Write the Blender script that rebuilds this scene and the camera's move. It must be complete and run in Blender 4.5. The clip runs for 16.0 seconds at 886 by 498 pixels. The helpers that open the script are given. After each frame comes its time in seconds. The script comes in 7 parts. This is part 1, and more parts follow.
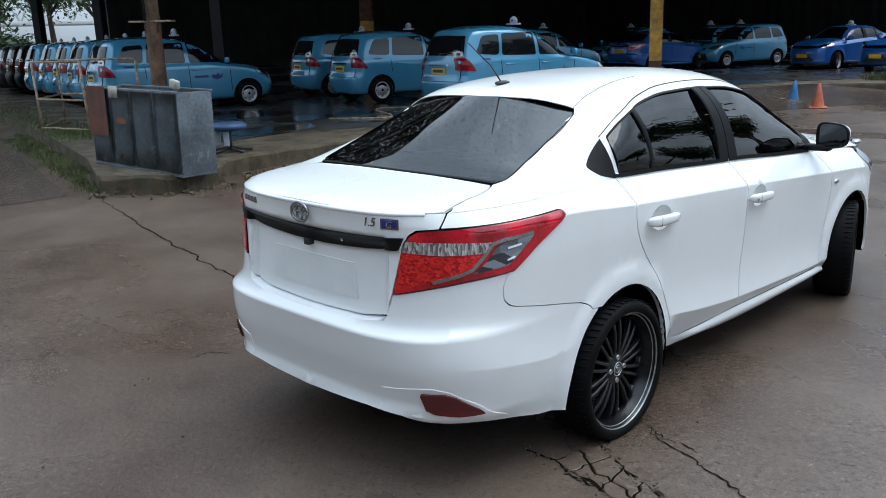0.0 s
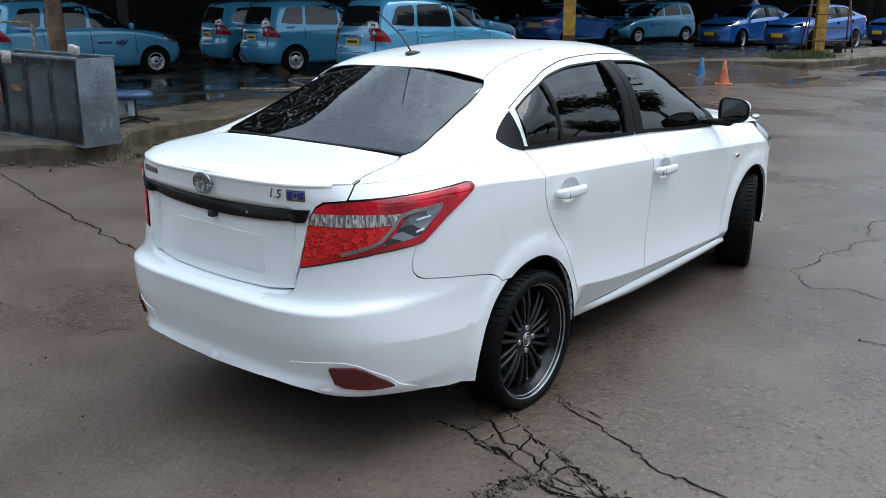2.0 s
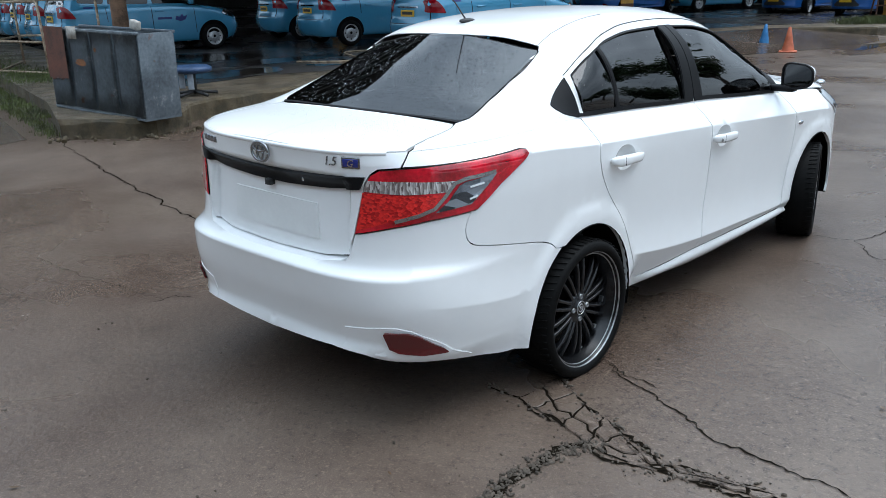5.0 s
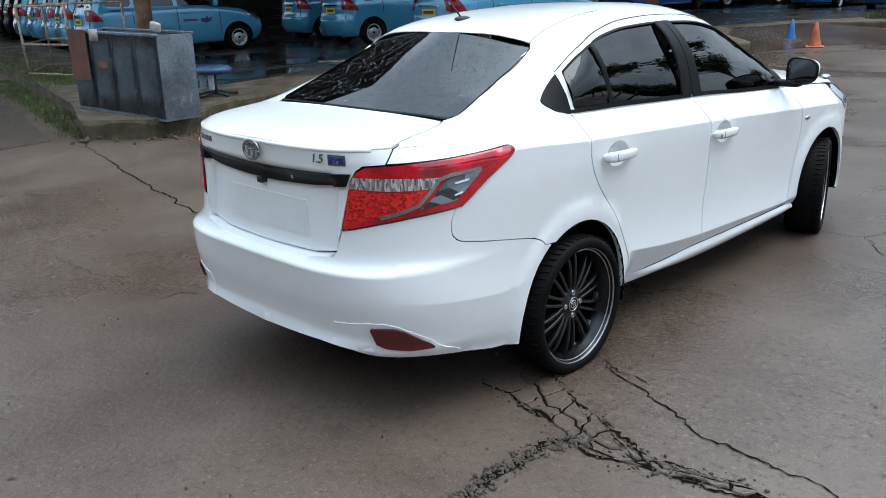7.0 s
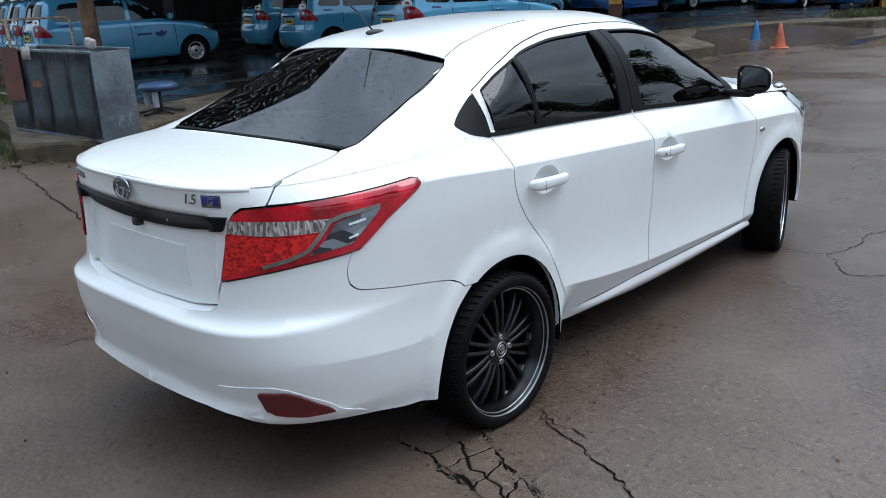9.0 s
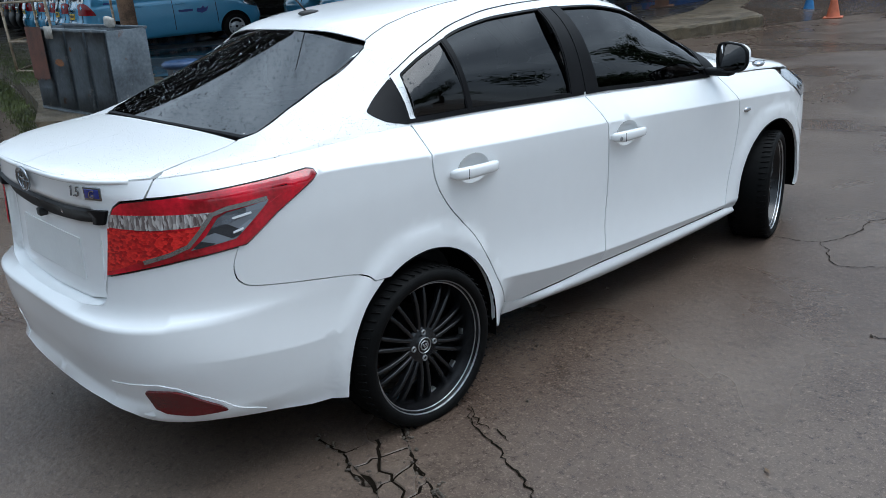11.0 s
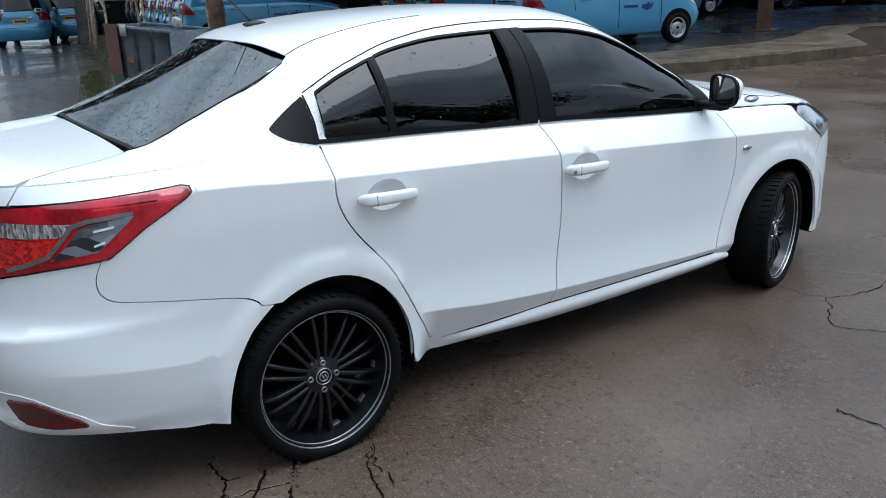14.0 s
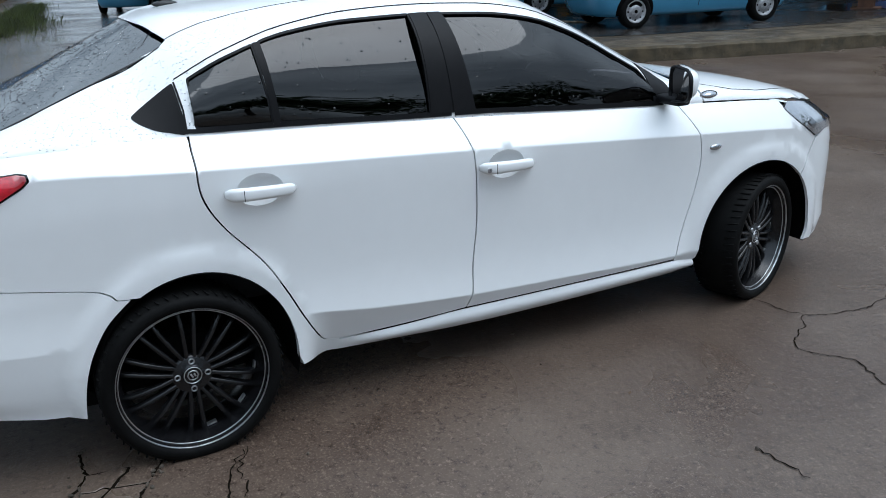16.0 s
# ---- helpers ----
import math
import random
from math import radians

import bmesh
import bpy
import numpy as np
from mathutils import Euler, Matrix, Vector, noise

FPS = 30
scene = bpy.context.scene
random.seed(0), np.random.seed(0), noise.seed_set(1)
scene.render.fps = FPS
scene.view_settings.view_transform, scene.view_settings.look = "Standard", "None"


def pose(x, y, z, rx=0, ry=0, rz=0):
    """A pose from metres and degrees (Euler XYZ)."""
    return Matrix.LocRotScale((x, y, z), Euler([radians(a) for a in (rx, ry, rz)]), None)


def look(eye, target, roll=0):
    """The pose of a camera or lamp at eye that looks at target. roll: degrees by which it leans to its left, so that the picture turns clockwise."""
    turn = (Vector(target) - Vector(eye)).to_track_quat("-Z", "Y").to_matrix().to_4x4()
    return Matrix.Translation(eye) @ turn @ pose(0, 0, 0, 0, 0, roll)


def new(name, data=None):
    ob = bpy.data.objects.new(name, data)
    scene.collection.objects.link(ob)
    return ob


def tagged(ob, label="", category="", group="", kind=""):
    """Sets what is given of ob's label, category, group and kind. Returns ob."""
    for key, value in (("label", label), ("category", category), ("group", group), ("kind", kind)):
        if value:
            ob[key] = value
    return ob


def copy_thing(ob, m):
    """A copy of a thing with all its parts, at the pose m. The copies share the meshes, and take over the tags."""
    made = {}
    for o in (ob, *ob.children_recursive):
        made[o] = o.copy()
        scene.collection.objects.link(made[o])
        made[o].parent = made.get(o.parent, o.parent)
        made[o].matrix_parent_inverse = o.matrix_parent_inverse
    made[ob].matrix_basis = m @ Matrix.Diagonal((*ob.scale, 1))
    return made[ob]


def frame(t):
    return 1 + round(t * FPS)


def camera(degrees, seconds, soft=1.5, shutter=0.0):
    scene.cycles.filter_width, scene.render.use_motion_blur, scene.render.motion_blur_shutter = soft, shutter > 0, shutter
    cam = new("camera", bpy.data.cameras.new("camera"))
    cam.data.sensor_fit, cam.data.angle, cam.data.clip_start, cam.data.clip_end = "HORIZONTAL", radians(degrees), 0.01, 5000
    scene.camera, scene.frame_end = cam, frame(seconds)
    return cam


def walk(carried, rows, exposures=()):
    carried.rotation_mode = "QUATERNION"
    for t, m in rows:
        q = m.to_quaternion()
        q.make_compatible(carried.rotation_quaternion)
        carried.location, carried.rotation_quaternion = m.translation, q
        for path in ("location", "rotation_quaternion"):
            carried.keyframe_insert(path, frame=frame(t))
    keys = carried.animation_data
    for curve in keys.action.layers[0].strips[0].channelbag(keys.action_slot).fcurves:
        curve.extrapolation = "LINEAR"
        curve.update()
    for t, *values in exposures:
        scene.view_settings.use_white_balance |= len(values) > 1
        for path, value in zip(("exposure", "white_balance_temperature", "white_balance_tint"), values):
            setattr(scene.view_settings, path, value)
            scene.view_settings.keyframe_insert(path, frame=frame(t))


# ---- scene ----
cam = camera(55.8, 16.0, soft=0.8)
PATH = [
    (0, (2.609, -2.829, 1.648), (1.236, -1.459, 1.16), -1.7),
    (0.5, (2.617, -2.796, 1.648), (1.283, -1.398, 1.134), -1.1),
    (1, (2.611, -2.782, 1.645), (1.354, -1.322, 1.107), -1.4),
    (1.5, (2.609, -2.784, 1.636), (1.425, -1.278, 1.063), -0.9),
    (2, (2.618, -2.793, 1.637), (1.402, -1.305, 1.084), -0.4),
    (2.5, (2.624, -2.797, 1.634), (1.352, -1.356, 1.081), -1.1),
    (3, (2.613, -2.791, 1.624), (1.31, -1.401, 1.015), -1.6),
    (3.5, (2.59, -2.801, 1.62), (1.252, -1.442, 1.018), -1.0),
    (4, (2.598, -2.802, 1.62), (1.284, -1.42, 1.016), -1.1),
    (4.5, (2.606, -2.803, 1.619), (1.307, -1.411, 1.007), -1.3),
    (7, (2.763, -2.714, 1.611), (1.408, -1.375, 0.999), -2.2),
    (7.5, (2.717, -2.632, 1.607), (1.356, -1.318, 0.959), -2.1),
    (8, (2.63, -2.472, 1.632), (1.266, -1.147, 1.011), -0.5),
    (8.5, (2.562, -2.344, 1.615), (1.266, -0.962, 0.974), -1.2),
    (9, (2.664, -2.242, 1.606), (1.343, -0.865, 1.007), -3.3),
    (9.5, (2.813, -2.098, 1.602), (1.47, -0.752, 0.981), -1.9),
    (10, (2.883, -1.995, 1.604), (1.498, -0.703, 0.962), -3.4),
    (12.5, (3.034, -1.525, 1.577), (1.539, -0.375, 0.914), -2.3),
    (13, (3.12, -1.476, 1.575), (1.481, -0.582, 0.859), -5.6),
    (13.5, (3.12, -1.328, 1.657), (1.503, -0.425, 0.903), -1.7),
    (14, (3.207, -1.144, 1.578), (1.637, -0.067, 0.964), -2.2),
    (14.5, (3.289, -0.983, 1.596), (1.689, 0.038, 0.967), -4.3),
    (15, (3.45, -0.8, 1.566), (1.803, 0.147, 0.94), -3.2),
    (15.5, (3.479, -0.621, 1.585), (1.805, 0.271, 0.95), -4.7),
    (16, (3.409, -0.406, 1.59), (1.734, 0.458, 0.922), -1.8),
]
EXPOSURES = [(0.0, 0.18, 6020, 8), (1.5, 0.23, 6020, 8), (4.5, 0.32, 6020, 8), (7.5, 0.36, 6020, 8), (8.5, 0.22, 6020, 8), (9.5, 0.06, 5970, 8), (10.0, 0.02, 5950, 8), (12.5, 0.0, 5900, 8), (13.5, 0.07, 5900, 8), (15.0, -0.05, 5900, 8), (16.0, -0.05, 5900, 8)]
walk(cam, [(t, look(eye, target, roll)) for t, eye, target, roll in PATH], EXPOSURES)

# ---- light ----
world = bpy.data.worlds.new("overcast_sky")
scene.world = world
world.use_nodes = True
wn, wl = world.node_tree.nodes, world.node_tree.links
wn.clear()
w_out, w_bg = wn.new("ShaderNodeOutputWorld"), wn.new("ShaderNodeBackground")
w_sky, w_co = wn.new("ShaderNodeTexSky"), wn.new("ShaderNodeTexCoord")
w_sky.sky_type, w_sky.sun_disc = "NISHITA", False
w_sky.sun_elevation, w_sky.sun_rotation = radians(66), radians(41)
w_sky.air_density, w_sky.dust_density = 1.0, 3.0
w_map, w_noise, w_ramp, w_mix = wn.new("ShaderNodeMapping"), wn.new("ShaderNodeTexNoise"), wn.new("ShaderNodeValToRGB"), wn.new("ShaderNodeMix")
w_map.inputs["Scale"].default_value = (1.0, 1.0, 2.6)
w_noise.inputs["Scale"].default_value, w_noise.inputs["Detail"].default_value = 2.3, 6.0
w_ramp.color_ramp.elements[0].position, w_ramp.color_ramp.elements[0].color = 0.34, (4.9, 5.8, 6.7, 1)
w_ramp.color_ramp.elements[1].position, w_ramp.color_ramp.elements[1].color = 0.66, (11.6, 13.2, 14.5, 1)
w_mix.data_type = "RGBA"
w_mix.inputs["Factor"].default_value = 0.85
wl.new(w_co.outputs["Generated"], w_map.inputs["Vector"])
wl.new(w_map.outputs["Vector"], w_noise.inputs["Vector"])
wl.new(w_noise.outputs["Fac"], w_ramp.inputs["Fac"])
wl.new(w_sky.outputs["Color"], w_mix.inputs["A"])
wl.new(w_ramp.outputs["Color"], w_mix.inputs["B"])
# an overcast sky is darker towards the horizon
w_sep, w_rng, w_mul = wn.new("ShaderNodeSeparateXYZ"), wn.new("ShaderNodeMapRange"), wn.new("ShaderNodeVectorMath")
w_rng.inputs["From Min"].default_value, w_rng.inputs["From Max"].default_value = 0.0, 0.9
w_rng.inputs["To Min"].default_value, w_rng.inputs["To Max"].default_value = 0.40, 1.27
w_mul.operation = "MULTIPLY"
wl.new(w_co.outputs["Generated"], w_sep.inputs[0])
wl.new(w_sep.outputs["Z"], w_rng.inputs["Value"])
wl.new(w_mix.outputs["Result"], w_mul.inputs[0])
wl.new(w_rng.outputs["Result"], w_mul.inputs[1])
wl.new(w_mul.outputs["Vector"], w_bg.inputs["Color"])
w_bg.inputs["Strength"].default_value = 0.136
wl.new(w_bg.outputs["Background"], w_out.inputs["Surface"])

sun = new("sun", bpy.data.lights.new("sun", "SUN"))
sun.data.energy, sun.data.angle, sun.data.color = 1.5, radians(48), (1.0, 0.99, 0.97)
sun.matrix_world = look((7, 8, 24), (0, 0, 0))

# ---- materials ----


def material(name, color, rough=0.5, metal=0.0, coat=0.0, vary=0.0, scale=4.0, bump=0.0, bump_scale=60.0, second=None, spec=0.5, stain=0.0, rough2=None, random_hue=0.0):
    """Principled surface with variation at two scales, and fine relief."""
    m = bpy.data.materials.new(name)
    m.use_nodes = True
    n, l = m.node_tree.nodes, m.node_tree.links
    p = n["Principled BSDF"]
    p.inputs["Base Color"].default_value = (*color, 1)
    p.inputs["Roughness"].default_value, p.inputs["Metallic"].default_value = rough, metal
    p.inputs["Coat Weight"].default_value, p.inputs["Coat Roughness"].default_value = coat, 0.03
    p.inputs["Specular IOR Level"].default_value = spec
    co = n.new("ShaderNodeTexCoord")
    if vary or second or stain:
        big, small = n.new("ShaderNodeTexNoise"), n.new("ShaderNodeTexNoise")
        big.inputs["Scale"].default_value, big.inputs["Detail"].default_value = scale, 5
        small.inputs["Scale"].default_value, small.inputs["Detail"].default_value = scale * 9, 4
        l.new(co.outputs["Object"], big.inputs["Vector"]), l.new(co.outputs["Object"], small.inputs["Vector"])
        add = n.new("ShaderNodeMath")
        add.operation = "MULTIPLY_ADD"
        add.inputs[1].default_value = 0.45
        l.new(small.outputs["Fac"], add.inputs[0]), l.new(big.outputs["Fac"], add.inputs[2])
        ramp = n.new("ShaderNodeValToRGB")
        ramp.color_ramp.elements[0].position, ramp.color_ramp.elements[1].position = 0.52, 0.9
        dark = tuple(c * (1 - vary) for c in color)
        ramp.color_ramp.elements[0].color = (*(second or dark), 1)
        ramp.color_ramp.elements[1].color = (*(tuple(min(1, c * (1 + 0.5 * vary)) for c in color)), 1)
        l.new(add.outputs[0], ramp.inputs["Fac"])
        l.new(ramp.outputs["Color"], p.inputs["Base Color"])
        if rough2 is not None:
            rr = n.new("ShaderNodeMapRange")
            rr.inputs["From Min"].default_value, rr.inputs["From Max"].default_value = 0.5, 0.95
            rr.inputs["To Min"].default_value, rr.inputs["To Max"].default_value = rough2, rough
            l.new(add.outputs[0], rr.inputs["Value"]), l.new(rr.outputs["Result"], p.inputs["Roughness"])
    if bump:
        fine, b = n.new("ShaderNodeTexNoise"), n.new("ShaderNodeBump")
        fine.inputs["Scale"].default_value, fine.inputs["Detail"].default_value = bump_scale, 4
        b.inputs["Strength"].default_value, b.inputs["Distance"].default_value = bump, 0.01
        l.new(co.outputs["Object"], fine.inputs["Vector"]), l.new(fine.outputs["Fac"], b.inputs["Height"])
        l.new(b.outputs["Normal"], p.inputs["Normal"])
    return m


def rained(m, scale=70.0, cover=0.3, strength=0.35):
    """Beads of rain on a smooth surface: round bumps of uneven size, only here and there."""
    n, l = m.node_tree.nodes, m.node_tree.links
    p = next(x for x in n if x.type in ("BSDF_PRINCIPLED", "BSDF_GLOSSY"))
    co, v, r, b = n.new("ShaderNodeTexCoord"), n.new("ShaderNodeTexVoronoi"), n.new("ShaderNodeMapRange"), n.new("ShaderNodeBump")
    pick, mul = n.new("ShaderNodeMath"), n.new("ShaderNodeMath")
    v.inputs["Scale"].default_value = scale
    r.inputs["From Min"].default_value, r.inputs["From Max"].default_value = 0.0, 0.4
    r.inputs["To Min"].default_value, r.inputs["To Max"].default_value = 1.0, 0.0
    sep = n.new("ShaderNodeSeparateColor")
    pick.operation, pick.inputs[1].default_value, mul.operation = "LESS_THAN", cover, "MULTIPLY"
    l.new(co.outputs["Object"], v.inputs["Vector"]), l.new(v.outputs["Distance"], r.inputs["Value"])
    l.new(v.outputs["Color"], sep.inputs["Color"]), l.new(sep.outputs["Red"], pick.inputs[0])
    l.new(r.outputs["Result"], mul.inputs[0]), l.new(pick.outputs[0], mul.inputs[1])
    l.new(mul.outputs[0], b.inputs["Height"])
    b.inputs["Strength"].default_value, b.inputs["Distance"].default_value = strength, 0.004
    l.new(b.outputs["Normal"], p.inputs["Normal"])
    return m


def glass(name, tint, rough=0.02, ior=1.5, beads=0.0):
    """Tinted pane: what is behind shows through the tint, with a mirror gloss by the angle."""
    m = bpy.data.materials.new(name)
    m.use_nodes = True
    n, l = m.node_tree.nodes, m.node_tree.links
    n.clear()
    out, mix, tr, gl, fr = n.new("ShaderNodeOutputMaterial"), n.new("ShaderNodeMixShader"), n.new("ShaderNodeBsdfTransparent"), n.new("ShaderNodeBsdfGlossy"), n.new("ShaderNodeFresnel")
    tr.inputs["Color"].default_value = (*tint, 1)
    gl.inputs["Roughness"].default_value, gl.inputs["Color"].default_value = rough, (1, 1, 1, 1)
    fr.inputs["IOR"].default_value = ior
    l.new(fr.outputs[0], mix.inputs[0]), l.new(tr.outputs[0], mix.inputs[1]), l.new(gl.outputs[0], mix.inputs[2])
    l.new(mix.outputs[0], out.inputs["Surface"])
    if beads:
        rained(m, 85.0, beads, 0.6)
    return m


WHITE = material("white_car_paint", (0.89, 0.90, 0.90), 0.35, coat=1.0, spec=0.25, vary=0.02, scale=1.5)
WHITE_WET = rained(material("white_car_paint_wet", (0.88, 0.89, 0.89), 0.4, coat=0.8, spec=0.3), 120.0, 0.4, 1.0)
BLACK_TRIM = material("satin_black_trim", (0.006, 0.006, 0.007), 0.5, spec=0.16, vary=0.2, scale=20)
BLACK_PLASTIC = material("black_plastic", (0.016, 0.016, 0.017), 0.5, bump=0.1, bump_scale=300)
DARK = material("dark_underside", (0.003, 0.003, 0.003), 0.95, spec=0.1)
CABIN = material("dark_cabin_cloth", (0.02, 0.02, 0.022), 0.9)
TINT = glass("tinted_window_glass", (0.03, 0.03, 0.033), ior=1.55, beads=0.05)
TINT_WET = glass("tinted_rear_glass_with_rain", (0.03, 0.03, 0.034), ior=1.95)
DROP = material("rain_drop", (0.95, 0.97, 1.0), 0.02)
DROP.node_tree.nodes["Principled BSDF"].inputs["Transmission Weight"].default_value = 1.0
DROP.node_tree.nodes["Principled BSDF"].inputs["IOR"].default_value = 1.33
RUBBER = material("tyre_rubber", (0.005, 0.005, 0.005), 0.6, spec=0.09, vary=0.4, scale=12, bump=0.15, bump_scale=160)
RIM = material("black_wheel_paint", (0.007, 0.007, 0.008), 0.25, spec=0.5, vary=0.4, scale=18)
RIM_LIP = material("machined_wheel_edge", (0.48, 0.48, 0.49), 0.35, metal=0.9, vary=0.3, scale=30)
CHROME = material("chrome", (0.75, 0.75, 0.77), 0.08, metal=1.0)
# chrome darkened in its colour to carry the badges' dark reflections
DARK_CHROME = material("darkened_chrome", (0.30, 0.31, 0.33), 0.16, metal=1.0)


def faceted(name, bright, dark, scale, stretch=(1, 1, 1), metal=0.0, rough=0.06, relief=0.6):
    """A lamp lens over a moulded reflector: small cells, the light each catches put into its colour."""
    m = material(name, bright, rough, metal=metal, coat=1.0)
    n, l = m.node_tree.nodes, m.node_tree.links
    p = n["Principled BSDF"]
    co, mp, v, bw, ramp, b = n.new("ShaderNodeTexCoord"), n.new("ShaderNodeMapping"), n.new("ShaderNodeTexVoronoi"), n.new("ShaderNodeSeparateColor"), n.new("ShaderNodeValToRGB"), n.new("ShaderNodeBump")
    mp.inputs["Scale"].default_value, v.inputs["Scale"].default_value = stretch, scale
    ramp.color_ramp.elements[0].position, ramp.color_ramp.elements[0].color = 0.15, (*dark, 1)
    ramp.color_ramp.elements[1].position, ramp.color_ramp.elements[1].color = 0.85, (*bright, 1)
    b.inputs["Strength"].default_value, b.inputs["Distance"].default_value = relief, 0.006
    l.new(co.outputs["Object"], mp.inputs["Vector"]), l.new(mp.outputs["Vector"], v.inputs["Vector"])
    l.new(v.outputs["Color"], bw.inputs["Color"]), l.new(bw.outputs["Green"], ramp.inputs["Fac"])
    l.new(ramp.outputs["Color"], p.inputs["Base Color"])
    l.new(v.outputs["Distance"], b.inputs["Height"]), l.new(b.outputs["Normal"], p.inputs["Normal"])
    return m


RED_LAMP = faceted("red_lamp_lens", (0.78, 0.018, 0.016), (0.33, 0.002, 0.005), 95, (1, 1, 1.5), relief=0.35)
RED_BRIGHT = material("bright_red_lens", (0.62, 0.005, 0.022), 0.05, coat=1.0, vary=0.3, scale=9, second=(0.26, 0.002, 0.008))
TAXI_RED = material("dull_red_lamp", (0.22, 0.003, 0.008), 0.12, spec=0.4, vary=0.4, scale=12)
RED_DARK = material("dark_red_reflector", (0.10, 0.004, 0.006), 0.15, coat=0.6, bump=0.2, bump_scale=200)
CLEAR_LAMP = faceted("clear_lamp_lens", (0.80, 0.78, 0.77), (0.20, 0.16, 0.16), 150, (1, 1, 0.3), 0.5, 0.12)
SILVER_LAMP = material("silver_lamp_bowl", (0.45, 0.46, 0.48), 0.12, metal=0.9, coat=1.0, bump=0.2, bump_scale=25)
# pale blue cells hold the sky's reflection in their colour
BLUISH_LAMP = faceted("bluish_reverse_lens", (0.50, 0.58, 0.68), (0.06, 0.07, 0.085), 16, (1, 1, 2.2), 0.7, 0.08, 0.25)
LENS_GLINT = material("pale_glint", (0.8, 0.82, 0.84), 0.3)
WHITE_PLATE = material("blank_plate", (0.80, 0.81, 0.80), 0.45, vary=0.04, scale=8)
BADGE_BLUE = material("blue_badge", (0.02, 0.03, 0.2), 0.25, coat=0.5)


def ground_material(name, base, second, wet, scale, relief, puddle=None):
    """Concrete or tarmac, damp in large uneven areas, with grit and pits."""
    m = bpy.data.materials.new(name)
    m.use_nodes = True
    n, l = m.node_tree.nodes, m.node_tree.links
    p = n["Principled BSDF"]
    co = n.new("ShaderNodeTexCoord")

    def noise_at(s, d=5, w=0.5, dist=0.0):
        t = n.new("ShaderNodeTexNoise")
        t.inputs["Scale"].default_value, t.inputs["Detail"].default_value, t.inputs["Roughness"].default_value = s, d, w
        t.inputs["Distortion"].default_value = dist
        l.new(co.outputs["Object"], t.inputs["Vector"])
        return t.outputs["Fac"]

    def mixed(a, b, f, lo, hi):
        r, x = n.new("ShaderNodeMapRange"), n.new("ShaderNodeMix")
        r.inputs["From Min"].default_value, r.inputs["From Max"].default_value = lo, hi
        x.data_type = "RGBA"
        l.new(f, r.inputs["Value"]), l.new(r.outputs["Result"], x.inputs["Factor"])
        for s, v in (("A", a), ("B", b)):
            if isinstance(v, tuple):
                x.inputs[s].default_value = (*v, 1)
            else:
                l.new(v, x.inputs[s])
        return x.outputs["Result"]

    c = mixed(base, second, noise_at(scale, 7, 0.62, 0.15), 0.34, 0.68)
    c = mixed(c, tuple(v * 0.62 for v in base), noise_at(scale * 3.3, 7, 0.7, 0.1), 0.56, 0.80)
    c = mixed(c, tuple(v * 0.42 for v in base), noise_at(scale * 34, 6, 0.78), 0.52, 0.70)
    c = mixed(c, tuple(min(1, v * 1.75) for v in second), noise_at(scale * 52, 5, 0.75), 0.56, 0.74)
    c = mixed(c, tuple(min(1, v * 1.3) for v in second), noise_at(scale * 150, 2, 0.6), 0.55, 0.74)
    p.inputs["Specular IOR Level"].default_value = 0.42
    l.new(c, p.inputs["Base Color"])
    r = n.new("ShaderNodeMapRange")
    r.inputs["From Min"].default_value, r.inputs["From Max"].default_value = 0.38, 0.64
    r.inputs["To Min"].default_value, r.inputs["To Max"].default_value = wet[0], wet[1]
    l.new(noise_at(scale * 0.55, 5, 0.55, 0.4), r.inputs["Value"])
    l.new(r.outputs["Result"], p.inputs["Roughness"])
    b1, b2 = n.new("ShaderNodeBump"), n.new("ShaderNodeBump")
    b1.inputs["Strength"].default_value, b1.inputs["Distance"].default_value = relief, 0.012
    b2.inputs["Strength"].default_value, b2.inputs["Distance"].default_value = relief * 0.6, 0.05
    l.new(noise_at(scale * 40, 6, 0.7), b1.inputs["Height"]), l.new(noise_at(scale * 2, 4), b2.inputs["Height"])
    l.new(b2.outputs["Normal"], b1.inputs["Normal"]), l.new(b1.outputs["Normal"], p.inputs["Normal"])
    return m


CONCRETE = ground_material("damp_brown_concrete", (0.068, 0.045, 0.033), (0.134, 0.101, 0.078), (0.18, 0.48), 0.75, 0.36)
ROAD_WET = ground_material("wet_road_concrete", (0.066, 0.047, 0.036), (0.11, 0.086, 0.070), (0.03, 0.28), 0.7, 0.4)
PLATFORM = ground_material("worn_platform_concrete", (0.030, 0.024, 0.016), (0.185, 0.145, 0.098), (0.35, 0.75), 2.8, 1.0)
MOSSY = ground_material("mossy_broken_slab_face", (0.030, 0.024, 0.012), (0.14, 0.105, 0.060), (0.5, 0.85), 4.5, 1.0)
YARD = ground_material("wet_dark_yard", (0.035, 0.033, 0.032), (0.07, 0.064, 0.06), (0.05, 0.4), 0.5, 0.3)
CRACK = material("dark_crack", (0.010, 0.008, 0.006), 0.95, vary=0.5, scale=60, spec=0.0)

# ---- smooth curves and the form of the saloon ----


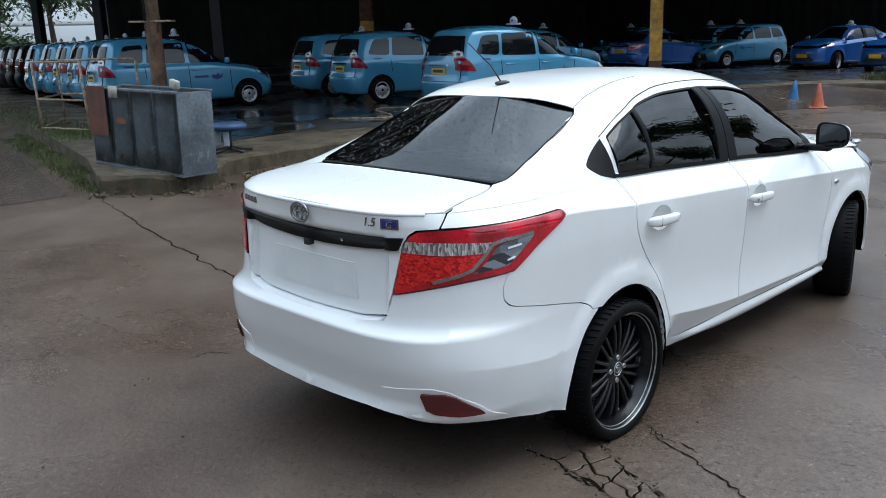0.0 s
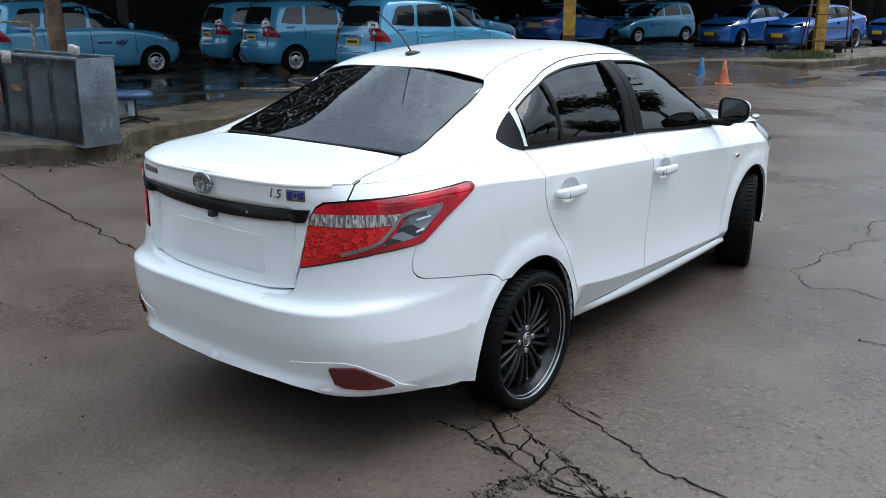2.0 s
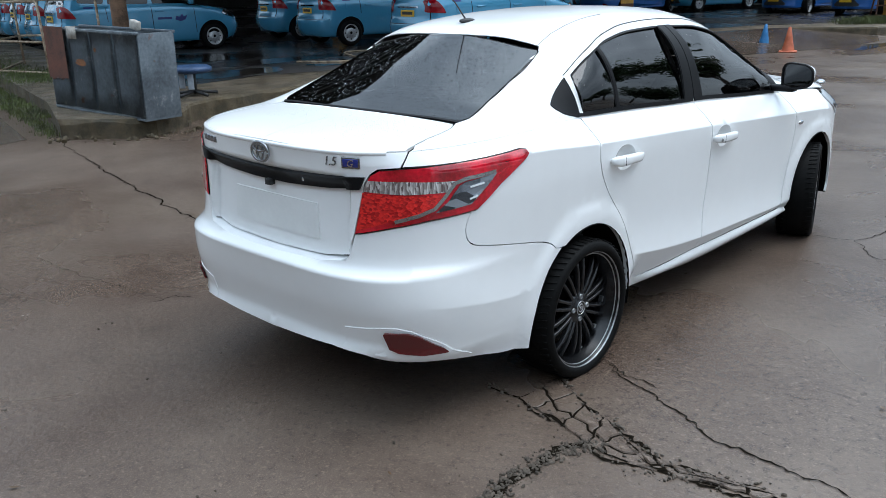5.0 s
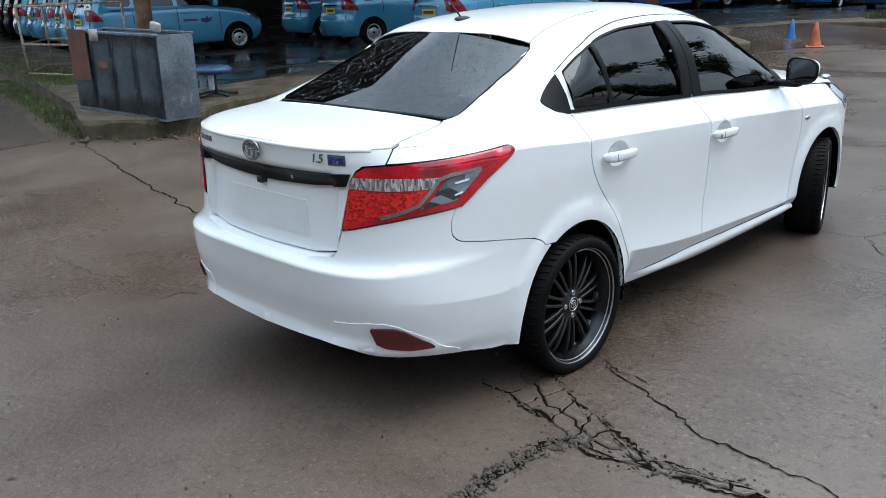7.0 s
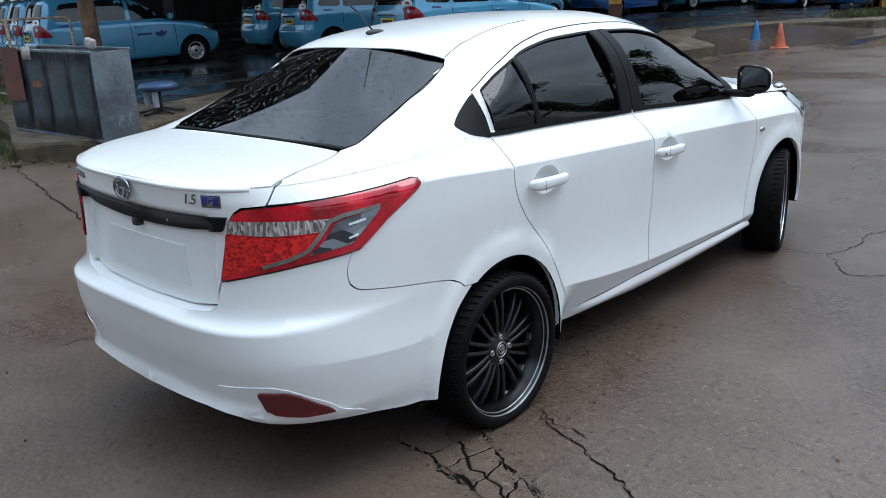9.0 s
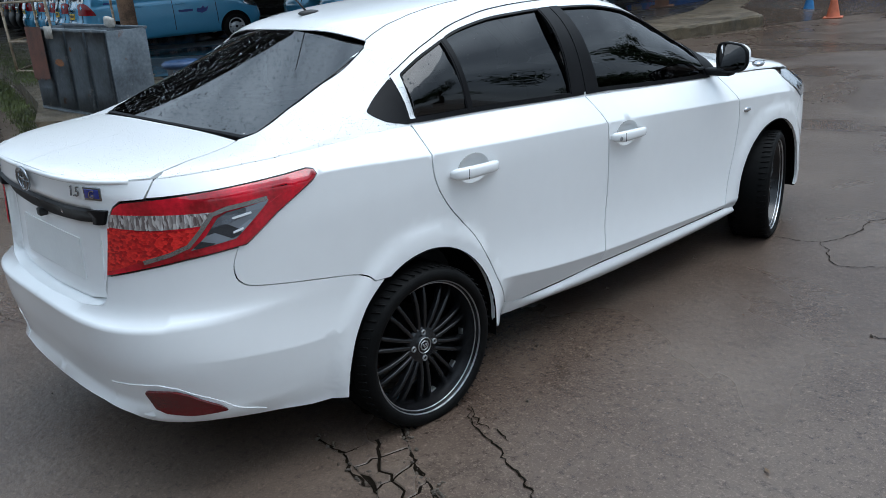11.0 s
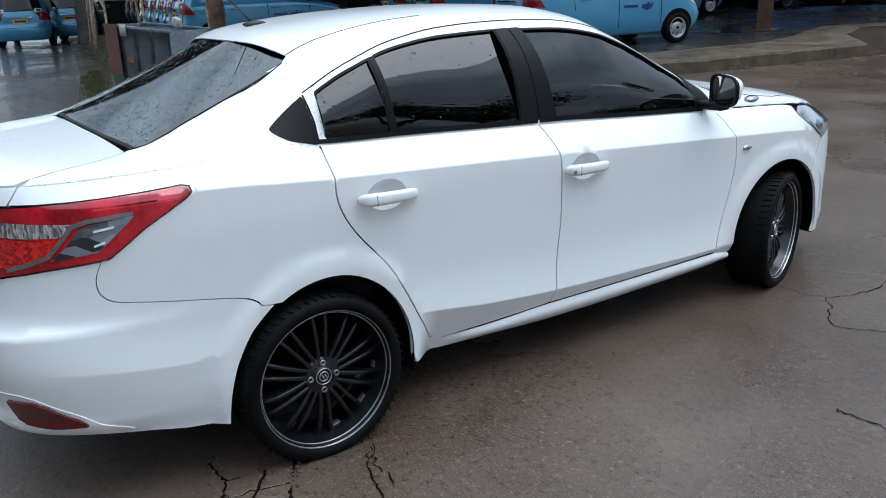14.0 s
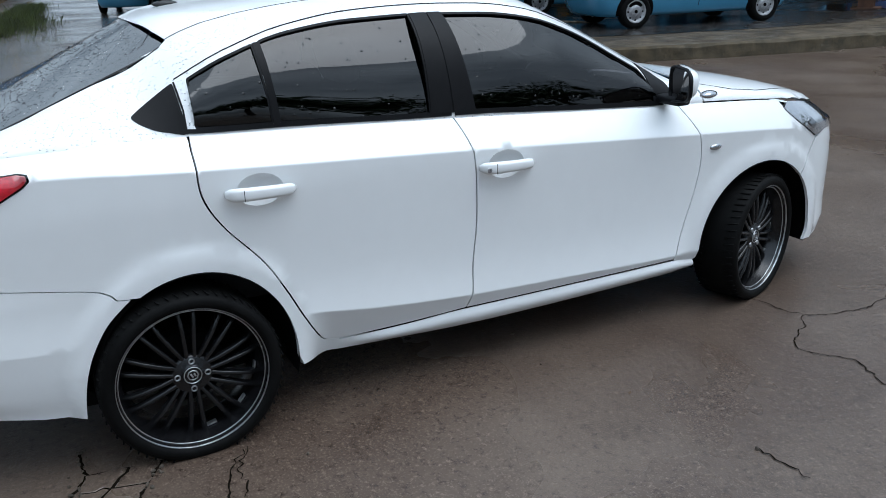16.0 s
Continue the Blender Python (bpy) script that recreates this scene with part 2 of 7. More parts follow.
def curve(points):
    """A smooth line through (t, value) pairs that does not overshoot."""
    t, v = np.array(points, float).T
    d = np.diff(v) / np.diff(t)
    s = np.zeros(len(t))
    for i in range(1, len(t) - 1):
        s[i] = 0 if d[i - 1] * d[i] <= 0 else 2 * d[i - 1] * d[i] / (d[i - 1] + d[i])
    s[0], s[-1] = d[0], d[-1]

    def f(x):
        if x <= t[0]:
            return float(v[0])
        if x >= t[-1]:
            return float(v[-1])
        i = int(np.searchsorted(t, x)) - 1
        h = t[i + 1] - t[i]
        u = (x - t[i]) / h
        return float((1 + 2 * u) * (1 - u) ** 2 * v[i] + u * (1 - u) ** 2 * h * s[i] + u * u * (3 - 2 * u) * v[i + 1] + u * u * (u - 1) * h * s[i + 1])

    return f


def step(a, b, x):
    u = min(1.0, max(0.0, (x - a) / (b - a)))
    return u * u * (3 - 2 * u)


def bend(n, hw, length):
    """A table from the share of the way round a corner to its angle, at an even pace."""
    th = np.linspace(0, math.pi / 2, 241)
    x, y = hw * np.sin(th) ** (2 / n), -length * np.cos(th) ** (2 / n)
    run = np.r_[0, np.cumsum(np.hypot(np.diff(x), np.diff(y)))]
    return (1 - run / run[-1])[::-1], th[::-1], float(run[-1])


REAR_FROM, FRONT_FROM = -0.1, 2.72
REAR_T, REAR_TH, REAR_RUN = bend(3.2, 0.8, 0.92)
FRONT_T, FRONT_TH, FRONT_RUN = bend(2.6, 0.8, 0.75)
belt = curve([(-1.06, 1.055), (-0.8, 1.062), (-0.5, 1.070), (-0.12, 1.072), (0.1, 1.063), (0.4, 1.050), (0.95, 1.023), (1.5, 0.988), (2.05, 0.952), (2.3, 0.938), (2.8, 0.900), (3.2, 0.82), (3.45, 0.72)])
lean_in = curve([(-0.6, 0.6), (-0.1, 0.95), (0.1, 1.05), (0.45, 1.02), (1.0, 0.8), (2.1, 0.8), (3.0, 0.6)])
tumble = curve([(-0.3, 0.2), (-0.07, 0.3), (0.08, 0.2), (0.36, 0.09), (1.0, 0.11), (2.3, 0.11)])
flank = curve([(0.18, 0.798), (0.4, 0.800), (0.5, 0.802), (0.65, 0.808), (0.8, 0.817), (0.9, 0.822), (1.1, 0.822)])
crease = curve([(-1.1, 1.01), (-0.45, 1.008), (0.07, 0.972), (1.04, 0.912), (2.1, 0.835), (2.85, 0.775), (3.4, 0.68)])
ridge = curve([(-1.7, 0.55), (-1.0, 0.533), (-0.8, 0.516), (-0.6, 0.496), (-0.36, 0.468), (0.0, 0.45), (0.40, 0.415), (0.7, 0.375), (1.04, 0.345), (1.6, 0.318), (2.1, 0.298), (3.5, 0.29)])
tail = curve([(0.2, -0.945), (0.27, -0.975), (0.325, -1.015), (0.36, -0.998), (0.42, -1.006), (0.5, -1.022), (0.6, -1.036), (0.622, -1.040), (0.632, -1.034), (0.655, -0.994), (0.68, -0.986), (0.78, -0.979), (0.92, -0.973), (1.0, -0.975), (1.06, -0.984)])
nose = curve([(0.2, 3.40), (0.27, 3.45), (0.35, 3.44), (0.55, 3.44), (0.7, 3.41), (0.76, 3.37), (0.85, 3.22), (0.95, 2.95)])
rear_corner = curve([(0.25, 3.5), (0.33, 4.1), (0.5, 4.6), (0.72, 3.8), (1.05, 3.35)])
pace = curve([(-1.5653, 0.0), (-1.45, -0.075), (-1.35, -0.083), (-1.25, -0.078), (-1.15, -0.065), (-1.08, -0.052), (-1.0, -0.038), (-0.9, -0.022), (-0.8, -0.007), (-0.7, 0.006), (-0.6, 0.018), (-0.5, 0.027), (-0.4, 0.033), (-0.3, 0.032), (-0.2, 0.024), (-0.1, 0.0)])
crown = curve([(-1.0, 1.060), (-0.96, 1.073), (-0.9, 1.084), (-0.75, 1.098), (-0.5, 1.114), (-0.42, 1.14), (0.03, 1.382), (0.14, 1.424), (0.3, 1.446), (0.6, 1.468), (0.95, 1.476), (1.3, 1.462), (1.5, 1.43), (1.62, 1.385), (2.2, 1.085), (2.32, 1.045), (2.6, 1.005), (3.0, 0.93), (3.3, 0.835), (3.46, 0.72)])


def flat_x(y, z, along=None):
    """Half width of the flank: it leans in above the crease, and below the ridge it tucks under to the sill."""
    d = z - crease(y if along is None else along)
    x = flank(z) - 0.018 * ((y - 1.2) / 1.5) ** 2 - (lean_in(y) * (0.9 * d + 2.0 * d * d) if d > 0 else 0)
    return x


def flare(y, z):
    """How far the wheel arches stand out."""
    rear = math.hypot((y - 0.033) / (0.97 if y < 0.033 else 0.92), z - 0.285)
    front = math.hypot(y - 2.60, z - 0.285)
    return 0.013 * (min(1.0, max(0.0, (0.452 - rear) / 0.045)) + min(1.0, max(0.0, (0.462 - front) / 0.045))) * step(0.08, 0.2, z)


def side_x(y, z):
    """The flank with its arches, the fold low on the doors and the tuck under it."""
    d = z - ridge(y)
    fold = step(0.0, 0.34, y) * 0.013 * max(0.0, 1 - max(0.0, d) / 0.2) ** 2
    return flat_x(y, z) + max(flare(y, z), fold) + step(0.35, 0.50, y) * 0.50 * min(0.0, d)


def skin(a, z):
    """The body's flank, tail and nose: a is y along the flank, and goes on round the corners to the middle of tail and nose."""
    if a < REAR_FROM:
        th = float(np.interp((REAR_FROM - a - pace(a)) / REAR_RUN, REAR_T, REAR_TH))
        n = rear_corner(z)
        d = z - ridge(a)
        y = REAR_FROM - (REAR_FROM - tail(z)) * max(0.0, math.cos(th)) ** (2 / n)
        fold = step(-0.98, -0.62, y) * (0.009 * max(0.0, 1 - d / 0.13) ** 1.5 if d > 0 else 0.009 + 0.10 * d)
        return (flat_x(REAR_FROM, max(z, 0.37), a) - 0.08 * max(0.0, 0.37 - z)) * max(0.0, math.sin(th)) ** (2 / n) + flare(y, z) + (1 - flare(y, z) / 0.013) * fold, y, z
    if a > FRONT_FROM:
        th = float(np.interp((a - FRONT_FROM) / FRONT_RUN, FRONT_T, FRONT_TH))
        y = FRONT_FROM + (nose(z) - FRONT_FROM) * max(0.0, math.cos(th)) ** (2 / 2.6)
        return flat_x(FRONT_FROM, z) * max(0.0, math.sin(th)) ** (2 / 2.6) + flare(y, z), y, z
    return side_x(a, z), a, z


def skin_x(y, z):
    """The half width of the skin at a place along the car."""
    if y < REAR_FROM:
        n, u = rear_corner(z), (REAR_FROM - y) / (REAR_FROM - tail(z))
        return flat_x(REAR_FROM, z, y) * max(0.0, 1 - min(1, u) ** n) ** (1 / n)
    if y > FRONT_FROM:
        u = (y - FRONT_FROM) / (nose(z) - FRONT_FROM)
        return flat_x(FRONT_FROM, z) * max(0.0, 1 - min(1, u) ** 2.6) ** (1 / 2.6)
    return side_x(y, z)


def along_x(x, z, front=False):
    """The a at which the tail (or nose) is x from the middle."""
    lo, hi = (FRONT_FROM, FRONT_FROM + FRONT_RUN) if front else (REAR_FROM - REAR_RUN, REAR_FROM)
    for _ in range(40):
        mid = (lo + hi) / 2
        if (skin(mid, z)[0] < x) != front:
            lo = mid
        else:
            hi = mid
    return (lo + hi) / 2


def along_y(y, z):
    """The a at which the skin has this y."""
    if REAR_FROM <= y <= FRONT_FROM:
        return y
    lo, hi = (REAR_FROM - REAR_RUN, REAR_FROM) if y < REAR_FROM else (FRONT_FROM, FRONT_FROM + FRONT_RUN)
    for _ in range(40):
        mid = (lo + hi) / 2
        if skin(mid, z)[1] < y:
            lo = mid
        else:
            hi = mid
    return (lo + hi) / 2


def section(y):
    """The cross section above the belt: half width and height of its foot, height of its crown, lean and squareness."""
    foot = belt(y)
    cab = step(-0.62, 0.05, y) * step(2.35, 1.75, y)
    return skin_x(y, foot), foot, max(crown(y), foot + 0.004), tumble(y) * cab, 2.4 + 0.9 * cab


def upper_x(y, z):
    """Half width of the upper body at a height."""
    hw, foot, top, lean, n = section(y)
    w = min(1.0, max(0.0, (z - foot) / (top - foot)))
    return hw * (1 - lean * w) * (1 - w**n) ** (1 / n)


def upper(y, w):
    """Point of the upper body; w runs evenly from the belt (0) to the middle of the roof (1)."""
    hw, foot, top, lean, n = section(y)
    th = w * math.pi / 2
    up = math.sin(th) ** (2 / n) if th > 0 else 0.0
    return hw * (1 - lean * up) * max(0.0, math.cos(th)) ** (2 / n), y, foot + (top - foot) * up


def upper_z(x, y):
    """Height of the upper body over (x, y)."""
    hw, foot, top, lean, n = section(y)
    lo, hi = 0.0, 1.0
    for _ in range(28):
        w = (lo + hi) / 2
        if hw * (1 - lean * w) * (1 - w**n) ** (1 / n) > abs(x):
            lo = w
        else:
            hi = w
    return foot + (top - foot) * lo

# ---- mesh tools ----
from mathutils.geometry import delaunay_2d_cdt


def part(name, bm, mat, parent=None, label="", smooth=True):
    """Link a bmesh as one mesh object, under a thing or a part."""
    me = bpy.data.meshes.new(name)
    if smooth:
        for f in bm.faces:
            f.smooth = True
    true = bm.verts.layers.float_vector.get("true_normal")
    loops = []
    if true:
        bm.normal_update()
        for f in bm.faces:
            shaped = all(v[true].length > 0.5 for v in f.verts)
            loops += [tuple(v[true] if shaped else f.normal) for v in f.verts]
    bm.to_mesh(me)
    bm.free()
    if true:
        me.normals_split_custom_set(loops)
    for m in mat if isinstance(mat, (list, tuple)) else (mat,):
        me.materials.append(m)
    ob = new(name, me)
    if parent:
        ob.parent = parent
    return tagged(ob, label)


def thing(name, m, label, category, group="", kind=""):
    ob = new(name)
    ob.empty_display_size = 0.1
    ob.matrix_world = m
    return tagged(ob, label, category, group, kind)


def even(poly, h, closed=True):
    """The line with points added so that none lie farther apart than h."""
    out = []
    n = len(poly)
    for i in range(n if closed else n - 1):
        p, q = poly[i], poly[(i + 1) % n]
        k = max(1, int(math.ceil(math.dist(p, q) / h)))
        out += [(p[0] + (q[0] - p[0]) * j / k, p[1] + (q[1] - p[1]) * j / k) for j in range(k)]
    return out if closed else out + [poly[-1]]


def rounded(poly, r, k=4):
    """The outline with its corners cut round."""
    out = []
    n = len(poly)
    for i in range(n):
        p, c, q = (Vector(poly[j % n]) for j in (i - 1, i, i + 1))
        a, b = (p - c), (q - c)
        cut = min(r, a.length * 0.45, b.length * 0.45)
        a, b = c + a.normalized() * cut, c + b.normalized() * cut
        out += [tuple(((1 - u) ** 2) * a + 2 * u * (1 - u) * c + u * u * b) for u in (j / k for j in range(k + 1))]
    return out


def area(poly):
    return sum(p[0] * q[1] - q[0] * p[1] for p, q in zip(poly, poly[1:] + poly[:1])) / 2


def inset(poly, g):
    """The outline moved inwards by g."""
    sign = 1 if area(poly) > 0 else -1
    out, n = [], len(poly)
    for i in range(n):
        p, c, q = (Vector(poly[j % n]) for j in (i - 1, i, i + 1))
        u, v = (c - p).normalized(), (q - c).normalized()
        m = Vector((-(u.y + v.y), u.x + v.x))
        if m.length < 1e-6:
            m = Vector((-u.y, u.x))
        m.normalize()
        k = g / max(0.4, m.dot(Vector((-u.y, u.x))))
        out.append(tuple(c + m * k * sign))
    return out


def inside(x, y, poly):
    hit = np.zeros(x.shape, bool)
    for (x0, y0), (x1, y1) in zip(poly, poly[1:] + poly[:1]):
        if y0 != y1:
            hit ^= ((y0 > y) != (y1 > y)) & (x < (x1 - x0) * (y - y0) / (y1 - y0) + x0)
    return hit


def away(x, y, poly):
    """The distance of points from an outline."""
    best = np.full(x.shape, 9.0)
    for (x0, y0), (x1, y1) in zip(poly, poly[1:] + poly[:1]):
        dx, dy = x1 - x0, y1 - y0
        u = np.clip(((x - x0) * dx + (y - y0) * dy) / (dx * dx + dy * dy + 1e-12), 0, 1)
        best = np.minimum(best, np.hypot(x - x0 - u * dx, y - y0 - u * dy))
    return best


def slim(v, t):
    """How far a triangle is from a sliver: its area by the square of its longest side."""
    a, b, c = (v[i] for i in t[:3])
    long = max((b - a).length_squared, (c - b).length_squared, (a - c).length_squared)
    return abs((b.x - a.x) * (c.y - a.y) - (c.x - a.x) * (b.y - a.y)) / (long + 1e-12)


def sheet(poly, f, h=0.05, depth=0.012, off=0.0, holes=(), grow=None, lip=True, both=False, flip=False, lines=()):
    """A bmesh over the outline poly of a parameter plane, laid on the surface f, off it by off, with its rim turned in by depth.
    both: the mirror image across x = 0 is joined to it; flip: the mirror image alone; lines: folds that the mesh follows."""
    ring = even(poly, h * 0.7)
    cuts = [even(c, h * 0.7) for c in holes]
    xs, ys = np.array(ring).T
    gx, gy = np.meshgrid(np.arange(xs.min() + h / 2, xs.max(), h), np.arange(ys.min() + h / 2, ys.max(), h))
    gx, gy = gx.ravel(), gy.ravel()
    keep = inside(gx, gy, ring) & (away(gx, gy, ring) > 0.4 * h)
    for c in cuts:
        keep &= ~inside(gx, gy, c) & (away(gx, gy, c) > 0.4 * h)
    pts = [Vector(p) for p in ring]
    loops = [list(range(len(ring)))]
    for c in cuts:
        loops.append(list(range(len(pts), len(pts) + len(c))))
        pts += [Vector(p) for p in c]
    edges = [(l[i], l[(i + 1) % len(l)]) for l in loops for i in range(len(l))]
    for line in lines:
        line = even(line, h * 0.7, False)
        lx, ly = np.array(line).T
        ok = inside(lx, ly, ring) & (away(lx, ly, ring) > 0.3 * h)
        for c in cuts:
            ok &= ~inside(lx, ly, c) & (away(lx, ly, c) > 0.3 * h)
        spot = [None] * len(line)
        for i, p in enumerate(line):
            if ok[i]:
                spot[i] = len(pts)
                pts.append(Vector(p))
        edges += [(a, b) for a, b in zip(spot, spot[1:]) if a is not None and b is not None]
        gap = np.full(gx.shape, 9.0)
        for p in line:
            gap = np.minimum(gap, np.hypot(gx - p[0], gy - p[1]))
        keep &= gap > 0.45 * h
    pts += [Vector((float(a), float(b))) for a, b in zip(gx[keep], gy[keep])]
    v2, _, faces, orig, _, _ = delaunay_2d_cdt(pts, edges, [], 0, 1e-6)
    ctr = np.array([[sum(v2[i][k] for i in t) / len(t) for k in (0, 1)] for t in faces])
    ok = inside(ctr[:, 0], ctr[:, 1], ring)
    for c in cuts:
        ok &= ~inside(ctr[:, 0], ctr[:, 1], c)
    faces = [t for t, o in zip(faces, ok) if o and slim(v2, t) > 0.02]
    e = 0.002
    where, norm = [], []
    for v in v2:
        p = Vector(f(v.x, v.y))
        du, dv = Vector(f(v.x + e, v.y)) - Vector(f(v.x - e, v.y)), Vector(f(v.x, v.y + e)) - Vector(f(v.x, v.y - e))
        n = du.cross(dv)
        if n.length < 1e-12:
            n = Vector((0, 0, 1))
        n.normalize()
        mid = Vector((0, min(max(p.y, -0.3), 2.6), 0.55))
        if n.dot(p - mid) < 0:
            n = -n
        where.append(p + n * off), norm.append(n)
    bm = bmesh.new()
    true = bm.verts.layers.float_vector.new("true_normal")
    sides = ((1, -1) if both else (-1,) if flip else (1,))
    for sx in sides:
        vs = [bm.verts.new((p.x * sx, p.y, p.z)) for p in where]
        for v, n in zip(vs, norm):
            v[true] = (n.x * sx, n.y, n.z) if abs(v.co.x) > 1e-3 or not both else Vector((0, n.y, n.z)).normalized()
        for t in faces:
            a, b, c = (where[i] for i in t[:3])
            n = (b - a).cross(c - a)
            out = n.dot(norm[t[0]] + norm[t[1]] + norm[t[2]]) > 0
            try:
                bm.faces.new([vs[i] for i in (t if out == (sx > 0) else t[::-1])])
            except ValueError:
                pass
        if lip and depth:
            bm.edges.index_update()
            rim = [ed for ed in bm.edges if len(ed.link_faces) == 1 and ed.verts[0] in set(vs)] if len(sides) == 1 else [ed for ed in bm.edges if len(ed.link_faces) == 1 and not ed.tag]
            near = {}
            index = {v: i for i, v in enumerate(vs)}
            for ed in rim:
                ed.tag = True
                if ed.verts[0] not in index or ed.verts[1] not in index:
                    continue
                if both and all(abs(v.co.x) < 1e-4 for v in ed.verts):
                    continue
                for v in ed.verts:
                    if v not in near:
                        d = norm[index[v]]
                        near[v] = bm.verts.new((v.co.x - d.x * sx * depth, v.co.y - d.y * depth, v.co.z - d.z * depth))
                lf = ed.link_faces[0]
                a, b = ed.verts
                li = list(lf.verts)
                if li[(li.index(a) + 1) % len(li)] == b:
                    a, b = b, a
                nf = bm.faces.new((a, b, near[b], near[a]))
                ed.smooth = False
                for e2 in nf.edges:
                    e2.tag = True
    if both:
        bmesh.ops.remove_doubles(bm, verts=[v for v in bm.verts if abs(v.co.x) < 1e-3], dist=0.0008)
    for v in [v for v in bm.verts if not v.link_faces]:
        bm.verts.remove(v)
    return bm


def ribbon(line, width, closed=False):
    """The outline of a band along a line of the parameter plane."""
    left, right = [], []
    n = len(line)
    for i in range(n):
        p, q = Vector(line[max(0, i - 1)]), Vector(line[min(n - 1, i + 1)])
        d = (q - p).normalized()
        s = Vector((-d.y, d.x)) * width / 2
        left.append(tuple(Vector(line[i]) + s)), right.append(tuple(Vector(line[i]) - s))
    return left + right[::-1]


def lathe(profile, steps=48, axis="X", bm=None, at=(0, 0, 0), closed=False):
    """A profile of (along, radius) turned round an axis."""
    bm = bm or bmesh.new()
    rings = []
    for k in range(steps):
        c, s = math.cos(2 * math.pi * k / steps), math.sin(2 * math.pi * k / steps)
        ring = []
        for u, r in profile:
            p = {"X": (u, r * c, r * s), "Y": (r * s, u, r * c), "Z": (r * c, r * s, u)}[axis]
            ring.append(bm.verts.new(Vector(p) + Vector(at)))
        rings.append(ring)
    m = len(profile)
    for k in range(steps):
        a, b = rings[k], rings[(k + 1) % steps]
        for i in range(m if closed else m - 1):
            j = (i + 1) % m
            bm.faces.new((a[i], a[j], b[j], b[i]))
    return bm


def box(size, at=(0, 0, 0), bevel=0.0, bm=None, turn=None, segments=2):
    """A bevelled block."""
    bm = bm or bmesh.new()
    m = Matrix.Translation(at) @ (turn.to_4x4() if turn else Matrix()) @ Matrix.Diagonal((*size, 1))
    made = bmesh.ops.create_cube(bm, size=1.0, matrix=m)["verts"]
    if bevel:
        es = list({e for v in made for e in v.link_edges})
        bmesh.ops.bevel(bm, geom=es, offset=bevel, segments=segments, profile=0.5, affect="EDGES")
    return bm


def tube(points, r, bm=None, steps=8, taper=1.0, cap=True):
    """A round bar along points, its radius going to r * taper."""
    bm = bm or bmesh.new()
    pts = [Vector(p) for p in points]
    rings = []
    up = Vector((0.13, 0.21, 0.97))
    for i, p in enumerate(pts):
        d = (pts[min(i + 1, len(pts) - 1)] - pts[max(i - 1, 0)]).normalized()
        a = d.cross(up)
        if a.length < 0.05:
            a = d.cross(Vector((1, 0, 0)))
        a.normalize()
        b = d.cross(a)
        rr = r * (1 + (taper - 1) * i / max(1, len(pts) - 1))
        rings.append([bm.verts.new(p + (a * math.cos(2 * math.pi * k / steps) + b * math.sin(2 * math.pi * k / steps)) * rr) for k in range(steps)])
    for a, b in zip(rings, rings[1:]):
        for k in range(steps):
            bm.faces.new((a[k], a[(k + 1) % steps], b[(k + 1) % steps], b[k]))
    if cap:
        bm.faces.new(rings[0][::-1]), bm.faces.new(rings[-1])
    return bm


def prism(poly, height, at=(0, 0, 0), m=None, bevel=0.0, bm=None):
    """An outline in the xy plane raised to a height, then placed by m."""
    bm = bm or bmesh.new()
    if area(poly) < 0:
        poly = poly[::-1]
    m = m or Matrix.Translation(at)
    low = [bm.verts.new(m @ Vector((x, y, 0))) for x, y in poly]
    top = [bm.verts.new(m @ Vector((x, y, height))) for x, y in poly]
    n = len(poly)
    fs = [bm.faces.new(low[::-1]), bm.faces.new(top)]
    fs += [bm.faces.new((low[i], low[(i + 1) % n], top[(i + 1) % n], top[i])) for i in range(n)]
    if bevel:
        bmesh.ops.bevel(bm, geom=list({e for f in fs[1:2] for e in f.edges}), offset=bevel, segments=2, profile=0.5, affect="EDGES")
    return bm


def ellipsoid(size, at=(0, 0, 0), bm=None, u=20, v=12, turn=None):
    bm = bm or bmesh.new()
    m = Matrix.Translation(at) @ (turn.to_4x4() if turn else Matrix()) @ Matrix.Diagonal((*size, 1))
    bmesh.ops.create_uvsphere(bm, u_segments=u, v_segments=v, radius=1.0, matrix=m)
    return bm


def text_mesh(body, size, depth=0.002):
    """Letters of the built-in font as a bmesh, standing in the xy plane."""
    cu = bpy.data.curves.new("letters", "FONT")
    cu.body, cu.size, cu.extrude, cu.align_x, cu.resolution_u = body, size, depth, "CENTER", 3
    ob = bpy.data.objects.new("letters", cu)
    me = ob.to_mesh()
    bm = bmesh.new()
    bm.from_mesh(me)
    ob.to_mesh_clear()
    bpy.data.objects.remove(ob)
    bpy.data.curves.remove(cu)
    return bm

# ---- the white saloon ----
TAIL_MID, NOSE_MID = REAR_FROM - REAR_RUN, FRONT_FROM + FRONT_RUN


def arch_wide(cy, c):
    """The rear arch is drawn out towards the tail."""
    return 1.0 if cy > 1 else 0.96 if c < 0 else 0.902


def arc(cy, cz, r, a0, a1, k=26, wide=None):
    out = []
    for i in range(k + 1):
        a = radians(a0 + (a1 - a0) * i / k)
        out.append((cy + arch_wide(cy, math.cos(a)) * r * math.cos(a), cz + r * math.sin(a)))
    return out


def on_belt(y0, y1, k=24, lower=0.0):
    """The belt line as (a, z) from one place along the car to another."""
    ys = [y0 + (y1 - y0) * i / k for i in range(k + 1)]
    return [(along_y(y, belt(y)), belt(y) - lower) for y in ys]


def upper_w(x, y):
    lo, hi = 0.0, 1.0
    for _ in range(30):
        w = (lo + hi) / 2
        if upper(y, w)[0] > x:
            lo = w
        else:
            hi = w
    return lo


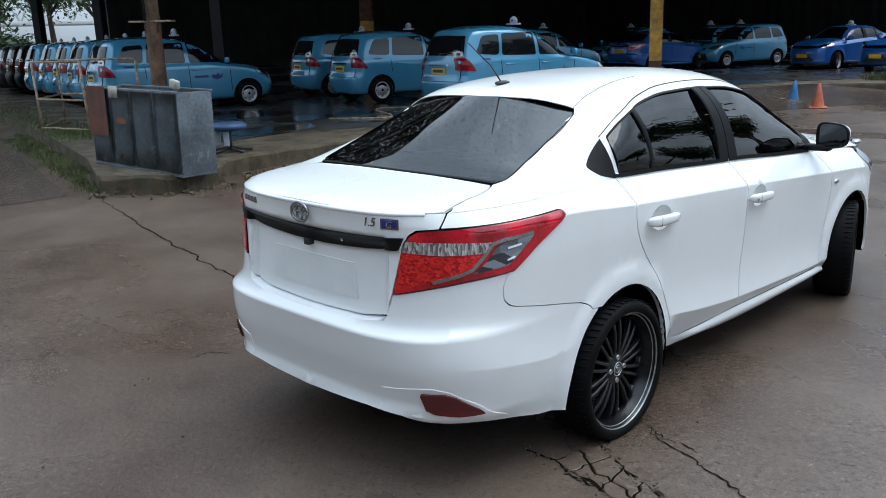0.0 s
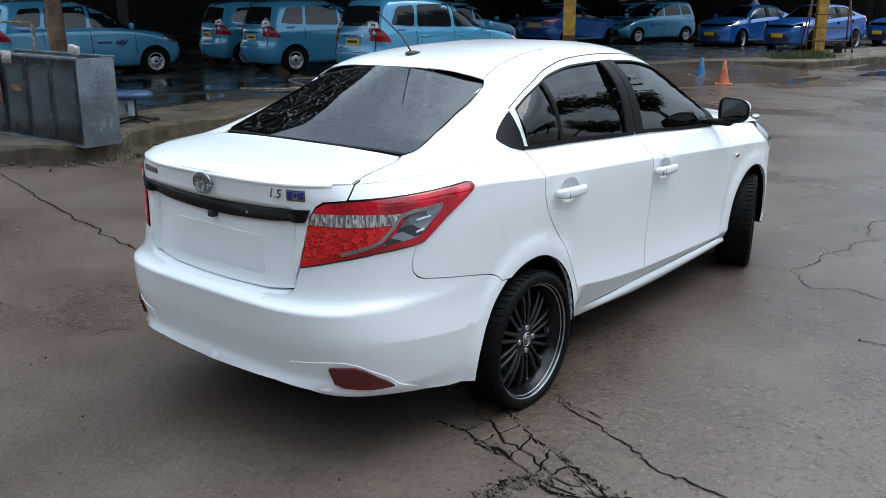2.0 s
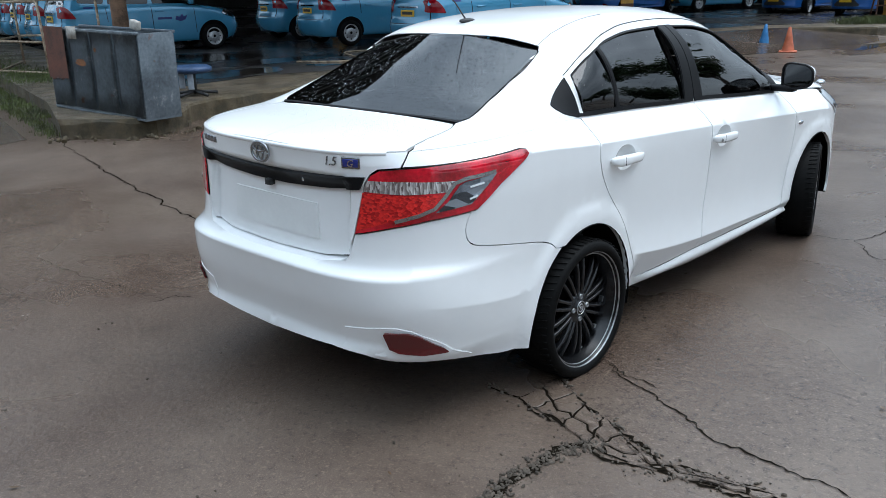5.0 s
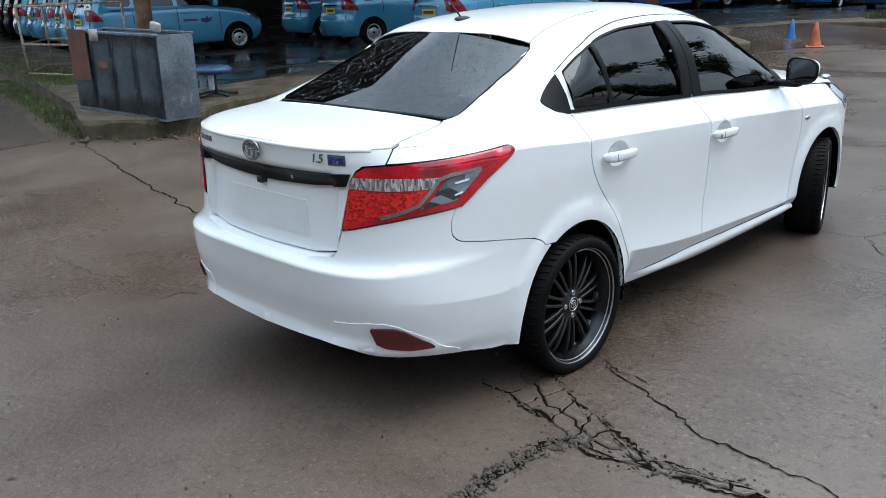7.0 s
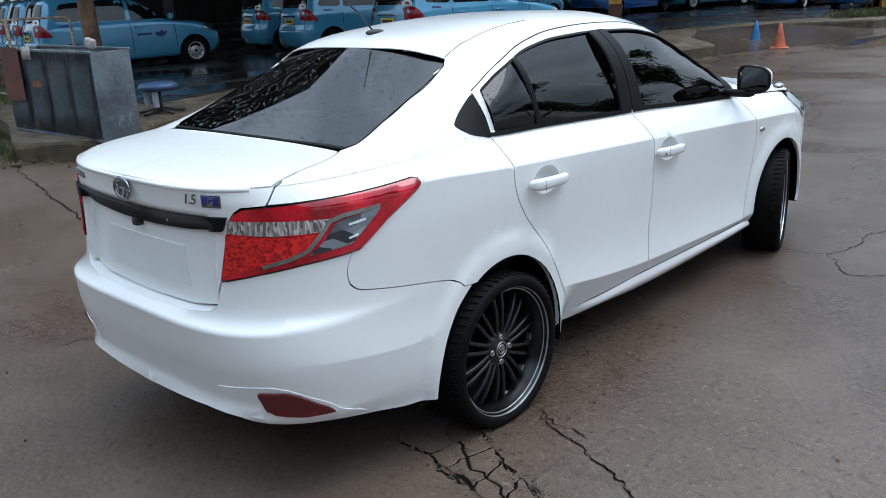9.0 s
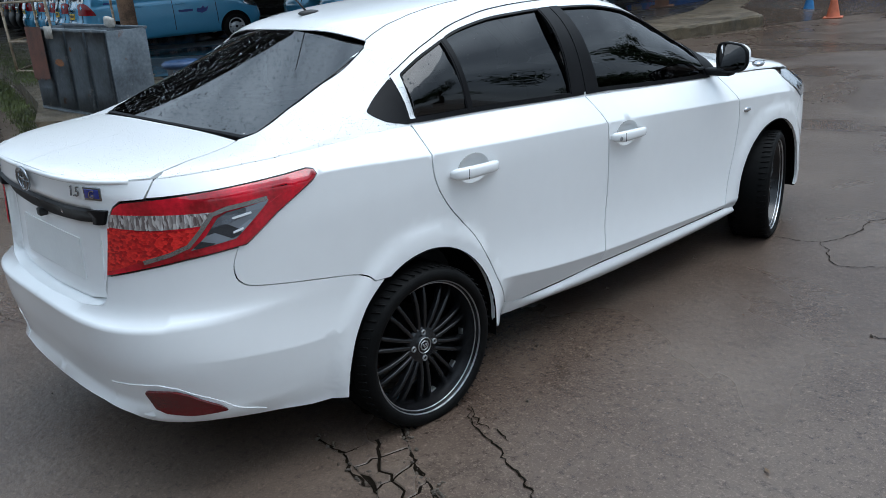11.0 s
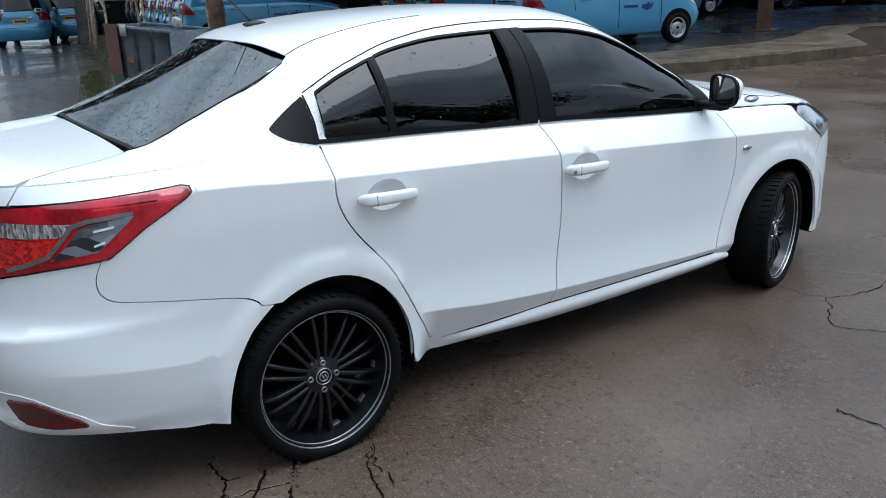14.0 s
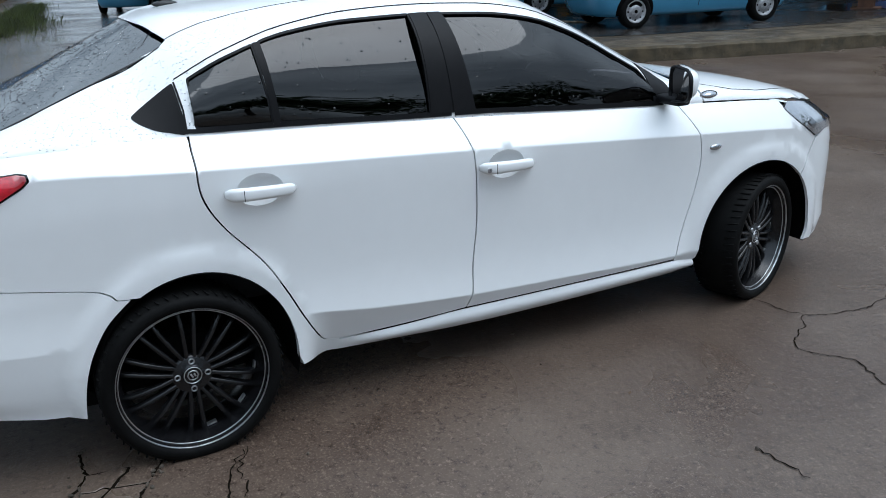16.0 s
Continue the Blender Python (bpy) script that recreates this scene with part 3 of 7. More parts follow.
def w_of_z(y, z):
    hw, foot, top, lean, n = section(y)
    u = min(1.0, max(0.0, (z - foot) / (top - foot)))
    return math.asin(u ** (n / 2)) / (math.pi / 2)


def on_upper(y, w):
    return upper(y, min(1.0, max(0.0, w)))


def on_side(y, z):
    return upper_x(y, z), y, z


def on_top(x, y):
    return x, y, upper_z(x, y)


def rim_y(x):
    """Where the rear edge of the boot's top lies at a half width."""
    lo, hi = -1.2, -0.3
    for _ in range(40):
        mid = (lo + hi) / 2
        if skin_x(mid, belt(mid)) < x:
            lo = mid
        else:
            hi = mid
    return lo


def boot_skin(a, z):
    x, y, z = skin(a, z)
    return x, y + 0.032 * step(0.445, 0.415, abs(x)) * step(0.985, 0.93, z), z


DOOR_REAR = [(0.092, 1.064), (0.085, 1.008), (0.09, 0.888), (0.148, 0.776), (0.263, 0.638), (0.33, 0.522), (0.385, 0.41), (0.438, 0.318), (0.474, 0.276), (0.53, 0.262)]
DOOR_MID = [(1.037, 1.018), (1.058, 0.951), (1.074, 0.86), (1.080, 0.777), (1.082, 0.624), (1.066, 0.471), (1.060, 0.366), (1.045, 0.284)]
DOOR_FRONT = [(2.13, 0.947), (2.18, 0.829), (2.2, 0.704), (2.175, 0.557), (2.118, 0.386), (2.088, 0.280)]
TAIL_LAMP = [(-1.082, 0.772), (-1.052, 0.89), (-1.034, 0.952), (-1.012, 0.985), (-0.984, 1.001), (-0.912, 1.008), (-0.711, 1.015), (-0.52, 1.022), (-0.440, 1.026), (-0.418, 1.020), (-0.415, 1.008), (-0.432, 0.994), (-0.55, 0.922), (-0.646, 0.846), (-0.70, 0.84), (-0.824, 0.826), (-0.95, 0.803)]
CUT_Y = -0.82


def flowing(points, k=6):
    """A smooth line through a few points."""
    p = [Vector(points[0])] + [Vector(q) for q in points] + [Vector(points[-1])]
    out = []
    for i in range(1, len(p) - 2):
        for j in range(k):
            u = j / k
            a, b, c, d = p[i - 1 : i + 3]
            out.append(tuple(0.5 * (2 * b + (c - a) * u + (2 * a - 5 * b + 4 * c - d) * u * u + (3 * b - a - 3 * c + d) * u**3)))
    return out + [tuple(p[-1])]


DOOR_REAR, DOOR_MID, DOOR_FRONT = flowing(DOOR_REAR), flowing(DOOR_MID), flowing(DOOR_FRONT)
SEAM = [(-0.668, 0.838), (-0.682, 0.789), (-0.676, 0.75), (-0.660, 0.728), (-0.626, 0.71), (-0.53, 0.692), (-0.235, 0.638), (-0.163, 0.597)]
ARCH_TAIL = [(-0.168, 0.592), (-0.205, 0.562), (-0.252, 0.515), (-0.298, 0.44), (-0.326, 0.37), (-0.343, 0.295), (-0.352, 0.214)]
SEAM, ARCH_TAIL = flowing(SEAM), flowing(ARCH_TAIL)
ARCH_R, ARCH_F = (0.033, 0.285, 0.357), (2.60, 0.285, 0.372)


def wheel(front_turn, m, parent):
    """A low-profile tyre on a black twin-spoke rim; the axle is x, and its outer face is +x."""
    w = new("wheel")
    w.parent, w.matrix_local = parent, m
    tyre = [(-0.09, 0.245), (-0.105, 0.262), (-0.106, 0.280), (-0.095, 0.294), (-0.06, 0.2995), (0.0, 0.301), (0.06, 0.2995), (0.092, 0.294), (0.104, 0.281), (0.106, 0.267), (0.102, 0.254), (0.092, 0.250), (0.085, 0.243)]
    part("tyre", lathe(tyre, 72), RUBBER, w)
    bm = bmesh.new()
    for k in range(60):
        a = 2 * math.pi * k / 60
        for x0, lean in ((0.072, 0.25), (-0.072, -0.25)):
            turn = Matrix.Rotation(a, 3, "X")
            box((0.048, 0.005, 0.004), turn @ Vector((x0, 0, 0.2995)), bm=bm, turn=turn @ Matrix.Rotation(lean, 3, "Z"))
    tagged(part("tread", bm, RUBBER, w), kind="stuff")
    part("rim_edge", lathe([(0.088, 0.2505), (0.0945, 0.250), (0.095, 0.2485), (0.093, 0.247), (0.086, 0.2465)], 72), RIM_LIP, w, "thin machined silver rim edge")
    part("rim_barrel", lathe([(0.089, 0.245), (0.082, 0.2415), (0.050, 0.236), (0.030, 0.222), (-0.06, 0.214), (-0.1, 0.235)], 72), RIM, w)
    part("rim_step", lathe([(0.080, 0.2405), (0.081, 0.238), (0.077, 0.2375)], 72), RIM_LIP, w)
    twin = bmesh.new()
    for side in (-1, 1):
        line = [(0.050, side * 0.0125, 0.052), (0.056, side * 0.0145, 0.10), (0.055, side * 0.019, 0.16), (0.046, side * 0.024, 0.212), (0.036, side * 0.026, 0.226)]
        low = []
        for x, y, z in line:
            low.append([twin.verts.new((x + dx, y + dy, z)) for dx, dy in ((-0.022, -0.0085), (-0.004, -0.0075), (0.0, -0.0045), (0.0, 0.0045), (-0.004, 0.0075), (-0.022, 0.0085))])
        for a, b in zip(low, low[1:]):
            for i in range(5):
                twin.faces.new((a[i], a[i + 1], b[i + 1], b[i]))
    first = part("spoke", twin, RIM, w, "glossy black twin spoke")
    for k in range(1, 10):
        s = first.copy()
        scene.collection.objects.link(s)
        s.matrix_local = Matrix.Rotation(2 * math.pi * k / 10, 4, "X")
    part("hub", lathe([(0.02, 0.075), (0.046, 0.070), (0.054, 0.058), (0.052, 0.036), (0.056, 0.034), (0.058, 0.030), (0.056, 0.0)], 40), RIM, w)
    cap = bmesh.new()
    for x0, r0, r1 in ((0.058, 0.031, 0.027), (0.0575, 0.020, 0.015)):
        lathe([(x0, r0), (x0 + 0.002, r0 - 0.001), (x0 + 0.002, r1 + 0.001), (x0, r1)], 8 if r0 < 0.025 else 32, bm=cap)
    box((0.003, 0.006, 0.016), (0.0595, -0.004, 0.0), 0.0006, cap, Matrix.Rotation(0.5, 3, "X"))
    box((0.003, 0.006, 0.012), (0.0595, 0.006, 0.002), 0.0006, cap, Matrix.Rotation(0.5, 3, "X"))
    part("cap_emblem", cap, RIM_LIP, w, "plain silver emblem rings")
    nut = lathe([(0.040, 0.012), (0.058, 0.011), (0.060, 0.008), (0.052, 0.0065), (0.052, 0.0)], 12)
    bmesh.ops.translate(nut, verts=nut.verts, vec=(0, 0, 0.050))
    nut = part("wheel_nut", nut, RIM_LIP, w)
    for k in range(1, 4):
        s = nut.copy()
        scene.collection.objects.link(s)
        s.matrix_local = Matrix.Rotation(math.pi / 2 * k, 4, "X")
    part("brake_drum", lathe([(-0.09, 0.0), (-0.09, 0.125), (-0.02, 0.125), (-0.01, 0.11), (-0.01, 0.0)], 32), DARK, w)
    for k in (3.75, 4.35, 4.95):
        turn = Matrix.Rotation(k - math.pi / 2 + 1.2, 3, "X")
        part("balance_weight", box((0.022, 0.035, 0.005), turn @ Vector((0.02, 0, 0.217)), 0.001, None, turn), RIM_LIP, w)
    return w


def handle(parent, y, z, name="door_handle"):
    """A pull handle over a shallow round finger bowl."""
    x = side_x(y, z)
    bowl = bmesh.new()
    rings = []
    for j in range(7):
        r = j / 6
        ring = []
        for i in range(28):
            a = 2 * math.pi * i / 28
            yy, zz = y + 0.078 * r * math.cos(a), z + 0.004 + 0.054 * r * math.sin(a)
            ring.append(bowl.verts.new((side_x(yy, zz) + 0.0005 - 0.024 * (1 - r**2.4), yy, zz)))
        rings.append(ring)
    for a, b in zip(rings, rings[1:]):
        for i in range(28):
            bowl.faces.new((a[i], a[(i + 1) % 28], b[(i + 1) % 28], b[i]))
    part("handle_bowl", bowl, WHITE, parent)
    bar = bmesh.new()
    rows = []
    for i in range(15):
        u = i / 14 * 2 - 1
        yy = y + 0.117 * u
        hgt = 0.0195 * (1 - 0.8 * abs(u) ** 9) ** 0.5 * (1.0 - 0.12 * u)
        outx = 0.018 + 0.022 * (1 - abs(u) ** 4)
        zc = z - 0.003 * u
        rows.append([bar.verts.new((x + (outx - 0.018 if c < -0.6 else outx) * (1.0 if abs(u) < 0.99 else 0.7) + (0.005 * (1 - s * s)), yy, zc + hgt * s)) for s, c in ((-1, -1), (-1, 0), (-0.5, 0.7), (0.5, 0.7), (1, 0), (1, -1))])
    for a, b in zip(rows, rows[1:]):
        for i in range(5):
            bar.faces.new((a[i], b[i], b[i + 1], a[i + 1]))
    bar.faces.new(rows[0]), bar.faces.new(rows[-1][::-1])
    bmesh.ops.recalc_face_normals(bar, faces=bar.faces)
    h = part(name, bar, WHITE, parent)
    part("handle_joint", box((0.002, 0.0018, 0.036), (x + 0.0415, y - 0.062, z), 0, None), BLACK_TRIM, h)
    return h


def bowl_edge(y, z):
    return [(y + 0.078 * math.cos(2 * math.pi * i / 28), z + 0.004 + 0.054 * math.sin(2 * math.pi * i / 28)) for i in range(28)]


def mirrored(bm):
    for v in bm.verts:
        v.co.x = -v.co.x
    bmesh.ops.reverse_faces(bm, faces=bm.faces)
    return bm


def saloon(m, label, category, detailed=True):
    car = thing("saloon_car", m, label, category)

    def pair(name, poly, f, mat, h=0.05, depth=0.012, off=0.0, parent=None, tag="", holes=(), gap=0.0, lines=()):
        made = []
        base = inset(poly, gap) if gap else poly
        for flip in (False, True):
            bm = sheet(base, f, h, depth, off, holes, flip=flip, lines=lines)
            made.append(part(name, bm, mat, (parent[1] if flip else parent[0]) if isinstance(parent, tuple) else (parent or car), tag))
        return tuple(made)

    def whole(name, poly, f, mat, h=0.05, depth=0.012, off=0.0, parent=None, tag="", holes=(), lines=()):
        return part(name, sheet(poly, f, h, depth, off, holes, both=True, lines=lines), mat, parent or car, tag)

    g = 0.0031
    folds = [[(i * 0.02, crease(i * 0.02) + dz) for i in range(-20, 141)] for dz in (-0.005, 0.005)] + [[(i * 0.02, ridge(i * 0.02) + dz) for i in range(20, 106)] for dz in (-0.005, 0.005)]
    for r in (0.452, 0.407):
        turn = [math.pi * i / 60 for i in range(61)]
        ring = [(0.033 + (0.97 if math.cos(t) < 0 else 0.92) * r * math.cos(t), 0.285 + r * math.sin(t)) for t in turn]
        folds.append([(along_y(y, z), z) for y, z in ring])
        folds.append([(2.60 + (r + 0.01) * math.cos(t), 0.285 + (r + 0.01) * math.sin(t)) for t in turn])
    tail_fold = [[(-0.95 + i * 0.02, ridge(-0.95 + i * 0.02) + dz) for i in range(31)] for dz in (-0.005, 0.005)] + [[(TAIL_MID + 0.001 + i * 0.02, z) for i in range(36)] for z in (0.615, 0.626, 0.634)] + folds[4:]
    # tail: boot lid, bumper, lamps
    edge = [(-1.082 - 0.006, 0.772), (-1.058, 0.89), (-1.04, 0.952), (-1.018, 0.987), (-0.99, 1.006), (-0.915, 1.0125), (along_y(CUT_Y, belt(CUT_Y)), belt(CUT_Y))]
    rear = [(TAIL_MID, 0.656), (-1.45, 0.657), (-1.25, 0.664), (-1.125, 0.684)] + edge + [(along_x(x, 1.055), belt(rim_y(x))) for x in (0.59, 0.56, 0.5, 0.4, 0.25, 0.1)] + [(TAIL_MID, belt(rim_y(0.0)))]
    lid = whole("boot_lid", rear, boot_skin, WHITE, 0.018, 0.015)
    bump = [(TAIL_MID, 0.648), (-1.45, 0.648), (-1.25, 0.654), (-1.13, 0.670), (-1.105, 0.70), (-1.085, 0.766), (-0.95, 0.798), (-0.824, 0.821), (-0.70, 0.835)] + [(a - 0.003, z) for a, z in SEAM]
    bump += [(along_y(y, z), z) for y, z in ARCH_TAIL] + [(-0.5, 0.229), (-0.62, 0.256), (-0.80, 0.287), (-0.95, 0.308), (-1.05, 0.326), (-1.2, 0.334), (-1.4, 0.328), (TAIL_MID, 0.324)]
    bumper = whole("rear_bumper", bump, skin, WHITE, 0.026, 0.03, lines=tail_fold)
    shelf = bmesh.new()
    for sx in (1, -1):
        last = None
        for a, z in even([(TAIL_MID, 0.648), (-1.45, 0.648), (-1.25, 0.654), (-1.13, 0.670), (-1.105, 0.70), (-1.085, 0.766)], 0.04, False):
            o, i = Vector(skin(a, z)), Vector(boot_skin(a, z + 0.006))
            row = [shelf.verts.new((sx * p.x, p.y, p.z)) for p in (o, Vector((i.x, i.y + 0.03, i.z)))]
            if last:
                shelf.faces.new((last[0], last[1], row[1], row[0]))
            last = row
    part("bumper_shelf", shelf, WHITE, bumper)
    ledge = [(TAIL_MID, 0.402), (-1.35, 0.405), (-1.15, 0.425), (-1.0, 0.444), (-0.93, 0.446), (-0.87, 0.432), (-0.77, 0.378), (-0.70, 0.334), (-0.64, 0.296)]

    low = ledge[2:] + [(-0.63, 0.281), (-0.80, 0.292), (-0.95, 0.310), (-1.05, 0.328), (-1.15, 0.334)]
    pair("bumper_lip", low, skin, WHITE, 0.03, 0.012, 0.003, bumper)
    pair("reflector", rounded([(-0.986, 0.430), (-0.885, 0.430), (-0.84, 0.414), (-0.793, 0.381), (-0.715, 0.332), (-0.822, 0.333), (-0.925, 0.342), (-0.962, 0.358)], 0.012), skin, RED_DARK, 0.025, 0.008, 0.016, bumper, "dark red rear reflector")
    lamp = pair("tail_lamp", TAIL_LAMP, skin, BLACK_TRIM, 0.03, 0.012, 0.004, None, "wrap-round red and clear tail lamp")
    pair("upper_lens", inset(TAIL_LAMP, 0.0012), skin, RED_BRIGHT, 0.025, 0.006, 0.007, lamp, "bright red wrap-round lens")
    pair("clear_lens", [(-1.042, 0.927), (-1.026, 0.966), (-0.901, 0.964), (-0.735, 0.957), (-0.765, 0.921), (-0.907, 0.919)], skin, CLEAR_LAMP, 0.025, 0.006, 0.009, lamp, "clear lens band")
    pair("lower_lens", [(-1.075, 0.784), (-1.045, 0.923), (-0.908, 0.915), (-0.771, 0.915), (-0.80, 0.872), (-0.845, 0.850), (-0.95, 0.826)], skin, RED_LAMP, 0.025, 0.006, 0.009, lamp, "deep red lens")
    pair("edge_lens", [(-0.95, 0.812), (-0.82, 0.832), (-0.655, 0.852), (-0.56, 0.92), (-0.475, 0.985), (-0.53, 0.978), (-0.575, 0.955), (-0.67, 0.866), (-0.81, 0.845), (-0.94, 0.82)], skin, RED_BRIGHT, 0.02, 0.006, 0.009, lamp, "deep red lens edge")
    pair("reverse_lens", [(-0.805, 0.852), (-0.762, 0.889), (-0.725, 0.938), (-0.70, 0.95), (-0.575, 0.966), (-0.595, 0.944), (-0.676, 0.870)], skin, BLUISH_LAMP, 0.02, 0.006, 0.010, lamp, "clear lens over a dark silver bowl")
    pair("lens_trim", ribbon([(-0.94, 0.824), (-0.86, 0.846), (-0.81, 0.866), (-0.775, 0.905), (-0.74, 0.950), (-0.70, 0.962), (-0.58, 0.972)], 0.013), skin, SILVER_LAMP, 0.012, 0.004, 0.0115, lamp, "curved silver reflector band")
    # two pale bars paint the bright glints on the reverse lens
    for dz in (0.0, -0.042):
        pair("bulb_glint", rounded([(-0.685, 0.928 + dz), (-0.685, 0.934 + dz), (-0.63 + dz * 0.6, 0.942 + dz), (-0.63 + dz * 0.6, 0.936 + dz)], 0.003), skin, LENS_GLINT, 0.012, 0.003, 0.014, lamp, "pale bar painted as a glint on the lens")
    strip = [(TAIL_MID, 0.905), (-1.4, 0.906), (-1.2, 0.917), (-1.055, 0.932), (-1.034, 0.976), (-1.2, 0.969), (-1.4, 0.961), (TAIL_MID, 0.959)]
    whole("garnish_strip", strip, boot_skin, BLACK_TRIM, 0.03, 0.02, 0.012, lid, "matt black strip above the plate recess")
    bead = [Vector(skin(along_x(max(x, 0.001), 1.055), belt(rim_y(x)))) for x in (i * 0.565 / 24 for i in range(25))]
    bead = [Vector((-p.x, p.y, p.z)) for p in bead[:0:-1]] + bead
    part("boot_lip", tube([(p.x, p.y + 0.005, p.z - 0.002) for p in bead], 0.009, None, 10), WHITE, lid, "rounded white edge of the boot lid")
    plate = [(along_x(x, 0.8), z) for x, z in ((0.26, 0.715), (0.262, 0.85))]
    part("number_plate", sheet([(TAIL_MID, 0.715), plate[0], plate[1], (TAIL_MID, 0.85)], boot_skin, 0.04, 0.004, 0.004, both=True), WHITE_PLATE, lid, "blank pale number plate")
    # flanks
    quarter = [(-0.664, 0.840)] + [(-0.646, 0.841), (-0.55, 0.917), (-0.428, 0.989), (-0.409, 1.008), (-0.413, 1.025), (-0.437, 1.031), (-0.52, 1.027), (-0.711, 1.02), (-0.906, 1.0145)]
    quarter += [(along_y(y, belt(y)), belt(y)) for y in (CUT_Y + 0.004, CUT_Y + 0.04, -0.78, -0.68, -0.56, -0.44, -0.3, -0.2, -0.1, 0.0, 0.085)]
    quarter += [(y - g, z) for y, z in DOOR_REAR[2:]] + [(0.535, 0.254), (0.532, 0.207), (0.372, 0.224)] + [(along_y(y, z), z) for y, z in arc(*ARCH_R, -3, 120, 30)] + [(a, z + 0.003) for a, z in SEAM[::-1]]
    pair("quarter_panel", quarter, skin, WHITE, 0.035, 0.02, lines=folds)
    rdoor = [(y + g, z) for y, z in DOOR_REAR] + [(0.8, 0.271)] + [(y - g, z) for y, z in DOOR_MID[::-1]] + on_belt(1.0, 0.125, 12)
    fdoor = [(y + g, z) for y, z in DOOR_MID] + [(1.6, 0.281)] + [(y - g, z) for y, z in DOOR_FRONT[::-1]] + on_belt(2.09, 1.07, 14)
    rd = pair("rear_door", rdoor, skin, WHITE, 0.035, 0.015, lines=folds, holes=[bowl_edge(0.275, 0.882)])
    fd = pair("front_door", fdoor, skin, WHITE, 0.035, 0.015, lines=folds, holes=[bowl_edge(1.205, 0.838)])
    fender = [(y + g, z) for y, z in DOOR_FRONT[::-1]] + on_belt(2.16, 2.66, 8) + [(2.76, 0.90), (2.772, 0.866), (2.843, 0.797), (2.963, 0.723)] + arc(*ARCH_F, 47, 184, 30) + [(2.215, 0.25), (2.10, 0.262)]
    pair("front_wing", fender, skin, WHITE, 0.035, 0.02, lines=folds)
    sill_top = curve([(0.53, 0.254), (0.8, 0.263), (1.045, 0.276), (1.6, 0.273), (2.09, 0.270), (2.215, 0.25)])
    sill_low = curve([(0.378, 0.208), (0.6, 0.206), (1.3, 0.198), (2.21, 0.206)])

    def on_sill(y, u):
        """The sill is a rounded bar under the doors: u from its foot (0) to the door's edge (1)."""
        hi, lo = sill_top(y), sill_low(y)
        z, b = lo + (hi - lo) * u, step(0.53, 0.72, y)
        bar = side_x(y, hi) + 0.013 * math.sin(math.pi * min(1.0, max(0.0, u))) - 0.022 * (1 - u) ** 2
        return side_x(y, z) * (1 - b) + bar * b, y, z

    pair("sill", [(0.532, 0.0), (2.215, 0.0), (2.215, 1.0), (0.532, 1.0)], on_sill, WHITE, 0.08, 0.008, 0.0)
    for d, (y, z) in ((rd, (0.275, 0.882)), (fd, (1.205, 0.838))):
        handle(d[0], y, z)
    lock = bmesh.new()
    lathe([(side_x(1.12, 0.838) + 0.032, 0.0), (side_x(1.12, 0.838) + 0.038, 0.007), (side_x(1.12, 0.838) + 0.034, 0.010)], 14, bm=lock, at=(0.004, 1.113, 0.836))
    part("key_lock", lock, RIM_LIP, fd[0])
    mk = ellipsoid((0.012, 0.034, 0.014), (side_x(2.277, 0.763), 2.277, 0.763))
    part("side_repeater", mk, SILVER_LAMP, car, "small clear oval side repeater")
    # nose
    fb = [(2.968, 0.715), (3.08, 0.745), (3.2, 0.74), (NOSE_MID, 0.71), (NOSE_MID, 0.2), (3.1, 0.2), (2.975, 0.21)] + arc(*ARCH_F, -12, 46, 14)
    front = whole("front_bumper", fb, skin, WHITE, 0.05, 0.014)
    whole("lower_grille", rounded([(NOSE_MID, 0.50), (NOSE_MID - 0.26, 0.50), (NOSE_MID - 0.46, 0.33), (NOSE_MID - 0.42, 0.28), (NOSE_MID, 0.28)], 0.02), skin, BLACK_PLASTIC, 0.05, 0.02, 0.006, front, "black lower grille")
    part("number_plate", box((0.42, 0.012, 0.125), (0, nose(0.47) + 0.022, 0.47), 0.003), BLACK_PLASTIC, front)
    hl = pair("headlamp", rounded([(2.768, 0.872)] + [(along_y(y, belt(y)), belt(y) - 0.008) for y in (2.78, 2.86, 2.94, 3.02)] + [(3.2, 0.80), (3.2, 0.748), (3.07, 0.752), (2.966, 0.727), (2.846, 0.80)], 0.02), skin, SILVER_LAMP, 0.03, 0.015, 0.006, None, "clear headlamp with a silver bowl")
    pair("headlamp_bezel", rounded([(2.90, 0.80), (2.955, 0.818), (2.975, 0.79), (2.935, 0.765)], 0.01), skin, DARK_CHROME, 0.03, 0.01, 0.008, hl)
    whole("upper_grille", [(3.21, 0.77), (NOSE_MID, 0.765), (NOSE_MID, 0.725), (3.21, 0.745)], skin, CHROME, 0.04, 0.01, 0.008)
    part("fog_lamp_corner", box((0.03, 0.06, 0.05), (0.66, 3.13, 0.36), 0.01), BLACK_PLASTIC, front)
    # upper body: glass outlines in (y, z)
    bottom = curve([(-0.02, 1.108), (0.08, 1.084), (0.114, 1.080), (0.389, 1.069), (0.95, 1.041), (1.13, 1.034), (1.532, 1.002), (2.047, 0.966), (2.14, 0.957)])
    topline = curve([(-0.09, 1.158), (0.07, 1.236), (0.26, 1.322), (0.48, 1.382), (0.72, 1.407), (0.99, 1.412), (1.27, 1.402), (1.48, 1.372), (1.69, 1.30), (1.89, 1.185), (2.04, 1.09), (2.12, 1.02)])

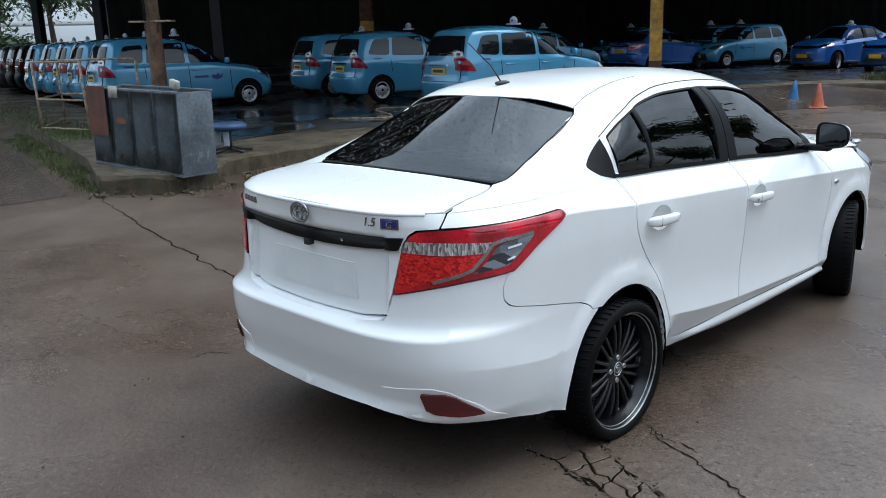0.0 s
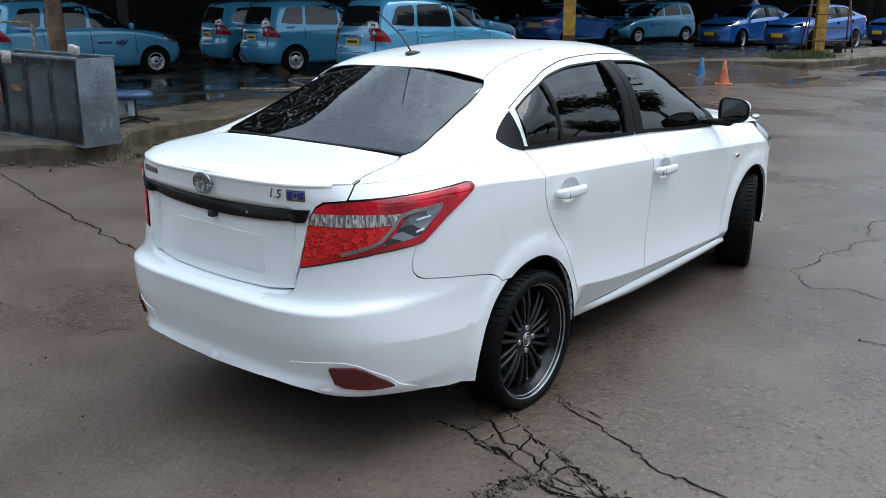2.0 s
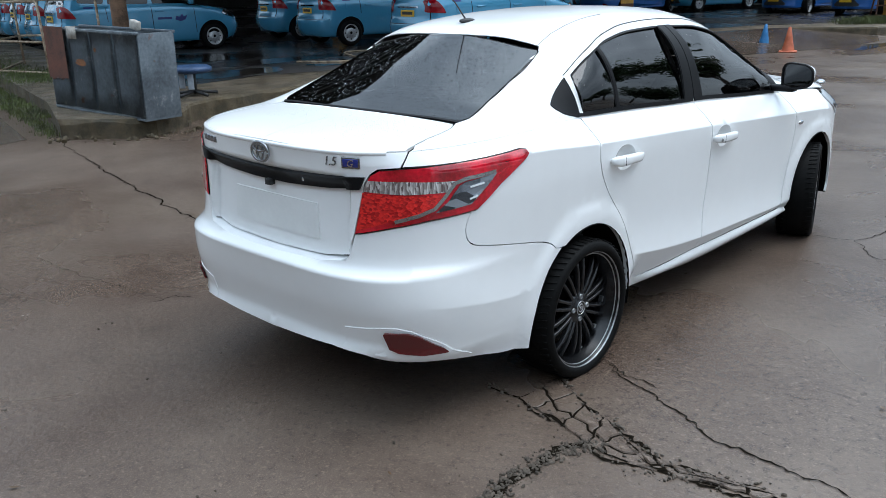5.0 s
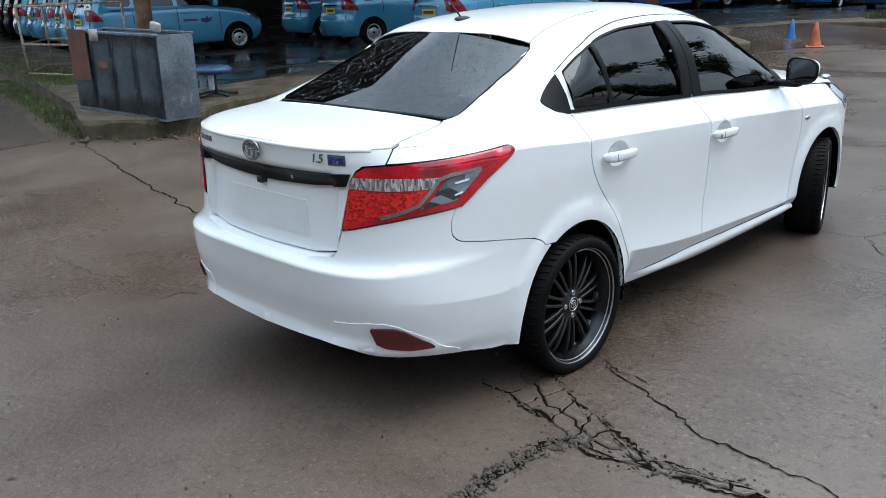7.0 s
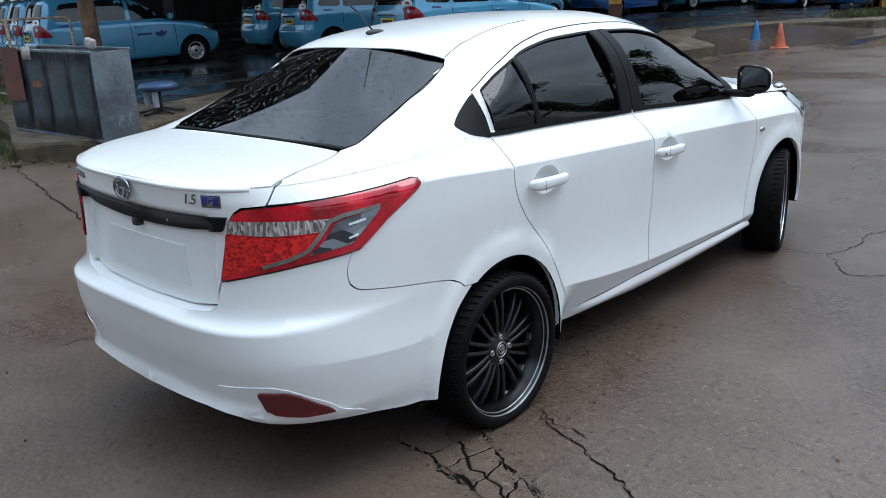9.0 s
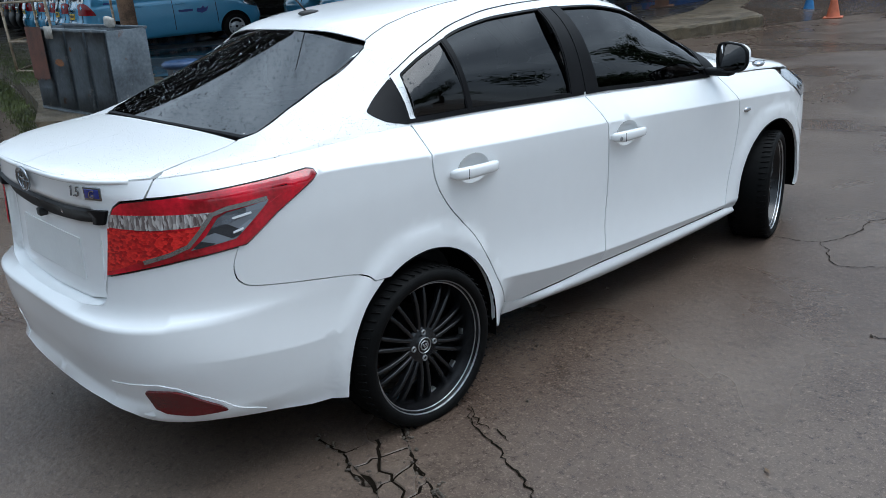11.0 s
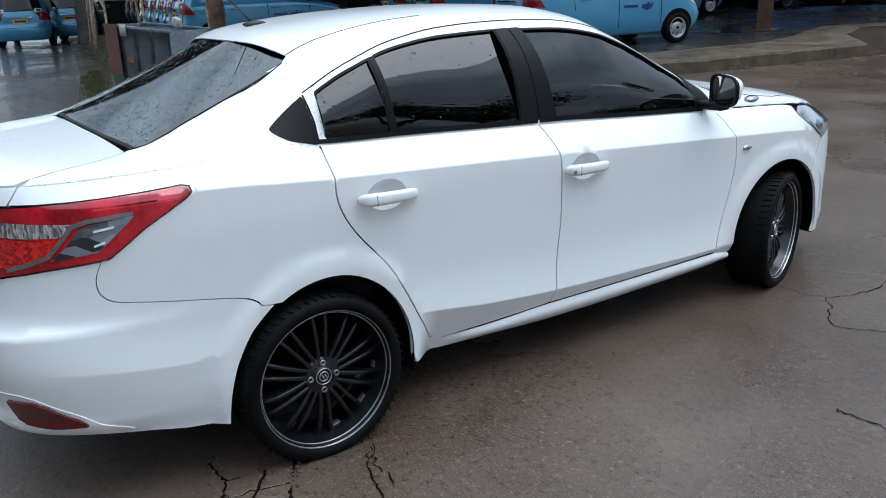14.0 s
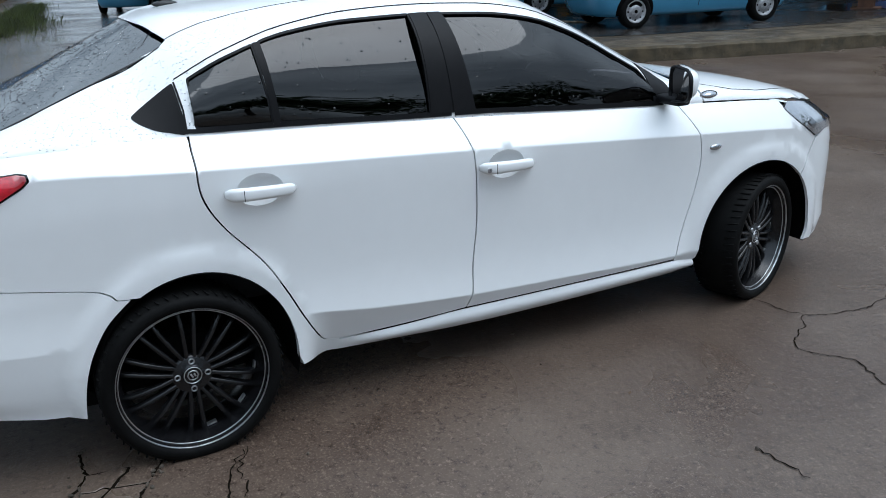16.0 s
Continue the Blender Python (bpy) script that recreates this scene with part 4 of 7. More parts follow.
    def pane(y0b, y0t, y1b, y1t, down=0.031):
        lo = [(y, bottom(y) + 0.003) for y in (y0b + (y1b - y0b) * i / 14 for i in range(15))]
        hi = [(y, max(topline(y) - down, bottom(y) + 0.012)) for y in (y1t + (y0t - y1t) * i / 16 for i in range(17))]
        return rounded(lo + hi, 0.006, 2)

    def on_glass(y, z):
        """The side glass is flatter than the frames round it."""
        z0, z1 = bottom(y), max(topline(y) - 0.03, bottom(y) + 0.05)
        x0, x1, u = upper_x(y, z0), upper_x(y, z1), (z - z0) / (z1 - z0)
        return x0 + (x1 - x0) * u + 0.115 * u * (1 - u), y, z

    panes = [("quarter_glass", pane(0.122, 0.124, 0.372, 0.352)), ("rear_door_glass", pane(0.396, 0.376, 0.946, 0.952)), ("front_door_glass", pane(1.130, 1.084, 2.02, 1.97, 0.034))]
    roof = [(CUT_Y + 0.004, 0.0)] + [(y, 0.0) for y in (-0.8, -0.6, -0.4, -0.2, 0.0, 0.3, 0.6, 1.0, 1.4, 1.8, 2.1, 2.28)]
    roof += [(2.28, upper_w(0.660, 2.28)), (2.2, upper_w(0.625, 2.2)), (2.1, upper_w(0.578, 2.1)), (2.0, upper_w(0.530, 2.0)), (1.9, upper_w(0.494, 1.9)), (1.8, upper_w(0.465, 1.8)), (1.63, upper_w(0.445, 1.63)), (1.575, upper_w(0.42, 1.575)), (1.545, upper_w(0.3, 1.545)), (1.53, 1.0), (0.045, 1.0)]
    roof += [(0.05, upper_w(0.2, 0.05)), (0.075, upper_w(0.4, 0.075)), (0.10, upper_w(0.485, 0.10)), (0.07, upper_w(0.503, 0.07)), (-0.1, upper_w(0.522, -0.1)), (-0.3, upper_w(0.545, -0.3)), (-0.43, upper_w(0.558, -0.43)), (-0.47, upper_w(0.54, -0.47)), (-0.483, upper_w(0.534, -0.483)), (-0.54, upper_w(0.564, -0.54)), (-0.62, upper_w(0.585, -0.62)), (-0.70, upper_w(0.595, -0.70)), (-0.78, upper_w(0.609, -0.78))]
    holes = [[(y, w_of_z(y, z)) for y, z in even(p, 0.03)] for _, p in panes]
    whole("roof_panel", roof, on_upper, WHITE_WET, 0.045, 0.004, holes=holes)
    for name, p in panes:
        gp = pair(name, inset(p, -0.004), on_glass, TINT, 0.06, 0.004, -0.005, None, "dark tinted window glass")
        for flip in (False, True):
            bm = sheet(inset(p, -0.003), on_side, 0.03, 0.006, 0.0015, (inset(p, 0.004),), flip=flip)
            part("window_seal", bm, BLACK_TRIM, gp[1 if flip else 0])
    sail = rounded([(-0.071, 1.134), (-0.045, 1.112), (-0.005, 1.091), (0.088, 1.067), (0.090, 1.11), (0.078, 1.224)], 0.012)
    pair("sail_panel", sail, on_side, BLACK_TRIM, 0.03, 0.006, 0.003, None, "satin black corner panel behind the rear door")
    for name, ys, off in (("pillar_backing", (0.941, 1.134, 1.089, 0.946), 0.0035), ("pillar_cover", (0.947, 1.034, 1.022, 0.954), 0.0055), ("pillar_cover", (1.041, 1.126, 1.081, 1.028), 0.0055)):
        pillar = [(y, bottom(y)) for y in ys[:2]] + [(y, topline(y) - 0.031) for y in ys[2:]]
        pair(name, pillar, on_side, BLACK_TRIM, 0.04, 0.006, off, None, "satin black door pillar cover")
    pair("window_divider", ribbon([(0.384, bottom(0.384)), (0.376, 1.2), (0.364, topline(0.364) - 0.03)], 0.020), on_side, BLACK_TRIM, 0.02, 0.006, 0.003)
    pair("belt_moulding", ribbon([(y, bottom(y) - 0.005) for y in (0.08, 0.13, 0.2, 0.4, 0.6, 0.8, 1.03)], 0.013), on_side, BLACK_TRIM, 0.02, 0.006, 0.004, rd)
    pair("belt_moulding", ribbon([(y, bottom(y) - 0.005) for y in (1.045, 1.2, 1.4, 1.6, 1.8, 2.05)], 0.013), on_side, BLACK_TRIM, 0.02, 0.006, 0.004, fd)
    pair("roof_seal", ribbon([(y, topline(y) - 0.010 * step(0.9, 0.4, y)) for y in (0.085 + 0.0564 * i for i in range(36))], 0.003), on_side, BLACK_TRIM, 0.02, 0.003, 0.001)
    pair("door_edge_seal", ribbon([(0.090, 1.07), (0.092, 1.14), (0.082, 1.225)], 0.006), on_side, BLACK_TRIM, 0.02, 0.004, 0.002)
    corner = rounded([(2.0, bottom(2.0)), (2.13, bottom(2.13)), (2.09, 1.04), (1.985, 1.125)], 0.008)
    pair("mirror_base", corner, on_side, BLACK_TRIM, 0.03, 0.006, 0.004, None, "black corner piece behind the mirror")
    pair("roof_ditch", ribbon([(y, upper_w(x, y)) for x, y in ((0.480, 0.10), (0.458, 0.22), (0.438, 0.34), (0.414, 0.47), (0.396, 0.59), (0.385, 0.72))], 0.003), on_upper, BLACK_TRIM, 0.02, 0.003, 0.001, None, "thin dark roof seam")
    pane_r = [(0.0, -0.482), (0.25, -0.480), (0.527, -0.466), (0.556, -0.43), (0.543, -0.3), (0.520, -0.1), (0.501, 0.065), (0.480, 0.092), (0.39, 0.070), (0.2, 0.045), (0.0, 0.040)]
    def on_rear(x, y):
        u = (y + 0.478) / 0.518
        return x, y, 1.118 + 0.269 * u + 0.014 * u * (1 - u) - (0.012 + 0.078 * u) * (x / 0.53) ** 2

    rear_pane = whole("rear_window", pane_r, on_rear, TINT_WET, 0.05, 0.012, 0.0, None, "dark tinted rear window dotted with rain")
    if detailed:
        rd_ = random.Random(44)
        verts, faces = [], []
        while len(verts) < 17 * 2300:
            x, y = rd_.uniform(-0.53, 0.53), rd_.uniform(-0.46, 0.05)
            if abs(x) > 0.535 - 0.11 * max(0.0, (y + 0.43) / 0.5):
                continue
            r = 0.0011 + 0.0026 * rd_.random() ** 2.4
            p, px, py = Vector(on_rear(x, y)), Vector(on_rear(x + 0.01, y)), Vector(on_rear(x, y + 0.01))
            u, v = (px - p).normalized(), (py - p).normalized()
            up, k, long = u.cross(v).normalized(), len(verts), rd_.uniform(1.0, 1.5)
            for rr, h in ((1.0, 0.0002), (0.72, 0.5)):
                verts += [tuple(p + (u * math.cos(t) + v * math.sin(t) * long) * r * rr + up * r * h) for t in (math.pi * i / 4 for i in range(8))]
            verts.append(tuple(p + up * r * 0.68))
            faces += [(k + i, k + (i + 1) % 8, k + 8 + (i + 1) % 8, k + 8 + i) for i in range(8)] + [(k + 8 + i, k + 8 + (i + 1) % 8, k + 16) for i in range(8)]
        me = bpy.data.meshes.new("rain_beading")
        me.from_pydata(verts, [], faces)
        for f in me.polygons:
            f.use_smooth = True
        me.materials.append(DROP)
        drops = new("rain_beading", me)
        drops.parent = rear_pane
        tagged(drops, "clear rain drops", kind="stuff")
    pair("rear_window_edge", ribbon([(0.556, -0.43), (0.544, -0.3), (0.521, -0.1), (0.502, 0.075)], 0.004), on_top, BLACK_TRIM, 0.03, 0.008, 0.001)
    whole("rear_window_edge", [(0.0, -0.490), (0.25, -0.488), (0.53, -0.474), (0.545, -0.455), (0.52, -0.460), (0.25, -0.476), (0.0, -0.478)], on_top, BLACK_TRIM, 0.03, 0.008, 0.0015)
    pane_f = [(0.0, 1.54), (0.3, 1.555), (0.42, 1.58), (0.44, 1.64), (0.460, 1.8), (0.489, 1.9), (0.525, 2.0), (0.573, 2.1), (0.620, 2.2), (0.63, 2.25), (0.3, 2.27), (0.0, 2.275)]
    whole("windscreen", pane_f, on_top, TINT, 0.06, 0.012, -0.002, None, "dark tinted windscreen")
    whole("cowl", [(0.0, 2.28), (0.3, 2.275), (0.65, 2.255), (0.665, 2.285), (0.3, 2.31), (0.0, 2.315)], on_top, BLACK_PLASTIC, 0.05, 0.01, -0.003)
    deck = [(x, rim_y(x) + 0.003) for x in (0.002, 0.1, 0.2, 0.3, 0.4, 0.5, 0.56, 0.59)] + [(skin_x(CUT_Y - 0.004, belt(CUT_Y)) - 0.003, CUT_Y - 0.004), (0.604, -0.78), (0.590, -0.70), (0.580, -0.62), (0.559, -0.54), (0.532, -0.495), (0.25, -0.494), (0.0, -0.496)]
    whole("boot_top", deck, on_top, WHITE_WET, 0.04, 0.012, 0.0, lid)
    hood = [(0.0, 2.32), (0.3, 2.315), (skin_x(2.29, belt(2.29)) - 0.0004, 2.29)] + [(skin_x(y, belt(y)) - 0.0004, y) for y in (2.4, 2.5, 2.6, 2.7, 2.8, 2.9, 3.0, 3.1, 3.2, 3.25, 3.30)] + [(0.0, 3.33)]
    whole("bonnet", hood, on_top, WHITE_WET, 0.05, 0.015, 0.002)
    pair("bonnet_seam", ribbon([(0.60, 2.36), (0.655, 2.5), (0.665, 2.65), (0.63, 2.82), (0.56, 2.97)], 0.0035), on_top, BLACK_TRIM, 0.02, 0.003, 0.0028, None, "thin dark bonnet seam")
    # near-black lining, added so no light shows through the joints; wheel wells, floor
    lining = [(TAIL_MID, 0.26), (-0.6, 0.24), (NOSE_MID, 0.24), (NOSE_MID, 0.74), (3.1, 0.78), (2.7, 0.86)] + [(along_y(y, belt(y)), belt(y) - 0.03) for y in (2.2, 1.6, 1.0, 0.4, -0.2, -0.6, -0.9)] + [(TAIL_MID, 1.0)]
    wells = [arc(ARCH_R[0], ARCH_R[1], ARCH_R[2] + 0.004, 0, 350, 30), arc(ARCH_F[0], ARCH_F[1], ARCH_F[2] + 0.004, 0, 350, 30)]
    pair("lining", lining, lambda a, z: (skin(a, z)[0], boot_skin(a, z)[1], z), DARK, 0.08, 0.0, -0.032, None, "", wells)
    for cy, cz, r in (ARCH_R, ARCH_F):
        for sx in (1, -1):
            wbm = bmesh.new()
            last = None
            for i in range(25):
                a = radians(-14 + 208 * i / 24)
                c, s = math.cos(a), math.sin(a)
                wide = arch_wide(cy, c)
                xo = skin_x(cy + wide * r * c, cz + r * s) + flare(cy + wide * r * c, cz + r * s) - 0.006
                row = [wbm.verts.new((sx * x, cy + wide * rr * c, cz + rr * s)) for x, rr in ((xo, r - 0.001), (xo - 0.03, r + 0.004), (0.42, r + 0.004))]
                if last:
                    for k in range(2):
                        wbm.faces.new((last[k], last[k + 1], row[k + 1], row[k]))
                last = row
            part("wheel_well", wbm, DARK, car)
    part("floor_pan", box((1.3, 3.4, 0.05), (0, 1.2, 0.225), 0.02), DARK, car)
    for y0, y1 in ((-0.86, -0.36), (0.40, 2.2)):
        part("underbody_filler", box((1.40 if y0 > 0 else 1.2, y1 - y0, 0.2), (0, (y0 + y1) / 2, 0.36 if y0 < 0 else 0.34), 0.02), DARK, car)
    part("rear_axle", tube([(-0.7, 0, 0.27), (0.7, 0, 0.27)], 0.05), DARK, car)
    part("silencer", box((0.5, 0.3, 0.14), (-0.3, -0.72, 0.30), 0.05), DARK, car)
    # cabin
    part("dashboard", box((1.3, 0.45, 0.22), (0, 1.98, 0.86), 0.08), CABIN, car)
    for sx in (0.35, -0.35):
        seat = part("front_seat", box((0.48, 0.5, 0.2), (sx, 1.15, 0.52), 0.06), CABIN, car)
        part("seat_back", box((0.46, 0.14, 0.6), (sx, 0.86, 0.86), 0.06, turn=Matrix.Rotation(0.3, 3, "X")), CABIN, seat)
        part("headrest", box((0.26, 0.1, 0.17), (sx, 0.74, 1.22), 0.04, turn=Matrix.Rotation(0.25, 3, "X")), CABIN, seat)
    bench = part("rear_seat", box((1.2, 0.5, 0.22), (0, 0.3, 0.52), 0.06), CABIN, car)
    part("seat_back", box((1.2, 0.14, 0.6), (0, -0.02, 0.84), 0.06, turn=Matrix.Rotation(0.4, 3, "X")), CABIN, bench)
    part("parcel_shelf", box((1.16, 0.42, 0.02), (0, -0.33, 1.075)), CABIN, car)
    wheel_ring = bmesh.new()
    tube([(0.36 + 0.18 * math.cos(a), 1.62 - 0.06 * math.sin(a), 0.93 + 0.17 * math.sin(a)) for a in (2 * math.pi * i / 24 for i in range(25))], 0.014, wheel_ring)
    part("steering_wheel", wheel_ring, CABIN, car)
    # mirrors, aerial
    for sx in (1, -1):
        def place(p):
            return Vector((sx * p[0], p[1], p[2]))
        shell = bmesh.new()
        rows = []
        for i in range(11):
            v = i / 10
            yy = 2.01 + 0.085 * v
            k = math.sqrt(max(0.0, 1 - v ** 2.4))
            ring = []
            for j in range(20):
                a = 2 * math.pi * j / 20
                c, s = math.cos(a), math.sin(a)
                ex, ez = abs(c) ** 0.6 * (1 if c > 0 else -1), abs(s) ** 0.6 * (1 if s > 0 else -1)
                ring.append(shell.verts.new(place((0.858 + 0.102 * ex * k + 0.006 * ez, yy - 0.03 * (1 - k) - MIRROR_TURN * ex, 1.060 + (0.072 if ez > 0 else 0.064) * ez * k * (1 - 0.22 * ex) + 0.006 * ex))))
            rows.append(ring)
        for a, b in zip(rows, rows[1:]):
            for j in range(20):
                shell.faces.new((a[j], a[(j + 1) % 20], b[(j + 1) % 20], b[j]))
        bmesh.ops.recalc_face_normals(shell, faces=shell.faces)
        mir = part("door_mirror", shell, WHITE, car, "white door mirror with a black-rimmed glass")
        rim = bmesh.new()
        rings = []
        for dy, k in ((0.0, 1.02), (-0.012, 1.0), (-0.012, 0.90), (0.006, 0.88)):
            rings.append([rim.verts.new(place((0.858 + 0.102 * k * abs(math.cos(a)) ** 0.6 * (1 if math.cos(a) > 0 else -1), 2.01 + dy - MIRROR_TURN * math.cos(a), 1.060 + 0.0705 * k * abs(math.sin(a)) ** 0.6 * (1 if math.sin(a) > 0 else -1) * (1 - 0.22 * math.cos(a)) + 0.006 * math.cos(a)))) for a in (2 * math.pi * j / 28 for j in range(28))])
        for a, b in zip(rings, rings[1:]):
            for j in range(28):
                rim.faces.new((a[j], a[(j + 1) % 28], b[(j + 1) % 28], b[j]))
        part("mirror_rim", rim, BLACK_TRIM, mir)
        gl = bmesh.new()
        gl.faces.new([gl.verts.new(v.co) for v in rings_copy(sx)])
        part("mirror_glass", gl, MIRROR, mir, "mirror glass")
        part("mirror_foot", box((0.17, 0.07, 0.035), place((0.755, 2.05, 0.985)), 0.012), BLACK_TRIM, mir)
        part("mirror_repeater", ellipsoid((0.028, 0.05, 0.016), place((0.968, 2.05, 1.032)), turn=Matrix.Rotation(0.3 * sx, 3, "Z")), SILVER_LAMP, mir, "clear repeater lamp on the mirror")
    foot = bmesh.new()
    ellipsoid((0.022, 0.05, 0.012), (0, 0.20, 1.438), foot)
    aerial = part("aerial", foot, BLACK_PLASTIC, car, "short black roof aerial")
    part("aerial_mast", tube([(0, 0.19, 1.444), (0, 0.12, 1.52), (0, -0.03, 1.625)], 0.0042, taper=0.6), BLACK_PLASTIC, aerial)
    # badges and small things on the boot
    ring = bmesh.new()
    for rx, rz, cz, t in ((0.052, 0.036, 0.0, 0.006), (0.018, 0.034, 0.0, 0.005), (0.036, 0.013, 0.014, 0.005)):
        tube([(rx * math.cos(a), 0.0, cz + rz * math.sin(a)) for a in (2 * math.pi * i / 30 for i in range(31))], t, ring, 6)
    y0 = boot_skin(TAIL_MID, 1.022)[1]
    bmesh.ops.translate(ring, verts=ring.verts, vec=(-0.005, y0 - 0.014, 1.020))
    part("boot_emblem", ring, DARK_CHROME, lid, "plain chrome oval emblem")
    for x0, n, wdt in ((-0.455, 4, 0.024),):
        bars = bmesh.new()
        for i in range(n):
            xx = x0 + i * 0.034
            yy = boot_skin(along_x(abs(xx), 1.024), 1.024)[1]
            box((wdt, 0.006, 0.026), (xx, yy - 0.002, 1.024), 0.003, bars)
        part("model_badge", bars, DARK_CHROME, lid, "small chrome badge bars")
    for body, x0, mat, size in (("1.5", 0.370, DARK_CHROME, 0.046), ("G", 0.452, CHROME, 0.036)):
        tm = text_mesh(body, size)
        yy = boot_skin(along_x(x0, 1.02), 1.02)[1]
        yy2 = boot_skin(along_x(x0 + 0.02, 1.02), 1.02)[1]
        ang = math.atan2(yy2 - yy, 0.02)
        bmesh.ops.transform(tm, matrix=Matrix.Translation((x0, yy - 0.006, 1.010)) @ Matrix.Rotation(ang, 4, "Z") @ Matrix.Rotation(math.pi / 2, 4, "X") @ Matrix(((1, 0.22, 0, 0), (0, 1, 0, 0), (0, 0, 1, 0), (0, 0, 0, 1))), verts=tm.verts)
        part("grade_badge", tm, mat, lid, "chrome grade lettering", smooth=False)
        if body == "G":
            bb = box((0.074, 0.006, 0.040), (x0, yy - 0.0005, 1.023), 0.0025, turn=Matrix.Rotation(ang, 3, "Z"))
            part("badge_rim", bb, DARK_CHROME, lid)
            bb = box((0.062, 0.005, 0.029), (x0, yy - 0.0022, 1.023), 0.002, turn=Matrix.Rotation(ang, 3, "Z"))
            part("badge_plate", bb, BADGE_BLUE, lid, "blue badge plate with a chrome letter")
    yy = boot_skin(along_x(0.02, 0.89), 0.89)[1]
    part("reversing_camera", box((0.032, 0.03, 0.026), (-0.01, yy - 0.012, 0.897), 0.004), BLACK_PLASTIC, lid)
    part("boot_lock_button", ellipsoid((0.007, 0.006, 0.008), (0.20, boot_skin(along_x(0.2, 0.93), 0.93)[1] - 0.014, 0.935)), CHROME, lid)
    # wheels: the front pair is turned to the left
    for sx in (1, -1):
        face = Matrix() if sx > 0 else Matrix.Rotation(math.pi, 4, "Z")
        wheel(0, Matrix.Translation((sx * 0.744, -0.013, 0.286)) @ face @ Matrix.Rotation(-0.03, 4, "X"), car)
        wheel(0, Matrix.Translation((sx * 0.728, 2.585, 0.288)) @ Matrix.Rotation(radians(17), 4, "Z") @ face @ Matrix.Rotation(0.7, 4, "X"), car)
    return car


MIRROR_TURN = 0.038


def rings_copy(sx):
    class P:
        pass
    out = []
    for j in range(28):
        a = 2 * math.pi * j / 28
        p = P()
        p.co = Vector((sx * (0.858 + 0.102 * 0.9 * abs(math.cos(a)) ** 0.6 * (1 if math.cos(a) > 0 else -1)), 2.004 - MIRROR_TURN * math.cos(a), 1.060 + 0.0705 * 0.9 * abs(math.sin(a)) ** 0.6 * (1 if math.sin(a) > 0 else -1) * (1 - 0.22 * math.cos(a)) + 0.006 * math.cos(a)))
        out.append(p)
    return out


MIRROR = material("mirror_glass", (0.55, 0.56, 0.57), 0.02, metal=1.0)
car = saloon(Matrix(), "white four-door saloon car, wet with rain, on black twin-spoke wheels", "car")

# ---- ground ----


def grid_sheet(x0, x1, y0, y1, n, m, height):
    bm = bmesh.new()
    rows = [[bm.verts.new((x0 + (x1 - x0) * i / n, y0 + (y1 - y0) * j / m, height(x0 + (x1 - x0) * i / n, y0 + (y1 - y0) * j / m))) for i in range(n + 1)] for j in range(m + 1)]
    for a, b in zip(rows, rows[1:]):
        for i in range(n):
            bm.faces.new((a[i], a[i + 1], b[i + 1], b[i]))
    return bm


def flat(poly, z, bm=None):
    bm = bm or bmesh.new()
    if area(poly) < 0:
        poly = poly[::-1]
    bm.faces.new([bm.verts.new((x, y, z)) for x, y in poly])
    return bm


ground = part("ground", grid_sheet(-400, 400, -400, 400, 8, 8, lambda x, y: 0.0), CONCRETE)
tagged(ground, "damp brown-grey concrete yard with dark wet patches", "ground", kind="structure")
PLAT = 0.22
EDGE = [(-7.04, 1.18), (-6.72, 1.38), (-6.34, 1.66), (-6.28, 1.95), (-6.5, 2.4), (-6.85, 2.75), (-7.1, 3.2), (-7.2, 4.6), (-6.75, 6.2), (-6.1, 8.2), (-5.55, 10.0), (-5.2, 12.0), (-4.95, 13.8), (-6.3, 15.4), (-7.2, 17.6), (-6.2, 19.8), (-4.2, 20.9), (-3.75, 22.9), (-3.0, 26.3), (1.0, 44.0)]
BACK = [(1.0, 70.0), (-70.0, 70.0), (-70.0, 14.0), (-41.0, 8.2), (-15.0, 3.25), (-8.7, 1.75)]
random.seed(7)
edge = []
for x, y in even(EDGE, 0.22, False):
    d = noise.noise(Vector((x * 1.7, y * 1.7, 0.3))) * 0.05 + noise.noise(Vector((x * 6, y * 6, 4.3))) * 0.02
    edge.append((x + d, y + d * 0.4))
rim = bmesh.new()
top_line, low_line, foot_line = [], [], []
for x, y in edge:
    bite = 0.05 * max(0.0, noise.noise(Vector((x * 3.1, y * 3.1, 9.0))))
    top_line.append(rim.verts.new((x - 0.035 - bite, y, PLAT - bite * 0.2)))
    low_line.append(rim.verts.new((x - bite * 0.4, y, PLAT - 0.03 - bite * 1.4)))
    foot_line.append(rim.verts.new((x + 0.02 * noise.noise(Vector((x * 4, y * 4, 2))), y, -0.1)))
for a, b in ((top_line, low_line), (low_line, foot_line)):
    for i in range(len(edge) - 1):
        rim.faces.new((a[i], b[i], b[i + 1], a[i + 1]))
for f in rim.faces:
    f.material_index = 1
deck = rim.faces.new(top_line + [rim.verts.new((x, y, PLAT)) for x, y in BACK])
back_low = [rim.verts.new((x, y, -0.1)) for x, y in BACK]
bmesh.ops.triangulate(rim, faces=[deck])
bmesh.ops.recalc_face_normals(rim, faces=rim.faces)
platform = part("platform", rim, (PLATFORM, MOSSY), smooth=False)
tagged(platform, "raised worn concrete platform with a chipped, mossy edge", "platform", kind="structure")
side = bmesh.new()
line = [(-7.04, 1.18)] + BACK[:1:-1]
for (x0, y0), (x1, y1) in zip(line, line[1:]):
    side.faces.new([side.verts.new(p) for p in ((x0, y0, -0.1), (x1, y1, -0.1), (x1, y1, PLAT), (x0, y0, PLAT))])
tagged(part("platform_side", side, MOSSY, smooth=False), "rough concrete side of the platform", "platform", kind="structure")
